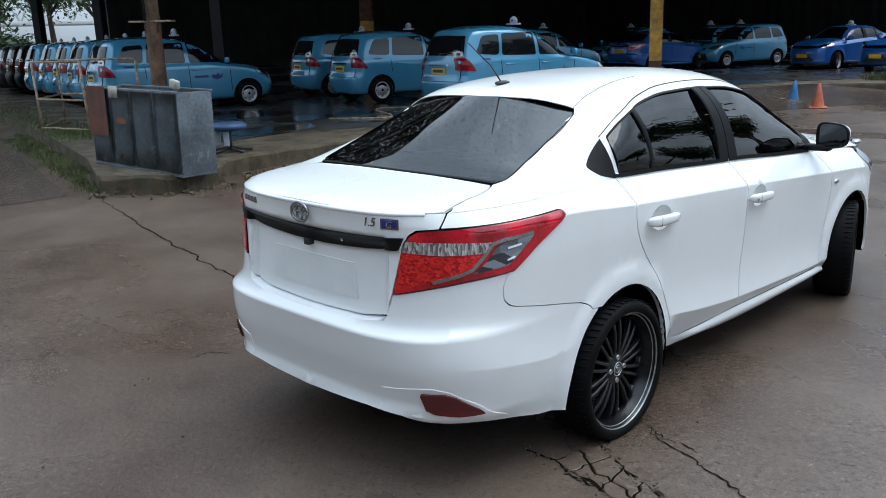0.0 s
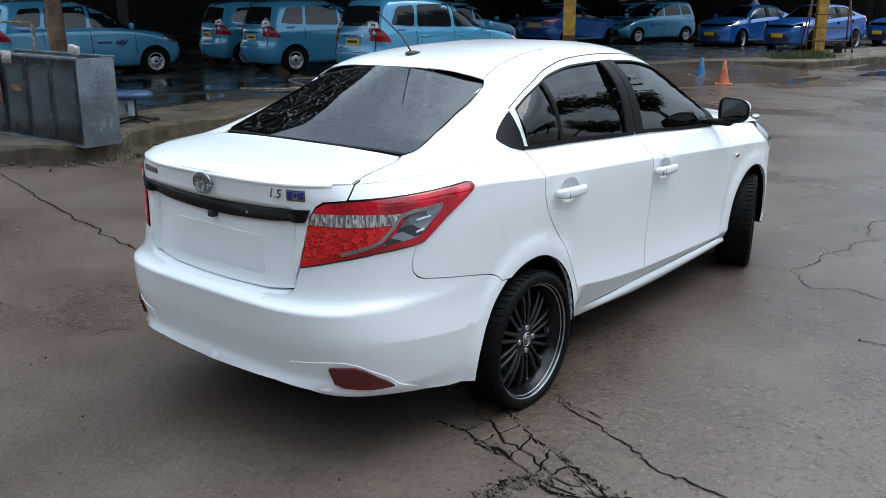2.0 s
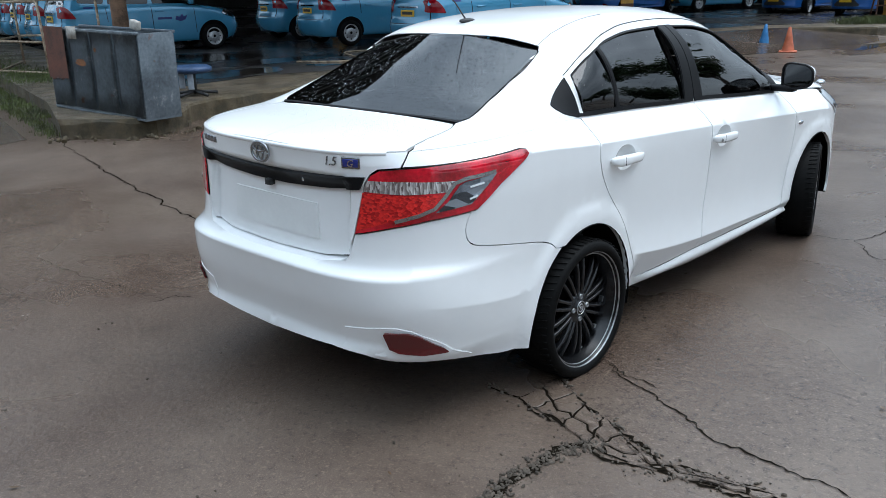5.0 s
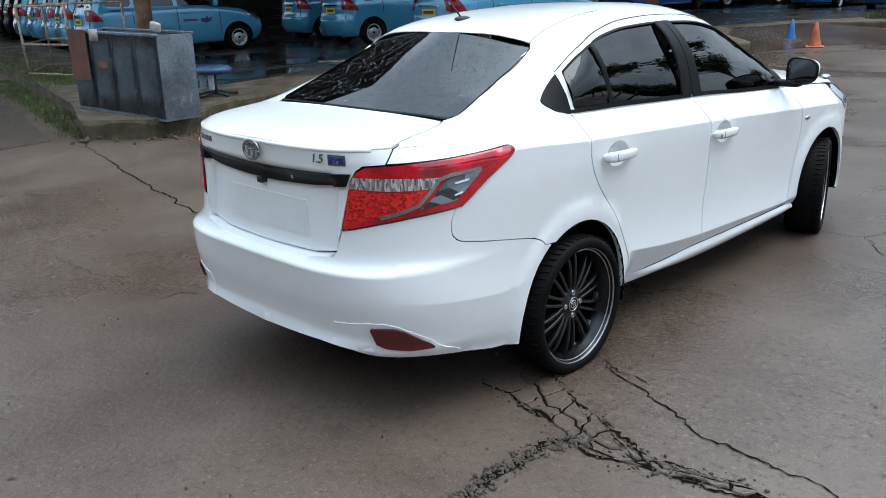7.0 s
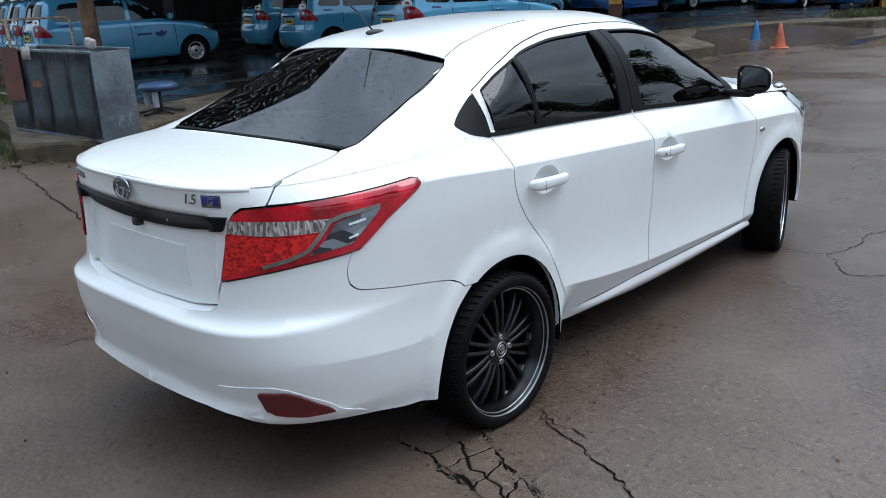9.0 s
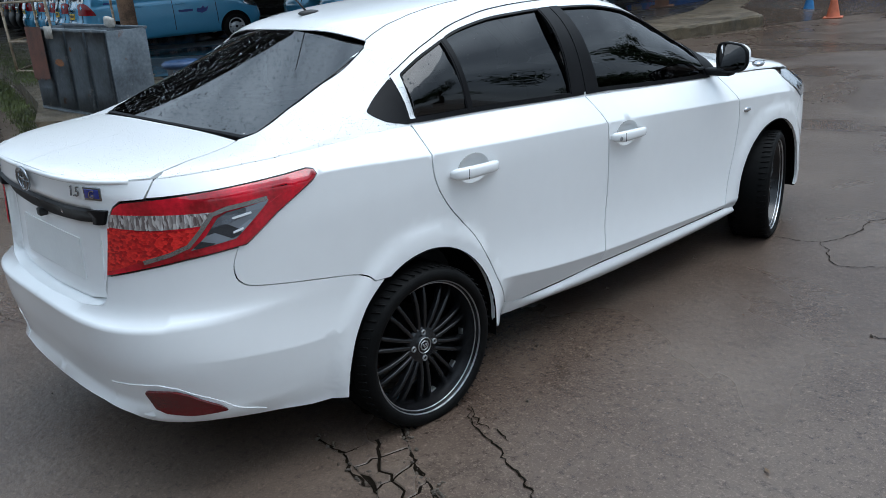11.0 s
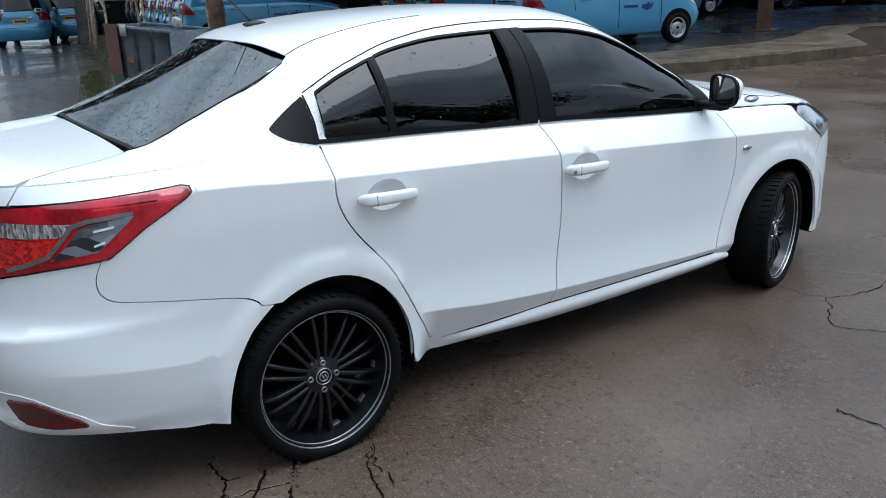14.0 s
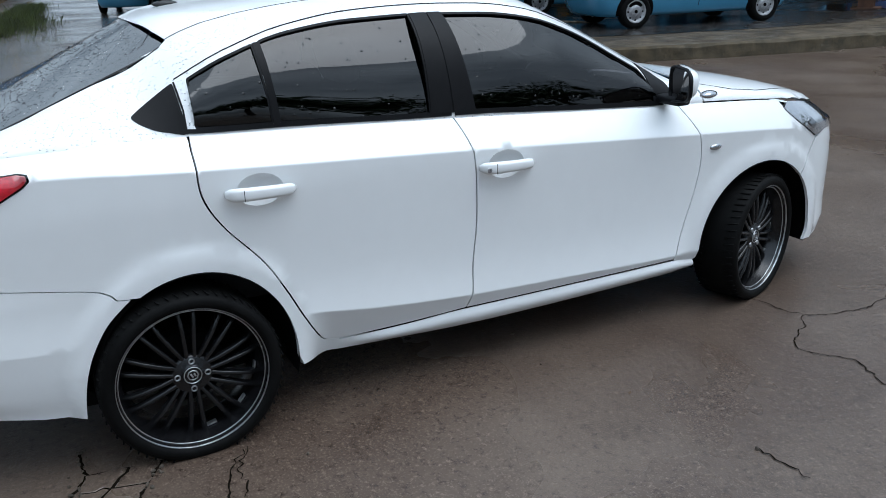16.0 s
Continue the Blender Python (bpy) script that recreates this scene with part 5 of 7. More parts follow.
ramp = bmesh.new()
ramp.faces.new([ramp.verts.new(p) for p in ((-4.95, 13.8, 0.004), (-3.9, 16.5, 0.004), (-3.6, 19.0, 0.004), (-4.2, 20.9, 0.004), (-6.2, 19.8, PLAT + 0.004), (-7.2, 17.6, PLAT + 0.004), (-6.3, 15.4, PLAT + 0.004))])
bmesh.ops.triangulate(ramp, faces=ramp.faces)
tagged(part("ramp", ramp, ROAD_WET), "concrete ramp up to the platform", "ramp", kind="structure")
inner = [(-8.6, 3.6), (-8.9, 5.2), (-8.2, 7.2), (-7.5, 9.0), (-7.0, 11.0), (-6.7, 13.0), (-7.0, 14.6), (-8.2, 17.6), (-7.2, 20.5), (-6.0, 22.0), (-5.6, 26.0), (-3.0, 40.0), (0.5, 69.0), (-69.0, 69.0), (-69.0, 16.0), (-26.0, 7.4), (-14.0, 5.0)]
yard = part("yard_floor", flat(inner, PLAT + 0.005), YARD)
tagged(yard, "dark wet shed floor with puddles", "floor", kind="structure")
road = part("road", flat([(x + 0.35 * noise.noise(Vector((x * 0.9, y * 0.9, 1))), y + 0.3 * noise.noise(Vector((x * 0.9, y * 0.9, 5)))) for x, y in even([(-7.3, 0.95), (-7.7, -1.0), (-8.4, -2.5), (-9.6, -3.6)], 0.25, False)] + [(-12.0, -3.4), (-22.0, -1.2), (-41.0, 1.4), (-90.0, 9.0), (-90.0, 17.2), (-41.0, 7.75), (-15.0, 2.68)], 0.005), ROAD_WET)
tagged(road, "wet grey concrete road reflecting the sky", "road", kind="structure")
WATER = material("standing_water", (0.03, 0.026, 0.022), 0.09, spec=0.45)
def puddle(x, y, rx, ry, z, seed):
    pts = []
    for k in range(40):
        a = 2 * math.pi * k / 40
        r = 1 + 0.45 * noise.noise(Vector((math.cos(a) * 1.6 + seed, math.sin(a) * 1.6, seed * 3.1)))
        pts.append((x + rx * r * math.cos(a), y + ry * r * math.sin(a)))
    p = part("puddle", flat(pts, z), WATER)
    return tagged(p, "shallow puddle of rain water", "puddle", kind="structure")


for x, y, rx, ry, s in ((-9.6, 5.2, 0.55, 1.1, 1.0), (-10.8, 7.4, 0.5, 1.2, 2.0), (-9.3, 7.6, 0.5, 0.9, 3.0), (-13.0, 6.6, 1.2, 1.0, 4.0), (-9.0, 16.5, 0.7, 2.0, 5.0)):
    puddle(x, y, rx, ry, PLAT + 0.009, s)
for x, y, rx, ry, s in ((-3.3, 17.5, 0.16, 1.3, 6.0), (-2.9, 23.5, 0.5, 2.2, 7.0), (-2.3, 20.5, 0.4, 1.2, 8.0)):
    puddle(x, y, rx, ry, 0.006, s)


# cracks: broken, uneven ribbons sunk-looking in the slab
def crack(points, width, seed, rough=0.05):
    rnd = random.Random(seed)
    line = even(points, 0.016, False)
    bm = bmesh.new()
    last = None
    for i, (x, y) in enumerate(line):
        p, q = line[max(0, i - 1)], line[min(len(line) - 1, i + 1)]
        d = Vector((q[0] - p[0], q[1] - p[1])).normalized()
        s = Vector((-d.y, d.x))
        off = rough * noise.noise(Vector((x * 5 + seed, y * 5, seed))) + 0.4 * rough * noise.noise(Vector((x * 23 + seed, y * 23, seed))) + 0.22 * rough * noise.noise(Vector((x * 61 + seed, y * 61, seed)))
        w = width * (0.35 + 0.9 * rnd.random()) * (0.35 + 0.65 * math.sin(math.pi * (i + 1) / (len(line) + 1)) ** 0.4)
        c = Vector((x, y)) + s * off
        row = [bm.verts.new((c.x + s.x * w / 2, c.y + s.y * w / 2, 0.0035)), bm.verts.new((c.x - s.x * w / 2, c.y - s.y * w / 2, 0.0035))]
        if last:
            bm.faces.new((last[0], last[1], row[1], row[0]))
        last = row
    return part("crack", bm, CRACK, ground)


def curve_xy(points):
    """The place at a share of the way along a line of points."""
    p = np.array(points, float)
    run = np.r_[0, np.cumsum(np.hypot(*np.diff(p, axis=0).T))]
    return lambda u: (float(np.interp(u * run[-1], run, p[:, 0])), float(np.interp(u * run[-1], run, p[:, 1])))


NET = [
    ([(0.60, -0.39), (0.763, -0.394), (0.892, -0.418), (1.069, -0.467), (1.242, -0.53), (1.433, -0.518), (1.62, -0.46), (1.9, -0.4)], 0.017),
    ([(0.80, -0.15), (0.975, -0.251), (1.131, -0.315), (1.293, -0.408), (1.458, -0.449), (1.75, -0.37)], 0.017),
    ([(0.869, 0.093), (1.026, 0.024), (1.276, -0.066), (1.512, -0.18), (1.764, -0.212), (2.2, -0.3)], 0.009),
    ([(0.864, 0.125), (1.0, 0.06), (1.14, 0.02)], 0.007),
    ([(0.842, 2.551), (0.993, 2.569), (1.10, 2.594), (1.15, 2.72), (1.15, 3.0), (1.333, 3.677), (1.6, 4.1)], 0.007),
    ([(1.08, 2.59), (1.22, 2.43), (1.32, 2.34), (1.52, 2.41), (1.82, 2.315), (2.3, 2.2)], 0.007),
    ([(1.32, 3.68), (1.2, 4.2), (1.5, 5.0)], 0.008),
    ([(-7.1, 1.116), (-4.212, 0.507), (-3.538, 0.406), (-2.911, 0.293), (-1.6, 0.1), (-0.5, -0.1)], 0.016),
    ([(-1.40, -0.80), (-1.396, -0.691), (-1.3, -0.6)], 0.008), ([(-2.7, -0.9), (-2.2, -0.85), (-1.4, -0.75)], 0.004),
    ([(1.75, 1.6), (1.95, 1.62)], 0.008), ([(2.9, 3.0), (3.3, 3.1)], 0.008),
    ([(0.5, 6.0), (1.4, 6.6), (2.6, 6.4)], 0.01), ([(-0.5, 9.5), (1.0, 10.0), (3.0, 9.6)], 0.012),
]
for i, (pts, w) in enumerate(NET):
    crack(pts, w, i + 1, 0.05)
# the crushed strip between the two long cracks: separate pieces of slab, a little uneven, over dark joints
rp = random.Random(12)
near_side, far_side = curve_xy(NET[0][0][1:]), curve_xy(NET[1][0])
NU, NV = 9, 2
knots = {}
for i in range(NU + 1):
    for j in range(NV + 1):
        u = min(1.0, max(0.0, (i + (rp.uniform(-0.3, 0.3) if 0 < i < NU else 0)) / NU))
        v = (j + (rp.uniform(-0.36, 0.36) if 0 < j < NV else rp.uniform(-0.06, 0.06))) / NV
        a, b = near_side(u), far_side(u)
        knots[i, j] = Vector((a[0] + (b[0] - a[0]) * v, a[1] + (b[1] - a[1]) * v))


def ragged(p, q):
    """Points from p up to q, off the straight line by a noise that is the same from either side."""
    d = q - p
    s = Vector((-d.y, d.x)) * 0.8
    if (p.x, p.y) > (q.x, q.y):
        s = -s
    out = []
    for k in range(4):
        c = p + d * k / 4
        out.append(tuple(c + s * (0.3 * noise.noise(Vector((c.x * 30, c.y * 30, 7))) if k else 0)))
    return out


bed = bmesh.new()
for i in range(NU):
    bed.faces.new([bed.verts.new((p.x, p.y, 0.0022)) for p in (knots[i, 0], knots[i + 1, 0], knots[i + 1, NV], knots[i, NV])])
part("crack_bed", bed, CRACK, ground)
for i in range(NU):
    for j in range(NV):
        loop = ragged(knots[i, j], knots[i + 1, j]) + ragged(knots[i + 1, j], knots[i + 1, j + 1]) + ragged(knots[i + 1, j + 1], knots[i, j + 1]) + ragged(knots[i, j + 1], knots[i, j])
        gap = rp.uniform(0.0025, 0.0065)
        low, high = inset(loop, gap), inset(loop, gap + 0.004)
        z, tx, ty = rp.uniform(0.004, 0.008), rp.uniform(-0.04, 0.04), rp.uniform(-0.04, 0.04)
        c = (knots[i, j] + knots[i + 1, j + 1]) / 2
        pb = bmesh.new()
        lo = [pb.verts.new((x, y, 0.001)) for x, y in low]
        hi = [pb.verts.new((x, y, z + (x - c.x) * tx + (y - c.y) * ty)) for x, y in high]
        for k in range(len(lo)):
            pb.faces.new((lo[k], lo[(k + 1) % len(lo)], hi[(k + 1) % len(lo)], hi[k]))
        pb.faces.new(hi)
        bmesh.ops.recalc_face_normals(pb, faces=pb.faces)
        part("slab_piece", pb, CONCRETE, ground, smooth=False)
# broken patch of rubble beside the net of cracks, and loose grit
GRIT = material("concrete_crumbs", (0.085, 0.068, 0.052), 0.85, vary=0.5, scale=20)
rnd = random.Random(5)
crumbs = bmesh.new()
for line, n, wide in (([(1.20, -0.483), (1.126, -0.602), (1.11, -0.714), (1.106, -0.866), (1.12, -1.15)], 900, 0.022), (NET[0][0], 240, 0.025), (NET[1][0], 200, 0.02), ([(0.7, -1.5), (1.0, -0.9)], 60, 0.4), ([(-1.0, -1.6), (1.6, 1.2)], 60, 0.9)):
    pts = even(line, 0.02, False)
    for _ in range(n):
        x, y = rnd.choice(pts)
        s = 0.0022 + 0.007 * rnd.random() ** 2.5
        m = Matrix.Translation((x + rnd.gauss(0, wide), y + rnd.gauss(0, wide), s * 0.5)) @ Euler((rnd.random() * 6, rnd.random() * 6, rnd.random() * 6)).to_matrix().to_4x4() @ Matrix.Diagonal((s, s * (0.6 + rnd.random()), s * 0.7, 1))
        bmesh.ops.create_icosphere(crumbs, subdivisions=1, radius=1.0, matrix=m)
tagged(part("concrete_crumbs", crumbs, GRIT, smooth=False), "loose crumbs of broken concrete along the cracks", "grit", kind="stuff")
crack([(1.20, -0.47), (1.126, -0.602), (1.11, -0.714), (1.106, -0.866), (1.12, -1.15)], 0.042, 77, 0.03)
leaves = bmesh.new()
LITTER = material("fallen_leaf", (0.10, 0.06, 0.03), 0.7, vary=0.5, scale=40)
for _ in range(160):
    x, y = rnd.uniform(-6, 4.5), rnd.uniform(-3.5, 9)
    if abs(x) < 0.9 and -1.1 < y < 3.5:
        continue
    a, s = rnd.random() * 6.28, 0.006 + 0.016 * rnd.random() ** 2
    c, k = math.cos(a), math.sin(a)
    leaves.faces.new([leaves.verts.new((x + s * (u * c - v * k), y + s * (u * k + v * c), 0.006 + 0.003 * rnd.random())) for u, v in ((-1, 0), (0, -0.4), (1, 0), (0, 0.4))])
tagged(part("leaf_litter", leaves, LITTER, smooth=False), "tiny dark leaves and twigs scattered on the concrete", "litter", kind="stuff")

# lumps broken off the platform's corner
rr = random.Random(31)
rubble = bmesh.new()
for _ in range(70):
    x, y = rr.choice([(-6.9, 1.25), (-6.6, 1.45), (-6.3, 1.65), (-6.2, 1.95), (-6.35, 2.3), (-6.7, 2.7), (-6.95, 3.1), (-6.95, 3.6)])
    s = rr.uniform(0.012, 0.055) * rr.random() ** 0.5
    m = Matrix.Translation((x + abs(rr.gauss(0.02, 0.10)), y + rr.gauss(0, 0.14), s * 0.35)) @ Euler((rr.random() * 6, rr.random() * 6, rr.random() * 6)).to_matrix().to_4x4() @ Matrix.Diagonal((s * rr.uniform(0.8, 1.7), s, s * 0.6, 1))
    made = bmesh.ops.create_icosphere(rubble, subdivisions=1, radius=1.0, matrix=m)["verts"]
    for v in made:
        v.co += Vector((rr.gauss(0, 0.12), rr.gauss(0, 0.12), rr.gauss(0, 0.1))) * s
tagged(part("rubble", rubble, MOSSY, smooth=False), "small lumps of broken concrete at the platform's foot", "rubble", kind="stuff")

# ---- the fleet of taxis ----
SKY_BLUE = material("light_blue_metallic_paint", (0.072, 0.29, 0.47), 0.22, metal=0.2, coat=1.0, vary=0.06, scale=2)
DEEP_BLUE = material("deep_blue_metallic_paint", (0.012, 0.10, 0.36), 0.3, metal=0.25, coat=0.8, vary=0.06, scale=2)
DARK_PAINT = material("black_car_paint", (0.010, 0.011, 0.014), 0.5, coat=0.05, spec=0.15)
PLATE = material("yellow_number_plate", (0.75, 0.45, 0.02), 0.4, vary=0.1, scale=20)
PLATE_INK = material("plate_ink", (0.02, 0.02, 0.02), 0.5)
STEEL_RIM = material("silver_steel_wheel", (0.42, 0.42, 0.43), 0.4, metal=0.7, vary=0.3, scale=25)
SIGN_WHITE = material("white_sign_plastic", (0.42, 0.46, 0.52), 0.45, vary=0.25, scale=12)
LOGO_BLUE = material("dark_blue_sticker", (0.01, 0.03, 0.16), 0.4)
SMOKED = material("smoked_taxi_glass", (0.008, 0.009, 0.011), 0.04, vary=0.3, scale=3)

mv_half = curve([(0.22, 0.74), (0.3, 0.78), (0.45, 0.812), (0.7, 0.828), (0.9, 0.825), (0.98, 0.81), (1.05, 0.785), (1.3, 0.725), (1.5, 0.665), (1.58, 0.61), (1.62, 0.52)])
mv_rear = curve([(0.22, 0.10), (0.35, 0.03), (0.5, 0.0), (0.62, 0.015), (0.68, 0.05), (0.95, 0.07), (1.05, 0.10), (1.3, 0.19), (1.5, 0.27), (1.58, 0.34), (1.62, 0.6)])
mv_front = curve([(0.22, 4.05), (0.35, 4.15), (0.5, 4.19), (0.68, 4.14), (0.8, 4.05), (0.90, 3.9), (0.96, 3.65), (1.0, 3.32), (1.03, 3.1), (1.3, 2.66), (1.5, 2.28), (1.58, 2.0), (1.62, 1.7)])


def mv_x(y, z):
    hw, r, f = mv_half(z), mv_rear(z), mv_front(z)
    lr, lf = 0.42, 0.55 if z < 0.9 else 0.75
    u = max(0.0, (r + lr - y) / lr, (y - f + lf) / lf)
    n = 3.6 if y < r + lr else 2.6
    return hw * max(0.0, 1 - min(1.0, u) ** n) ** (1 / n)


def mv_y(x, z, front=False):
    hw = mv_half(z)
    u = min(1.0, abs(x) / hw)
    if front:
        lf = 0.55 if z < 0.9 else 0.75
        return mv_front(z) - lf * (1 - (1 - u**2.6) ** (1 / 2.6))
    return mv_rear(z) + 0.42 * (1 - (1 - u**3.6) ** (1 / 3.6))


def mpv(paint):
    """A small people carrier used as a taxi: tail at y = 0, nose at y = 4.19, built once and copied."""
    car = thing("taxi_mpv", Matrix(), "light blue people-carrier taxi with dark windows and a roof sign", "taxi", "parked blue taxis")
    zs = [0.22, 0.28, 0.36, 0.45, 0.55, 0.62, 0.68, 0.76, 0.84, 0.90, 0.94, 0.97, 1.0, 1.03, 1.08, 1.16, 1.26, 1.36, 1.45, 1.52, 1.56, 1.59, 1.61]
    bm = bmesh.new()
    loops = []
    for z in zs:
        half = [(mv_y(x * mv_half(z), z), x * mv_half(z)) for x in (0.0, 0.3, 0.55, 0.75, 0.88, 0.95, 0.985)]
        y0, y1 = mv_rear(z) + 0.42, mv_front(z) - (0.55 if z < 0.9 else 0.75)
        half += [(y0 + (y1 - y0) * i / 9, mv_half(z)) for i in range(10)]
        half += [(mv_y(x * mv_half(z), z, True), x * mv_half(z)) for x in (0.985, 0.95, 0.88, 0.75, 0.55, 0.3, 0.0)]
        loops.append([bm.verts.new((x, y, z)) for y, x in half] + [bm.verts.new((-x, y, z)) for y, x in half[-2:0:-1]])
    mid = (mv_rear(1.61) + mv_front(1.61)) / 2
    for k, dz in ((0.7, 0.028), (0.3, 0.045)):
        loops.append([bm.verts.new((v.co.x * k, mid + (v.co.y - mid) * (0.25 + 0.75 * k), 1.61 + dz)) for v in loops[len(zs) - 1]])
    n = len(loops[0])
    for a, b in zip(loops, loops[1:]):
        for i in range(n):
            bm.faces.new((a[i], a[(i + 1) % n], b[(i + 1) % n], b[i]))
    bm.faces.new(loops[-1]), bm.faces.new(loops[0][::-1])
    bmesh.ops.recalc_face_normals(bm, faces=bm.faces)
    part("body", bm, paint, car)

    def sides(name, poly, mat, off=0.006, h=0.12, tag="", parent=None, depth=0.01):
        return [part(name, sheet(poly, lambda y, z: (mv_x(y, z), y, z), h, depth, off, flip=fl), mat, parent or car, tag) for fl in (False, True)]

    sides("front_door_glass", rounded([(2.02, 1.06), (2.86, 1.045), (2.34, 1.47), (2.02, 1.50)], 0.05), SMOKED)
    sides("rear_door_glass", rounded([(1.06, 1.08), (1.93, 1.06), (1.93, 1.505), (1.12, 1.49)], 0.05), SMOKED)
    sides("quarter_glass", rounded([(0.42, 1.12), (0.98, 1.085), (1.04, 1.48), (0.62, 1.455)], 0.08), SMOKED)
    for a, b in (((2.0, 0.35), (1.98, 1.0)), ((1.02, 0.72), (1.0, 1.0)), ((2.98, 0.4), (2.95, 0.98))):
        sides("door_seam", ribbon([a, ((a[0] + b[0]) / 2, (a[1] + b[1]) / 2), b], 0.012), BLACK_TRIM, 0.003)
    for y in (1.22, 2.16):
        for sx in (1, -1):
            part("door_handle", box((0.03, 0.2, 0.03), (sx * (mv_x(y, 0.9) + 0.01), y, 0.9), 0.01), paint, car)
    sides("fuel_flap", rounded([(0.62, 0.80), (0.80, 0.80), (0.80, 0.96), (0.62, 0.96)], 0.04), paint, 0.004)
    bird = [(2.5, 0.70), (2.62, 0.66), (2.74, 0.70), (2.78, 0.80), (2.70, 0.76), (2.66, 0.82), (2.60, 0.76), (2.52, 0.78)]
    sides("door_emblem", bird, LOGO_BLUE, 0.004)
    sides("fleet_name_bar", [(2.1, 0.715), (2.42, 0.715), (2.42, 0.765), (2.1, 0.765)], LOGO_BLUE, 0.004)
    sides("fleet_number_bar", [(0.55, 1.0), (0.75, 1.0), (0.75, 1.035), (0.55, 1.035)], LOGO_BLUE, 0.004)

    def facing(name, poly, mat, front=False, off=0.008, tag="", h=0.12):
        def f(x, z):
            return x, mv_y(x, z, front), z
        return part(name, sheet(poly, f, h, 0.01, off, both=True), mat, car, tag)

    facing("rear_window", rounded([(0.0, 1.10), (0.66, 1.10), (0.57, 1.46), (0.0, 1.48)], 0.02), SMOKED)
    facing("windscreen", [(0.0, 1.055), (0.62, 1.05), (0.50, 1.50), (0.0, 1.525)], SMOKED, True, 0.008)
    facing("tailgate_trim", [(0.0, 0.90), (0.34, 0.90), (0.34, 0.93), (0.0, 0.93)], CHROME)
    facing("number_plate", [(0.0, 0.74), (0.22, 0.74), (0.22, 0.86), (0.0, 0.86)], PLATE, False, 0.012, "yellow number plate")
    facing("plate_ink_bar", [(0.0, 0.775), (0.17, 0.775), (0.17, 0.83), (0.0, 0.83)], PLATE_INK, False, 0.016)
    facing("bumper_seam", [(0.0, 0.60), (0.80, 0.60), (0.80, 0.612), (0.0, 0.612)], BLACK_TRIM, False, 0.003)
    facing("tailgate_seam", [(0.655, 0.62), (0.667, 0.62), (0.667, 0.95), (0.655, 0.95)], BLACK_TRIM, False, 0.003)
    facing("front_plate", [(0.0, 0.40), (0.22, 0.40), (0.22, 0.52), (0.0, 0.52)], PLATE, True, 0.012, "yellow number plate")
    facing("lower_grille", [(0.0, 0.30), (0.5, 0.32), (0.45, 0.56), (0.0, 0.56)], BLACK_PLASTIC, True, 0.006)
    facing("grille_bar", [(0.0, 0.66), (0.36, 0.68), (0.36, 0.76), (0.0, 0.76)], CHROME, True, 0.008)
    part("rear_wiper", tube([(0.0, 0.09, 1.13), (0.35, 0.12, 1.15)], 0.012), BLACK_PLASTIC, car)
    for sx, fl in ((1, False), (-1, True)):
        def tailf(u, z):
            y = u if u > 0.42 + mv_rear(z) else u
            return mv_x(max(y, mv_rear(z) + 0.004), z), y, z
        part("tail_lamp", sheet(rounded([(0.085, 0.82), (0.38, 0.80), (0.29, 0.95), (0.21, 1.05), (0.12, 1.05), (0.10, 1.0)], 0.03), tailf, 0.06, 0.01, 0.01, flip=fl), TAXI_RED, car, "red tail lamp")
        part("tail_lamp_top", sheet(rounded([(0.12, 1.06), (0.20, 1.06), (0.215, 1.17), (0.155, 1.17)], 0.02), tailf, 0.06, 0.01, 0.016, flip=fl), CLEAR_LAMP, car)
        part("headlamp", sheet(rounded([(3.60, 0.80), (3.72, 0.74), (4.0, 0.68), (4.06, 0.74), (3.9, 0.84), (3.68, 0.89)], 0.03), tailf, 0.06, 0.01, 0.008, flip=fl), SILVER_LAMP, car, "clear headlamp")
        part("door_mirror", box((0.18, 0.1, 0.14), (sx * 0.90, 2.86, 1.09), 0.04), paint, car)
        for y in (0.73, 3.385):
            # flat black panel paints the shade of the wheel opening on the closed body
            well = [(y + 0.36 * math.cos(radians(t)), 0.30 + 0.36 * math.sin(radians(t))) for t in range(-12, 193, 12)]
            part("wheel_well", sheet(well, lambda a, z: (mv_x(a, max(z, 0.23)), a, z), 0.12, 0.01, 0.004, flip=fl), DARK, car)
            w = new("wheel")
            w.parent, w.matrix_local = car, Matrix.Translation((sx * 0.745, y, 0.295)) @ (Matrix() if sx > 0 else Matrix.Rotation(math.pi, 4, "Z"))
            part("tyre", lathe([(-0.09, 0.19), (-0.09, 0.26), (-0.07, 0.292), (0.0, 0.297), (0.07, 0.292), (0.095, 0.26), (0.095, 0.215), (0.08, 0.19)], 32), RUBBER, w)
            part("rim", lathe([(0.085, 0.195), (0.09, 0.185), (0.06, 0.165), (0.055, 0.12), (0.075, 0.10), (0.08, 0.05), (0.075, 0.0)], 32), STEEL_RIM, w, "silver steel wheel")
            # dark discs paint the shade of the hub hole and rim slots
            part("hub_hole", lathe([(0.083, 0.032), (0.085, 0.0)], 12), DARK, w)
            for k in range(8):
                a = 2 * math.pi * k / 8
                part("rim_slot", lathe([(0.062, 0.017), (0.064, 0.0)], 8, at=(0, 0.143 * math.cos(a), 0.143 * math.sin(a))), DARK, w)
    roof_sign(car, 1.66, 2.0)
    return car


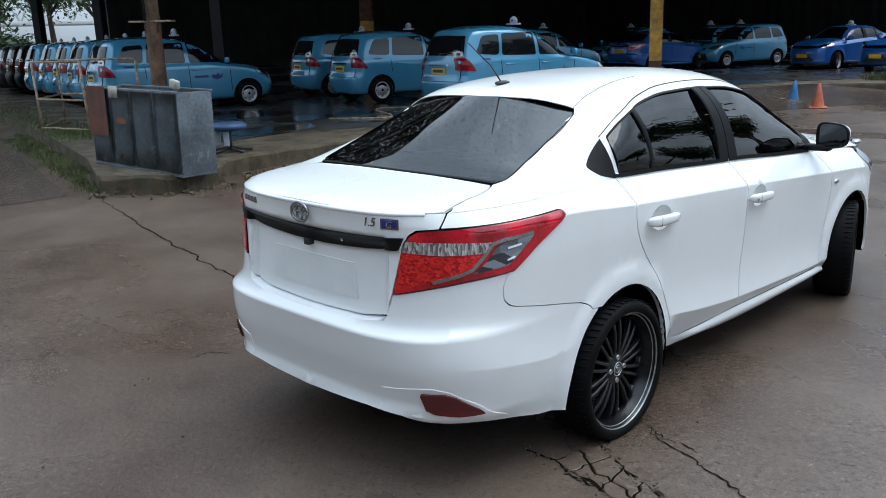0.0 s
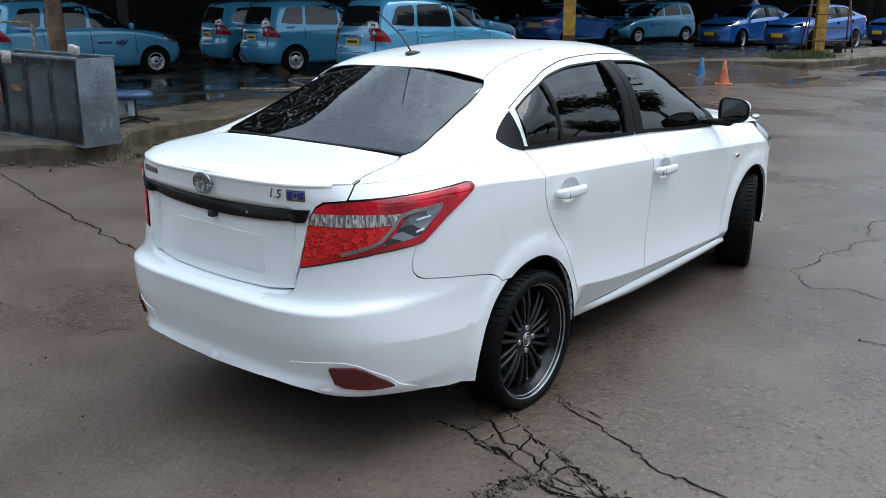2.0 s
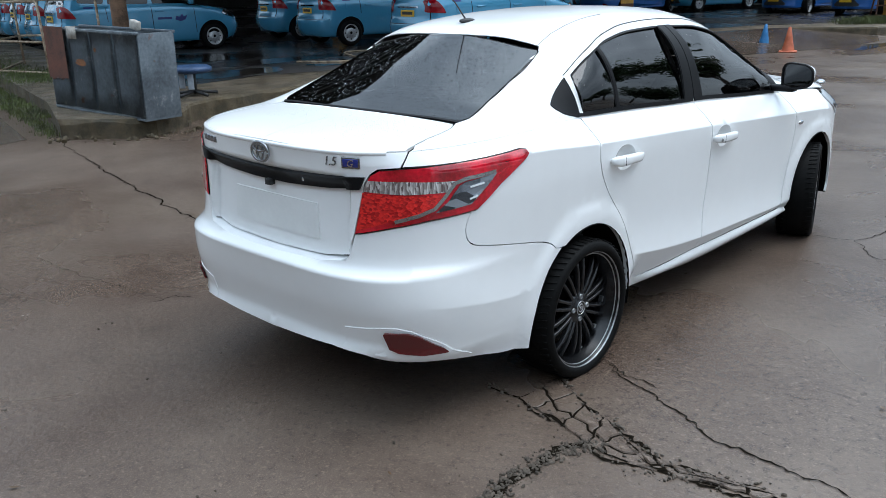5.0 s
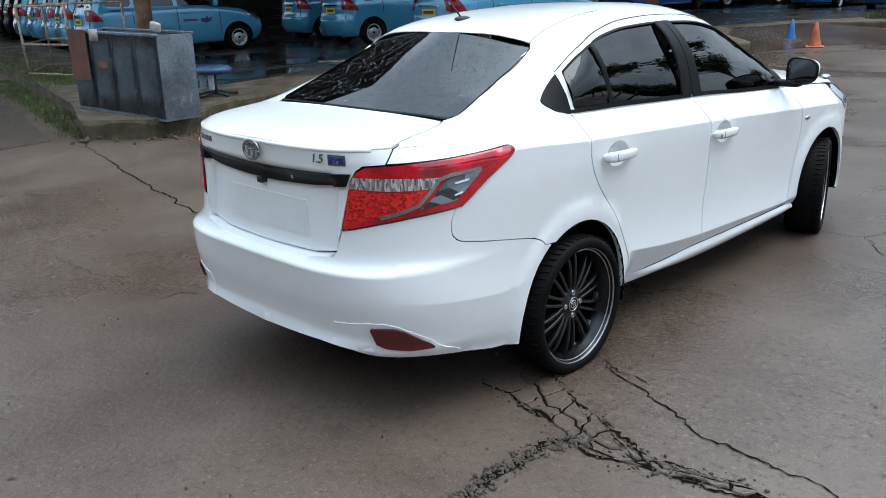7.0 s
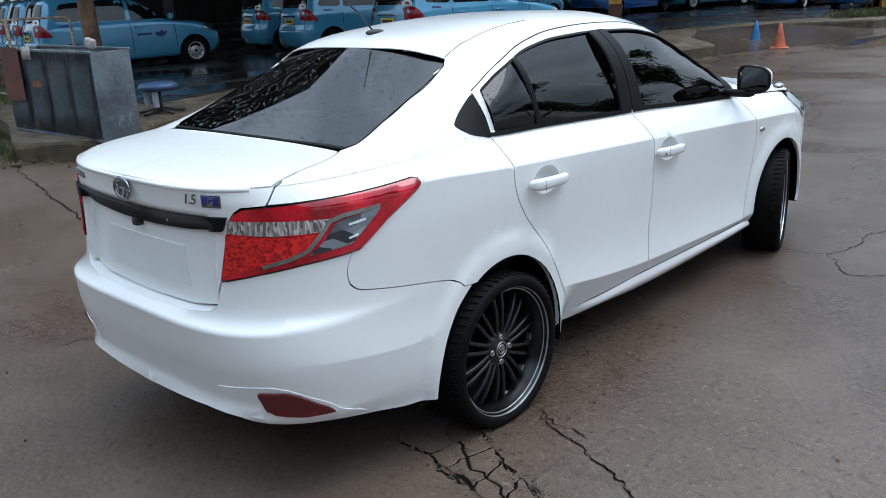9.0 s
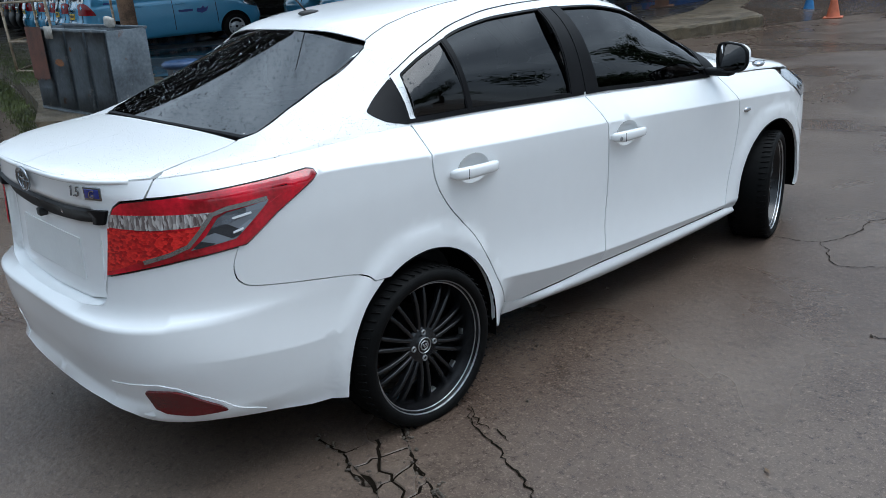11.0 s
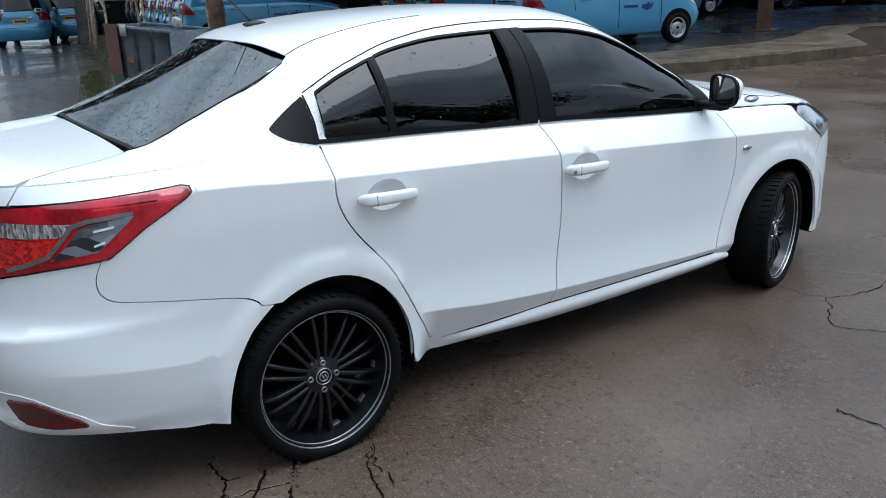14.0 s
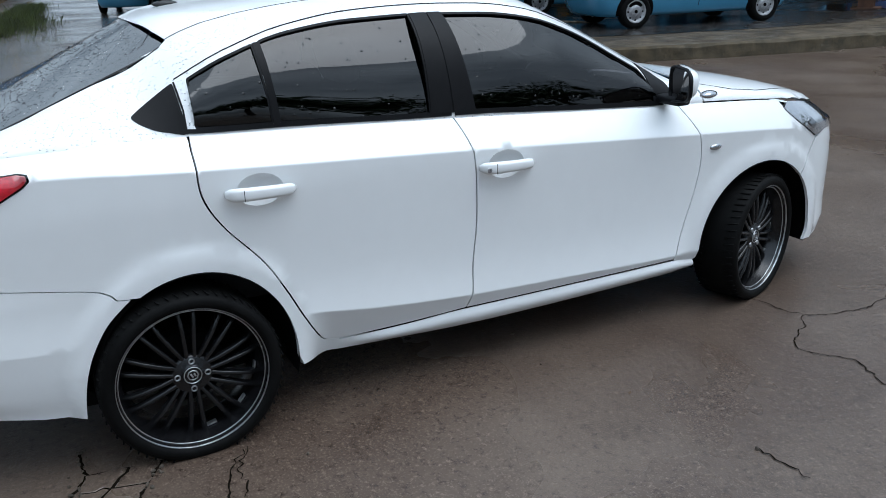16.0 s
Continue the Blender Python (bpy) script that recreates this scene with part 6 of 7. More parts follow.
def roof_sign(car, z, y):
    sign = bmesh.new()
    box((0.34, 0.13, 0.04), (0, y, z + 0.015), 0.015, sign)
    ellipsoid((0.11, 0.06, 0.09), (0, y, z + 0.08), sign, 16, 10)
    s = part("roof_sign", sign, SIGN_WHITE, car, "white rounded taxi roof sign")
    part("sign_mark", ellipsoid((0.075, 0.064, 0.05), (0.01, y, z + 0.085), None, 12, 8), LOGO_BLUE, s)


def stand(x, y, heading, z=PLAT):
    """The pose of a car whose tail's middle is at (x, y), heading in degrees from +y to the left."""
    return pose(x, y, z, 0, 0, heading)


H = -11.0
first = mpv(SKY_BLUE)
first.matrix_world = stand(-9.35, 9.05, -10.2)
SPOTS = [(-13.4, 9.8, H - 1), (-16.2, 10.6, H - 3), (-16.2, 5.05, H + 2), (-19.1, 5.75, H), (-21.2, 6.2, H), (-23.3, 6.6, H), (-25.6, 7.0, H), (-27.9, 7.5, H), (-30.3, 8.0, H), (-32.8, 8.5, H), (-12.7, 32.3, 160), (-14.4, 32.6, 180 + H), (-17.6, 31.6, 180 + H), (-18.0, 18.0, H), (-15.6, 18.0, H), (-26.0, 18.5, H)]
dark_ones = []
for x, y, h in SPOTS:
    c = copy_thing(first, stand(x, y, h))
    if -34 < x < -27:
        dark_ones.append(c)
for x, y, h, z in ((-26.3, 3.55, 72.0, 0.0), (-27.6, 5.3, 70.0, 0.0)):
    copy_thing(first, stand(x, y, h, z))


def repaint(ob, old, fresh):
    for o in ob.children_recursive:
        for s in o.material_slots:
            if s.material in old:
                s.link = "OBJECT"
                s.material = fresh


for c in dark_ones:
    c.name = "people_carrier"
    tagged(c, "black people carrier with dark windows", "car", "dark cars behind the taxis")
    repaint(c, (SKY_BLUE,), DARK_PAINT)
base = saloon(stand(-8.7, 30.7, 165.0), "deep blue saloon taxi with a yellow plate and roof sign", "taxi", False)
base.name = "taxi_saloon"
tagged(base, group="parked blue taxis")
for o in list(base.children_recursive):
    if o.name.split(".")[0] in ("model_badge", "grade_badge", "badge_plate", "reversing_camera", "aerial", "aerial_mast", "cap_emblem", "balance_weight"):
        bpy.data.objects.remove(o)
repaint(base, (WHITE, WHITE_WET), DEEP_BLUE)
for o in base.children_recursive:
    if o.name.split(".")[0] == "number_plate":
        o.material_slots[0].link = "OBJECT"
        o.material_slots[0].material = PLATE
    if o.name.split(".")[0] == "rim_barrel":
        o.material_slots[0].link = "OBJECT"
        o.material_slots[0].material = STEEL_RIM
roof_sign(base, 1.47, 0.85)
for x, y, h in ((-6.0, 29.8, 165.0), (-3.2, 34.3, 150.0)):
    copy_thing(base, stand(x, y, h))
copy_thing(base, stand(-15.32, 25.9, -12))

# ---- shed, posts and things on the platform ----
# near-black colour of the shed's sheets, its dark posts and the low wall
SHED_DARK = material("near_black_sheet", (0.03, 0.028, 0.027), 0.8, vary=0.4, scale=0.8)
YELLOW = material("worn_yellow_paint", (0.50, 0.27, 0.03), 0.6, vary=0.45, scale=5, second=(0.20, 0.11, 0.03))
RUST = material("rusty_brown_steel", (0.10, 0.045, 0.025), 0.8, vary=0.5, scale=6)
WOOD = material("weathered_wood_pole", (0.17, 0.10, 0.06), 0.8, vary=0.6, scale=5, bump=0.5, bump_scale=30)
PIPE = material("chipped_cream_pipe", (0.42, 0.34, 0.24), 0.55, vary=0.5, scale=12, second=(0.16, 0.09, 0.05))


def placed(name, bm, mat, label, category, group="", kind="", smooth=False):
    return tagged(part(name, bm, mat, None, smooth=smooth), label, category, group, kind)


roof = bmesh.new()
# roof slabs: an eave over the platform edge, dark underside
rows = []
for i in range(135):
    y = 2.0 + i * 0.5
    zz = 0.05 * (1 if i % 2 else -1)
    rows.append([roof.verts.new((-6.7, y, 6.4 + zz)), roof.verts.new((-26.0, y, 8.6 + zz)), roof.verts.new((-48.0, y, 6.4 + zz))])
for a, b in zip(rows, rows[1:]):
    for k in (0, 1):
        roof.faces.new((a[k], a[k + 1], b[k + 1], b[k]))
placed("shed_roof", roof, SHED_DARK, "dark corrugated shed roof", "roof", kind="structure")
for pts, nm in (([(-48, 20.0), (-48, 69)], "shed_wall_back"), ([(-48, 69), (-6.7, 69)], "shed_wall_end")):
    (x0, y0), (x1, y1) = pts
    w = bmesh.new()
    n = int(math.dist(*pts) / 0.5)
    last = None
    for i in range(n + 1):
        x, y = x0 + (x1 - x0) * i / n, y0 + (y1 - y0) * i / n
        d = 0.06 * (i % 2)
        row = [w.verts.new((x + d, y - d, 0.0)), w.verts.new((x + d, y - d, 8.5))]
        if last:
            w.faces.new((last[0], row[0], row[1], last[1]))
        last = row
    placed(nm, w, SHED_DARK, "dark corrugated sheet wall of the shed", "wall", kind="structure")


def ibeam(height, wide, deep, t=0.025):
    a, b = wide / 2, deep / 2
    return prism([(-a, -b), (a, -b), (a, -b + t), (t / 2, -b + t), (t / 2, b - t), (a, b - t), (a, b), (-a, b), (-a, b - t), (-t / 2, b - t), (-t / 2, -b + t), (-a, -b + t)], height)


def post(x, y, height, wide, lower, upper, split, label, turn=0.0):
    p = thing("shed_post", pose(x, y, PLAT, 0, 0, turn), label, "post", "shed posts")
    part("lower_beam", ibeam(split, wide, wide * 1.1), lower, p, smooth=False)
    up = ibeam(height - split, wide, wide * 1.1)
    bmesh.ops.translate(up, verts=up.verts, vec=(0, 0, split))
    part("upper_beam", up, upper, p, smooth=False)
    part("base_plate", box((wide * 1.8, wide * 1.8, 0.03), (0, 0, 0.015), 0.004), RUST, p)
    return p


post(-8.55, 15.9, 6.3, 0.30, RUST, YELLOW, 0.75, "steel shed post in worn yellow paint with a rusty foot", 30)
post(-5.5, 26.3, 6.3, 0.30, YELLOW, YELLOW, 2.0, "steel shed post in worn yellow paint", 30)
post(-20.6, 16.9, 7.6, 0.42, YELLOW, RUST, 2.1, "rust-brown steel shed post with a yellow foot", 40)
post(-33.0, 12.9, 7.4, 0.36, SHED_DARK, SHED_DARK, 2.0, "dark steel shed post", 30)
post(-40.0, 13.0, 7.2, 0.36, SHED_DARK, SHED_DARK, 2.0, "dark steel shed post", 30)
post(-22.0, 11.9, 7.9, 0.36, SHED_DARK, SHED_DARK, 2.0, "dark steel shed post", 30)

# wooden pole with a bracket
pole = thing("wooden_pole", pose(-11.6, 4.35, PLAT), "weathered wooden pole with a bracket plate", "pole")
bm = bmesh.new()
tube([(0.10 * k + 0.02 * math.sin(k * 5), 0.0 + 0.02 * math.cos(k * 7), 6.2 * k) for k in (0, 0.06, 0.13, 0.2, 0.28, 0.4, 0.55, 0.75, 1.0)], 0.145, bm, 12, 0.8)
part("shaft", bm, WOOD, pole)
part("bracket_plate", box((0.72, 0.3, 0.03), (0.02, 0, 1.86), 0.005, turn=Matrix.Rotation(radians(40), 3, "Z")), PIPE, pole)
part("bracket_box", box((0.24, 0.2, 0.16), (0.04, 0.0, 1.74), 0.01, turn=Matrix.Rotation(radians(40), 3, "Z")), RUST, pole)
for dx in (0.16, 0.2):
    part("cable", tube([(dx * 0.7, -dx, 1.86), (dx * 0.7, -dx, 3.5), (dx * 0.6, -dx, 6.0)], 0.012), BLACK_PLASTIC, pole)


def metal_doors():
    """Grey locker paint: worn, scuffed, with rust eaten through in places."""
    m = material("scuffed_grey_locker_paint", (0.15, 0.178, 0.20), 0.45, metal=0.2, vary=0.4, scale=3, second=(0.075, 0.09, 0.105), bump=0.2, bump_scale=25)
    n, l = m.node_tree.nodes, m.node_tree.links
    p = n["Principled BSDF"]
    old = p.inputs["Base Color"].links[0].from_socket
    co, t, r, x = n.new("ShaderNodeTexCoord"), n.new("ShaderNodeTexNoise"), n.new("ShaderNodeMapRange"), n.new("ShaderNodeMix")
    t.inputs["Scale"].default_value, t.inputs["Detail"].default_value, t.inputs["Roughness"].default_value = 2.4, 7, 0.62
    r.inputs["From Min"].default_value, r.inputs["From Max"].default_value = 0.67, 0.72
    x.data_type = "RGBA"
    x.inputs["B"].default_value = (0.13, 0.055, 0.03, 1)
    l.new(co.outputs["Object"], t.inputs["Vector"]), l.new(t.outputs["Fac"], r.inputs["Value"]), l.new(r.outputs["Result"], x.inputs["Factor"])
    l.new(old, x.inputs["A"]), l.new(x.outputs["Result"], p.inputs["Base Color"])
    t2, r2, x2 = n.new("ShaderNodeTexNoise"), n.new("ShaderNodeMapRange"), n.new("ShaderNodeMix")
    t2.inputs["Scale"].default_value, t2.inputs["Detail"].default_value, t2.inputs["Roughness"].default_value = 6.0, 8, 0.7
    r2.inputs["From Min"].default_value, r2.inputs["From Max"].default_value = 0.60, 0.70
    x2.data_type = "RGBA"
    x2.inputs["B"].default_value = (0.36, 0.37, 0.37, 1)
    l.new(co.outputs["Object"], t2.inputs["Vector"]), l.new(t2.outputs["Fac"], r2.inputs["Value"]), l.new(r2.outputs["Result"], x2.inputs["Factor"])
    l.new(x.outputs["Result"], x2.inputs["A"]), l.new(x2.outputs["Result"], p.inputs["Base Color"])
    return m


LOCKER = metal_doors()
RUST_PANEL = material("rust_brown_panel", (0.14, 0.05, 0.03), 0.7, vary=0.45, scale=5, second=(0.06, 0.03, 0.022))
RUST_PATCH = material("orange_rust_patch", (0.24, 0.10, 0.04), 0.85, vary=0.5, scale=14)
PAPER = material("old_paper_label", (0.42, 0.40, 0.36), 0.8, vary=0.3, scale=20)


def locker(x, y, turn, lean):
    """An old metal locker with four bulging door panels, an open top and rust."""
    c = thing("metal_locker", pose(x, y, PLAT + 0.034, 0, lean, turn), "old grey metal locker with four bulged doors, streaked with rust", "locker")
    L, D, Hh = 1.92, 0.46, 0.93
    part("back_panel", box((L, 0.02, Hh), (L / 2, D, Hh / 2), 0.003), LOCKER, c)
    for i, x0 in enumerate((0.0, L)):
        part("side_panel", box((0.02, D, Hh), (x0, D / 2, Hh / 2), 0.003), LOCKER, c)
    part("base_rail", box((L + 0.012, D + 0.012, 0.03), (L / 2, D / 2, -0.012), 0.004), LOCKER, c)
    for y0 in (0.0, D):
        part("top_rail", box((L + 0.03, 0.04, 0.03), (L / 2, y0, Hh), 0.004), LOCKER, c)
    w = L / 4
    part("front_frame", box((L - 0.03, 0.012, Hh - 0.03), (L / 2, 0.008, Hh / 2), 0.003), LOCKER, c)
    for k in range(4):
        d = bmesh.new()
        last = None
        for i in range(9):
            u = i / 8
            bulge = 0.012 * (1 - (2 * u - 1) ** 6) + 0.014 * u
            row = [d.verts.new((k * w + 0.008 + u * (w - 0.016), -bulge, z)) for z in (0.02, 0.25, 0.5, 0.75, Hh - 0.02)]
            if last:
                for j in range(4):
                    d.faces.new((last[j], row[j], row[j + 1], last[j + 1]))
            last = row
        bmesh.ops.solidify(d, geom=d.faces[:], thickness=0.004)
        part("door_panel", d, LOCKER, c)
    def patch(x0, z0, rx, rz, mat, name, seed):
        b = bmesh.new()
        k = int(x0 // w)
        u = (x0 - k * w) / w
        yy = -(0.012 * (1 - (2 * u - 1) ** 6) + 0.014 * u) - 0.006
        pts = []
        for i in range(22):
            a = 2 * math.pi * i / 22
            r = 1 + 0.4 * noise.noise(Vector((math.cos(a) * 2 + seed, math.sin(a) * 2, seed)))
            pts.append(b.verts.new((x0 + rx * r * math.cos(a), yy - 0.0, z0 + rz * r * math.sin(a))))
        b.faces.new(pts[::-1])
        part(name, b, mat, c, smooth=False)
    b = bmesh.new()
    low = [(0.02 + 0.44 * i / 12, 0.34 + 0.06 * noise.noise(Vector((i * 0.7, 3.3, 0)))) for i in range(13)]
    b.faces.new([b.verts.new((px, -0.0405, pz)) for px, pz in low + [(0.46, 0.955), (0.02, 0.955)]])
    part("rust_patch", b, RUST_PANEL, c, "rust-red paint on the first door", smooth=False)
    patch(0.75, 0.56, 0.11, 0.04, RUST_PATCH, "rust_patch", 1.0)
    patch(1.08, 0.72, 0.025, 0.025, RUST_PATCH, "rust_patch", 3.0)
    part("paper_label", box((0.2, 0.004, 0.14), (0.66, -0.045, 0.90), 0.0), PAPER, c)
    part("lid_scrap", box((0.15, 0.07, 0.11), (1.42, 0.32, Hh + 0.06), 0.02, turn=Matrix.Rotation(0.2, 3, "Y")), PAPER, c)
    return c


locker(-8.09, 1.62, 5.0, 1.2)

# broken swivel stool beside the locker
STOOL_BLUE = material("faded_blue_vinyl", (0.04, 0.08, 0.17), 0.45, vary=0.3, scale=10)
stool = thing("broken_stool", pose(-7.55, 3.25, PLAT), "broken stool with a faded blue seat and white brackets", "stool")
part("seat", lathe([(0.30, 0.0), (0.30, 0.20), (0.33, 0.25), (0.37, 0.25), (0.40, 0.2), (0.405, 0.0)], 24, "Z"), STOOL_BLUE, stool)
for dx in (-0.1, 0.12):
    part("bracket", box((0.08, 0.012, 0.2), (dx, -0.12, 0.2), 0.004, turn=Matrix.Rotation(0.7, 3, "Z")), SIGN_WHITE, stool)
part("column", tube([(0, 0, 0.03), (0, 0, 0.31)], 0.03), BLACK_PLASTIC, stool)
for k in range(5):
    a = 2 * math.pi * k / 5
    part("foot", tube([(0, 0, 0.06), (0.3 * math.cos(a), 0.3 * math.sin(a), 0.025)], 0.022), BLACK_PLASTIC, stool)

# pipe railing
rail = thing("pipe_railing", Matrix(), "bent railing of chipped cream-painted pipe", "railing")
P = [(-13.75, 3.05), (-12.35, 3.35), (-15.2, 4.05), (-13.6, 4.95)]
TOP = 1.22
def at(i, z, dx=0.0):
    return (P[i][0] + dx, P[i][1], PLAT + z)
for i, lean in ((0, -0.12), (1, -0.10), (2, -0.08), (3, -0.05)):
    part("post", tube([at(i, 0), at(i, TOP, lean)], 0.024), PIPE, rail)
for a, b in ((0, 1), (0, 2), (2, 3)):
    for z in (TOP, 0.55):
        k = -0.1 * z / TOP
        part("rail", tube([at(a, z, k), at(b, z, k)], 0.02), PIPE, rail)
part("ground_rail", tube([at(2, 0.05), at(0, 0.03), at(1, 0.03)], 0.02), PIPE, rail)

# bamboo canes stuck in the verge beside the road
for i in range(9):
    x = -19.0 - 0.42 * i + 0.1 * math.sin(i * 3)
    cane = tube([(x, 4.0 + 0.08 * i, 0.1), (x + 0.1 * math.sin(i * 5), 4.05 + 0.08 * i, 1.0), (x + 0.25 * math.sin(i * 5), 4.1 + 0.08 * i, 1.9 + 0.2 * math.sin(i * 2))], 0.028, taper=0.7)
    placed("bamboo_cane", cane, PIPE, "dry yellow bamboo cane standing in the verge", "cane", "bamboo canes", smooth=True)

# broken wall at the road's side
WALL_OLD = material("stained_old_plaster", (0.17, 0.155, 0.14), 0.85, vary=0.55, scale=1.2, second=(0.05, 0.04, 0.032), bump=0.3, bump_scale=20)
placed("wall_stub", prism([(-30.5, 6.05), (-26.8, 5.3), (-26.7, 5.9), (-30.4, 6.6)], 3.6, (0, 0, 0), bevel=0.03), WALL_OLD, "stained stump of a plastered wall", "wall", kind="structure")


def cone(x, y, mat, label, tilt=0.0):
    c = thing("traffic_cone", pose(x, y, 0.002, 0, tilt, 20), label, "cone", "traffic cones")
    part("base", box((0.36, 0.36, 0.03), (0, 0, 0.015), 0.012), mat, c)
    part("body", lathe([(0.03, 0.13), (0.06, 0.12), (0.30, 0.068), (0.33, 0.068), (0.35, 0.06), (0.50, 0.028), (0.52, 0.0)], 28, "Z"), mat, c)
    return c


cone(-4.32, 15.35, material("faded_orange_cone", (0.50, 0.13, 0.06), 0.55, vary=0.3, scale=10), "faded orange plastic traffic cone")
cone(-5.2, 16.2, material("blue_cone", (0.03, 0.17, 0.40), 0.5, vary=0.3, scale=10), "blue plastic traffic cone", 2)

# trestle with a bucket by the second yellow post
tr = thing("steel_trestle", pose(-5.1, 25.7, PLAT, 0, 0, 30), "dark steel trestle ladder", "trestle")
for sx in (-0.55, 0.55):
    part("leg", tube([(sx * 1.25, -0.35, 0), (sx, 0, 1.7)], 0.025), RUST, tr)
    part("leg", tube([(sx * 1.25, 0.35, 0), (sx, 0, 1.7)], 0.025), RUST, tr)
for z in (0.35, 0.75, 1.15, 1.6):
    part("rung", tube([(-0.55 - 0.14 * (1 - z / 1.7), 0, z), (0.55 + 0.14 * (1 - z / 1.7), 0, z)], 0.02), RUST, tr)
placed("bucket", lathe([(0.0, 0.0), (0.0, 0.12), (0.30, 0.16), (0.31, 0.165), (0.30, 0.15), (0.02, 0.11)], 20, "Z", at=(-4.75, 25.75, PLAT)), BLACK_PLASTIC, "dark plastic bucket under the trestle", "bucket", smooth=True)
placed("cable_on_floor", tube([(-10.2 + 0.9 * math.sin(i * 0.5), 7.0 + i * 0.22, PLAT + 0.02) for i in range(14)], 0.016), PIPE, "pale hose lying on the wet floor", "hose", smooth=True)

# buildings and bridge in the distance
PANEL = [material("faded_blue_sheet", (0.10, 0.18, 0.30), 0.6, vary=0.3, scale=1), material("ochre_wall_sheet", (0.35, 0.22, 0.08), 0.7, vary=0.3, scale=1), material("grey_wall_plaster", (0.30, 0.30, 0.29), 0.8, vary=0.3, scale=1), material("blue_green_sheet", (0.07, 0.16, 0.20), 0.6, vary=0.3, scale=1)]
for i in range(7):
    x0 = -36.0 - 4.2 * i
    w = placed("roadside_hut", prism([(x0, -0.2 + 0.11 * i * 4), (x0 - 3.9, 0.2 + 0.11 * i * 4), (x0 - 3.9, -3.5), (x0, -3.5)], 3.0 + 0.4 * (i % 3), (0, 0, 0), bevel=0.02), PANEL[i % 4], "low roadside hut of painted sheets", "hut", "roadside huts")
BRIDGE = material("pale_bridge_steel", (0.60, 0.62, 0.63), 0.5)
br = thing("footbridge", pose(-112, 36, -1.2, 0, 0, 68), "pale steel truss footbridge far behind the shed", "bridge")
for z in (6.2, 9.4):
    part("chord", box((46, 0.5, 0.45), (0, 0, z), 0.02), BRIDGE, br)
part("deck", box((46, 2.2, 0.3), (0, 1.0, 6.0), 0.02), BRIDGE, br)
for i in range(16):
    x = -22.5 + 3 * i
    part("brace", tube([(x, 0, 6.2), (x + 1.5, 0, 9.4)], 0.13, steps=6), BRIDGE, br)
    part("brace", tube([(x + 1.5, 0, 9.4), (x + 3, 0, 6.2)], 0.13, steps=6), BRIDGE, br)
for x in (-22, 22):
    part("pier", box((1.2, 1.6, 6.0), (x, 0.8, 3.0), 0.05), BRIDGE, br)
# unseen wall, added behind the view to keep low sky light off the tail
placed("sky_blocking_wall", prism([(-15, -8.6), (14, -8.6), (14, -8.3), (-15, -8.3)], 5.8, (0, 0, 0)), WALL_OLD, "added unseen plaster wall that blocks low sky light", "wall", kind="structure")
# added dark wall, standing in for dark cars and covering the bright wet floor
placed("dark_screen_wall", prism([(-37.2, 8.8), (-36.9, 8.8), (-38.9, 22), (-39.2, 22)], 1.65, (0, 0, 0)), SHED_DARK, "dark low wall added to hide the bright floor beyond the shed", "wall", kind="structure")
placed("far_building", prism([(-150, 40), (-130, 30), (-128, 34), (-148, 44)], 7.0, (0, 0, 0)), PANEL[1], "distant low ochre building", "building")

# ---- plants ----
LEAF = material("tree_leaf", (0.045, 0.085, 0.025), 0.5, vary=0.5, scale=0.7, second=(0.02, 0.045, 0.012))
GRASS = material("wet_grass", (0.085, 0.105, 0.026), 0.6, vary=0.6, scale=2, second=(0.030, 0.036, 0.012))
BARK = material("grey_bark", (0.07, 0.055, 0.042), 0.85, vary=0.5, scale=4, bump=0.5, bump_scale=18)


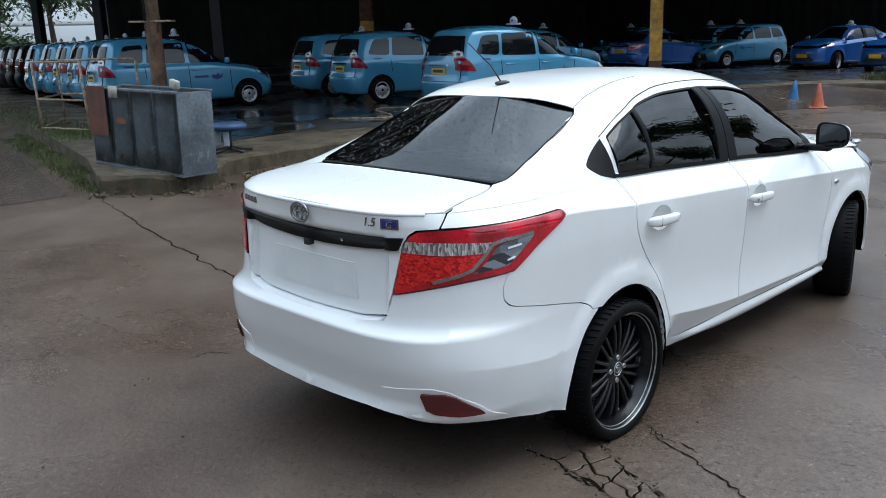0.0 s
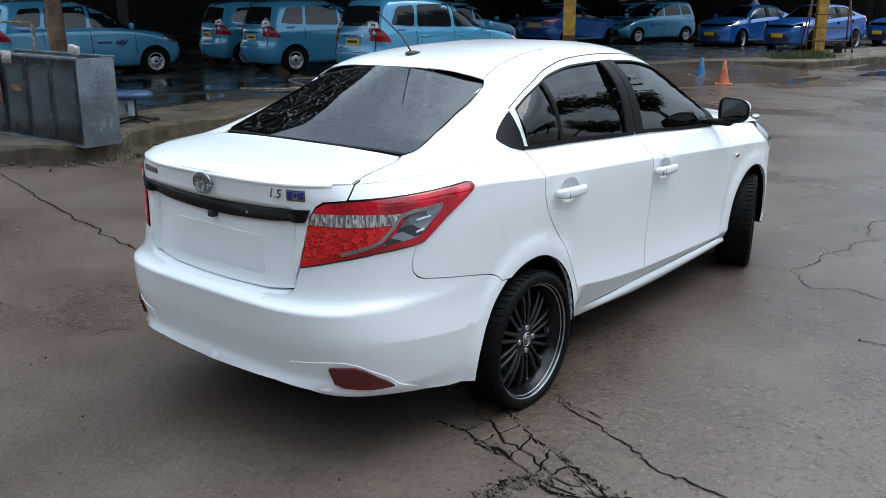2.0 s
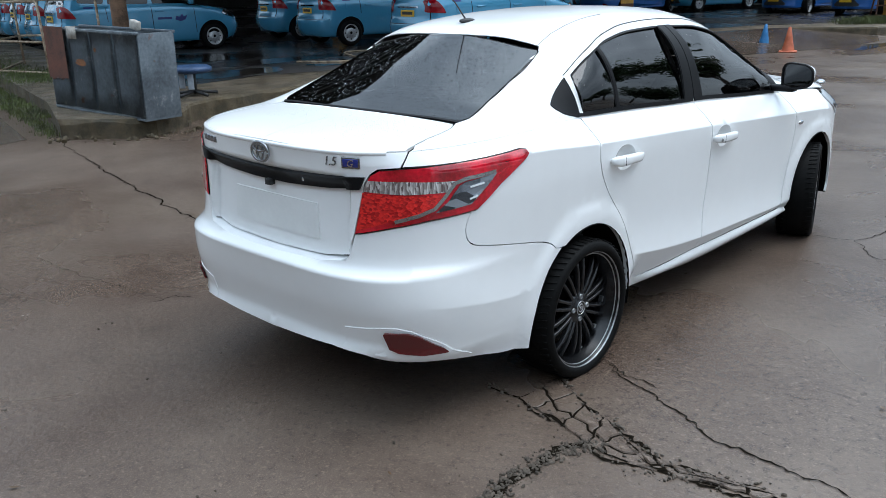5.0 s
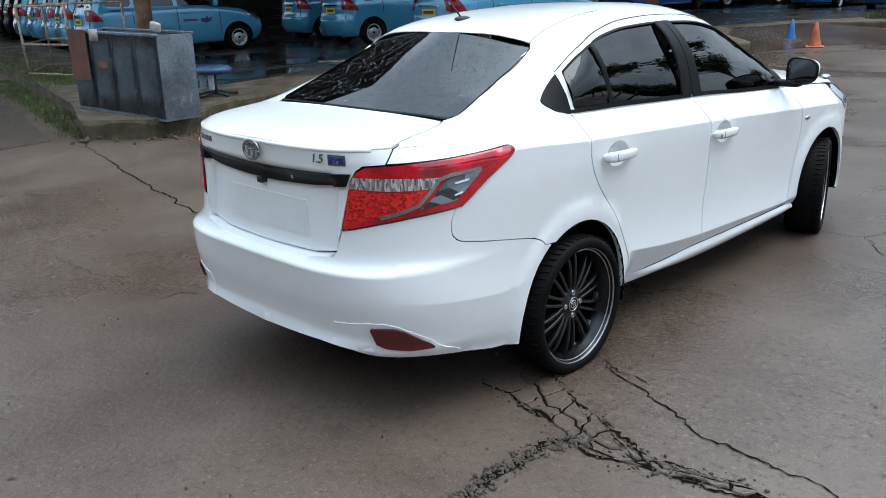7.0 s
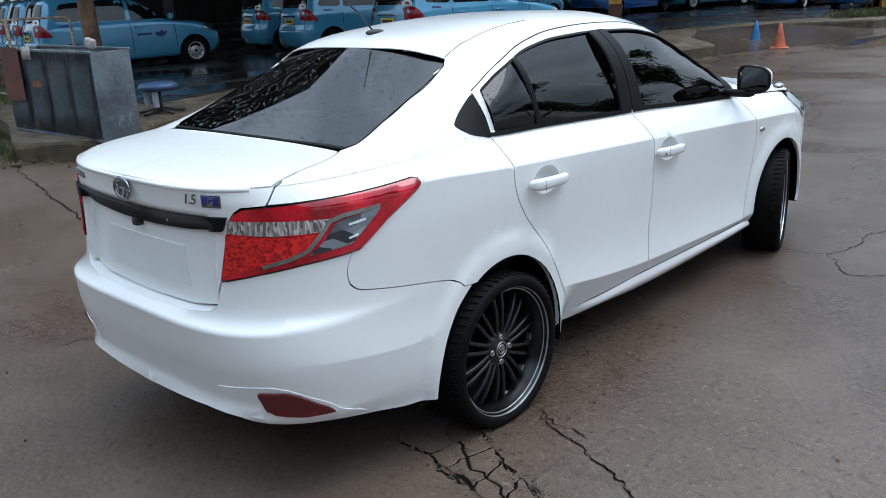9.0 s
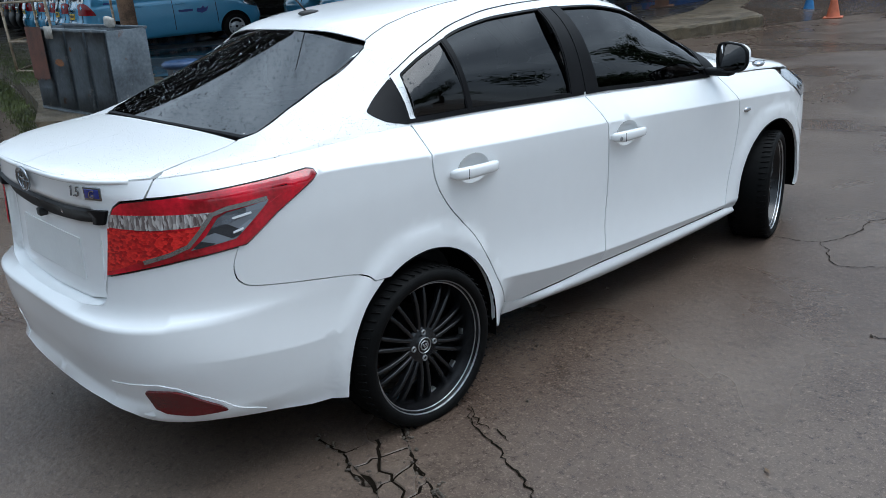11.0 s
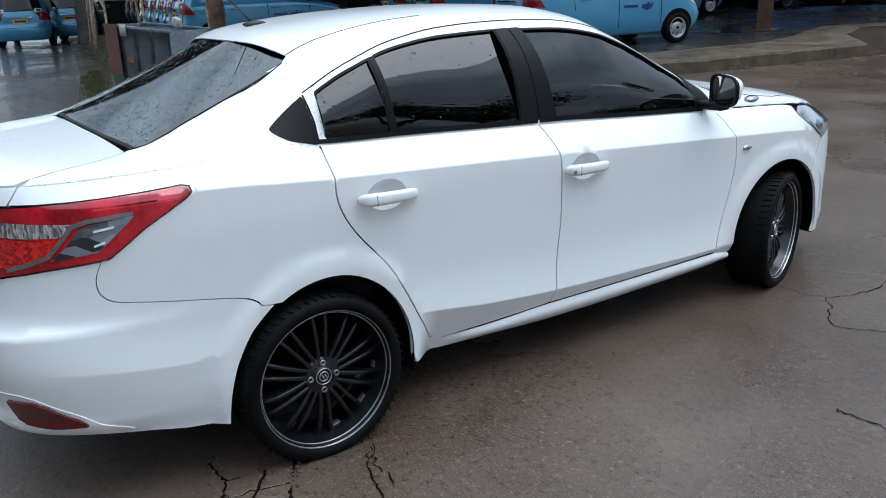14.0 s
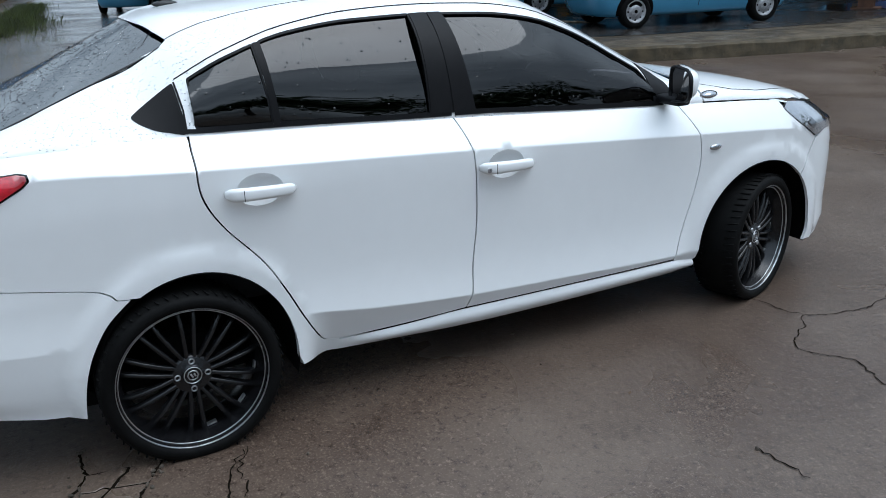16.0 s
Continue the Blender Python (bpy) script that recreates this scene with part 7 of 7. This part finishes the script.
def tree(x, y, height, spread, seed, leaves=2600, z=0.0, low=0.35):
    """A tapered trunk with limbs, and a crown of many separate leaf clumps."""
    r = random.Random(seed)
    t = thing("tree", pose(x, y, z, 0, 0, r.uniform(0, 360)), "broad-crowned leafy tree, dark under the grey sky", "tree", "trees round the yard")
    bm = bmesh.new()
    trunk = [(0.15 * height * 0.05 * math.sin(k * 6 + seed), 0.1 * math.cos(k * 5 + seed), height * 0.6 * k) for k in (0, 0.2, 0.4, 0.6, 0.8, 1.0)]
    tube(trunk, 0.03 * height, bm, 10, 0.45)
    tips = []
    for i in range(9):
        a, lift = 2 * math.pi * i / 9 + r.uniform(-0.3, 0.3), r.uniform(low, 0.6)
        p0 = Vector((0, 0, height * lift))
        p2 = Vector((spread * 0.75 * math.cos(a) * r.uniform(0.6, 1), spread * 0.75 * math.sin(a) * r.uniform(0.6, 1), height * r.uniform(low + 0.2, 0.92)))
        p1 = (p0 + p2) / 2 + Vector((0, 0, height * 0.05))
        tube([p0, p1, p2], 0.012 * height, bm, 6, 0.3)
        tips += [p1, p2]
    part("trunk", bm, BARK, t)
    tips.append(Vector((0, 0, height * 0.85)))
    verts, faces = [], []
    for i in range(leaves):
        c = r.choice(tips)
        d = Vector((r.gauss(0, 1), r.gauss(0, 1), r.gauss(0, 0.7)))
        p = c + d * spread * 0.17
        s = r.uniform(0.10, 0.24) * (1 + height / 25)
        rot = Euler((r.uniform(-0.9, 0.9), r.uniform(-0.9, 0.9), r.uniform(0, 6.28))).to_matrix()
        k = len(verts)
        for u, v, w in ((-1, 0, 0), (-0.2, -0.5, 0.1), (1, 0, -0.15), (-0.2, 0.5, 0.1)):
            verts.append(tuple(p + rot @ Vector((u, v, w)) * s))
        faces.append((k, k + 1, k + 2, k + 3))
    me = bpy.data.meshes.new("crown")
    me.from_pydata(verts, [], faces)
    me.materials.append(LEAF)
    c = new("crown", me)
    c.parent = t
    return t


# trees across the yard, which the windows mirror, and trees beyond the open end of the shed
# last four are unseen, added behind for the door mirror and a darker tail
for x, y, h, s, seed in ((16, 4.5, 7.0, 4.2, 1), (20, 13, 8.5, 4.5, 2), (18, -4, 6.5, 4.2, 3), (23, 20, 14, 6, 4), (17, 26, 6.0, 4.0, 5), (23, -13, 10, 5, 6), (22, 30, 7.5, 5, 11), (8.2, 21.7, 11.0, 3.4, 21), (3.5, -21, 9, 5, 22), (-6, -24, 10, 5.5, 23), (12, -19, 9, 5, 24), (-15, -20, 9, 5, 25)):
    tree(x, y, h, s, seed, 3000)
for x, y, h, s, seed in ((-62, 22, 9, 5, 7), (-70, 30, 11, 6, 8), (-58, 15, 7, 4, 9), (-85, 26, 12, 7, 10), (-75, 17, 8, 5, 12), (-95, 40, 12, 7, 14), (-66, 20, 2.9, 3.0, 33), (-60, 15.5, 3.0, 2.6, 34)):
    tree(x, y, h, s, seed, 1500)


def blades(name, spots, n, tall, seed, label):
    r = random.Random(seed)
    verts, faces = [], []
    for _ in range(n):
        (x0, y0, x1, y1, wide, z) = r.choice(spots)
        u = r.random()
        x, y = x0 + (x1 - x0) * u + r.gauss(0, wide), y0 + (y1 - y0) * u + r.gauss(0, wide)
        a, h, w = r.uniform(0, 6.28), tall * r.uniform(0.4, 1.2), r.uniform(0.003, 0.007)
        dx, dy, lean = math.cos(a), math.sin(a), r.uniform(0.1, 0.7)
        k = len(verts)
        verts += [(x - dx * w, y - dy * w, z), (x + dx * w, y + dy * w, z), (x - dy * h * lean * 0.4 + dx * w, y + dx * h * lean * 0.4 + dy * w, z + h * 0.6), (x - dy * h * lean, y + dx * h * lean, z + h)]
        faces += [(k, k + 1, k + 2), (k, k + 2, k + 3)]
    me = bpy.data.meshes.new(name)
    me.from_pydata(verts, [], faces)
    me.materials.append(GRASS)
    return tagged(new(name, me), label, "grass", kind="stuff")


blades("verge_grass", [(-11.2, 2.75, -17.0, 3.9, 0.25, PLAT), (-17, 3.9, -26, 5.6, 0.4, PLAT), (-11.5, 3.0, -13.0, 3.5, 0.3, PLAT)], 6500, 0.055, 3, "short wet grass growing on the verge")
blades("gutter_weeds", [(-7.2, 1.2, -14.5, 2.72, 0.07, 0.0), (-8.2, 1.5, -14.5, 2.85, 0.06, 0.08)], 5000, 0.05, 4, "green weeds growing along the gutter")
blades("platform_weeds", [(-5.4, 21.8, -4.2, 22.6, 0.25, PLAT), (-5.2, 23.0, -4.6, 23.6, 0.2, PLAT)], 2200, 0.16, 5, "tuft of weeds on the platform edge")
blades("road_weeds", [(-17.5, -1.2, -24.0, 0.4, 0.5, 0.0), (-24, 0.2, -34, 1.2, 0.3, 0.0)], 6000, 0.25, 6, "rough grass beside the road")
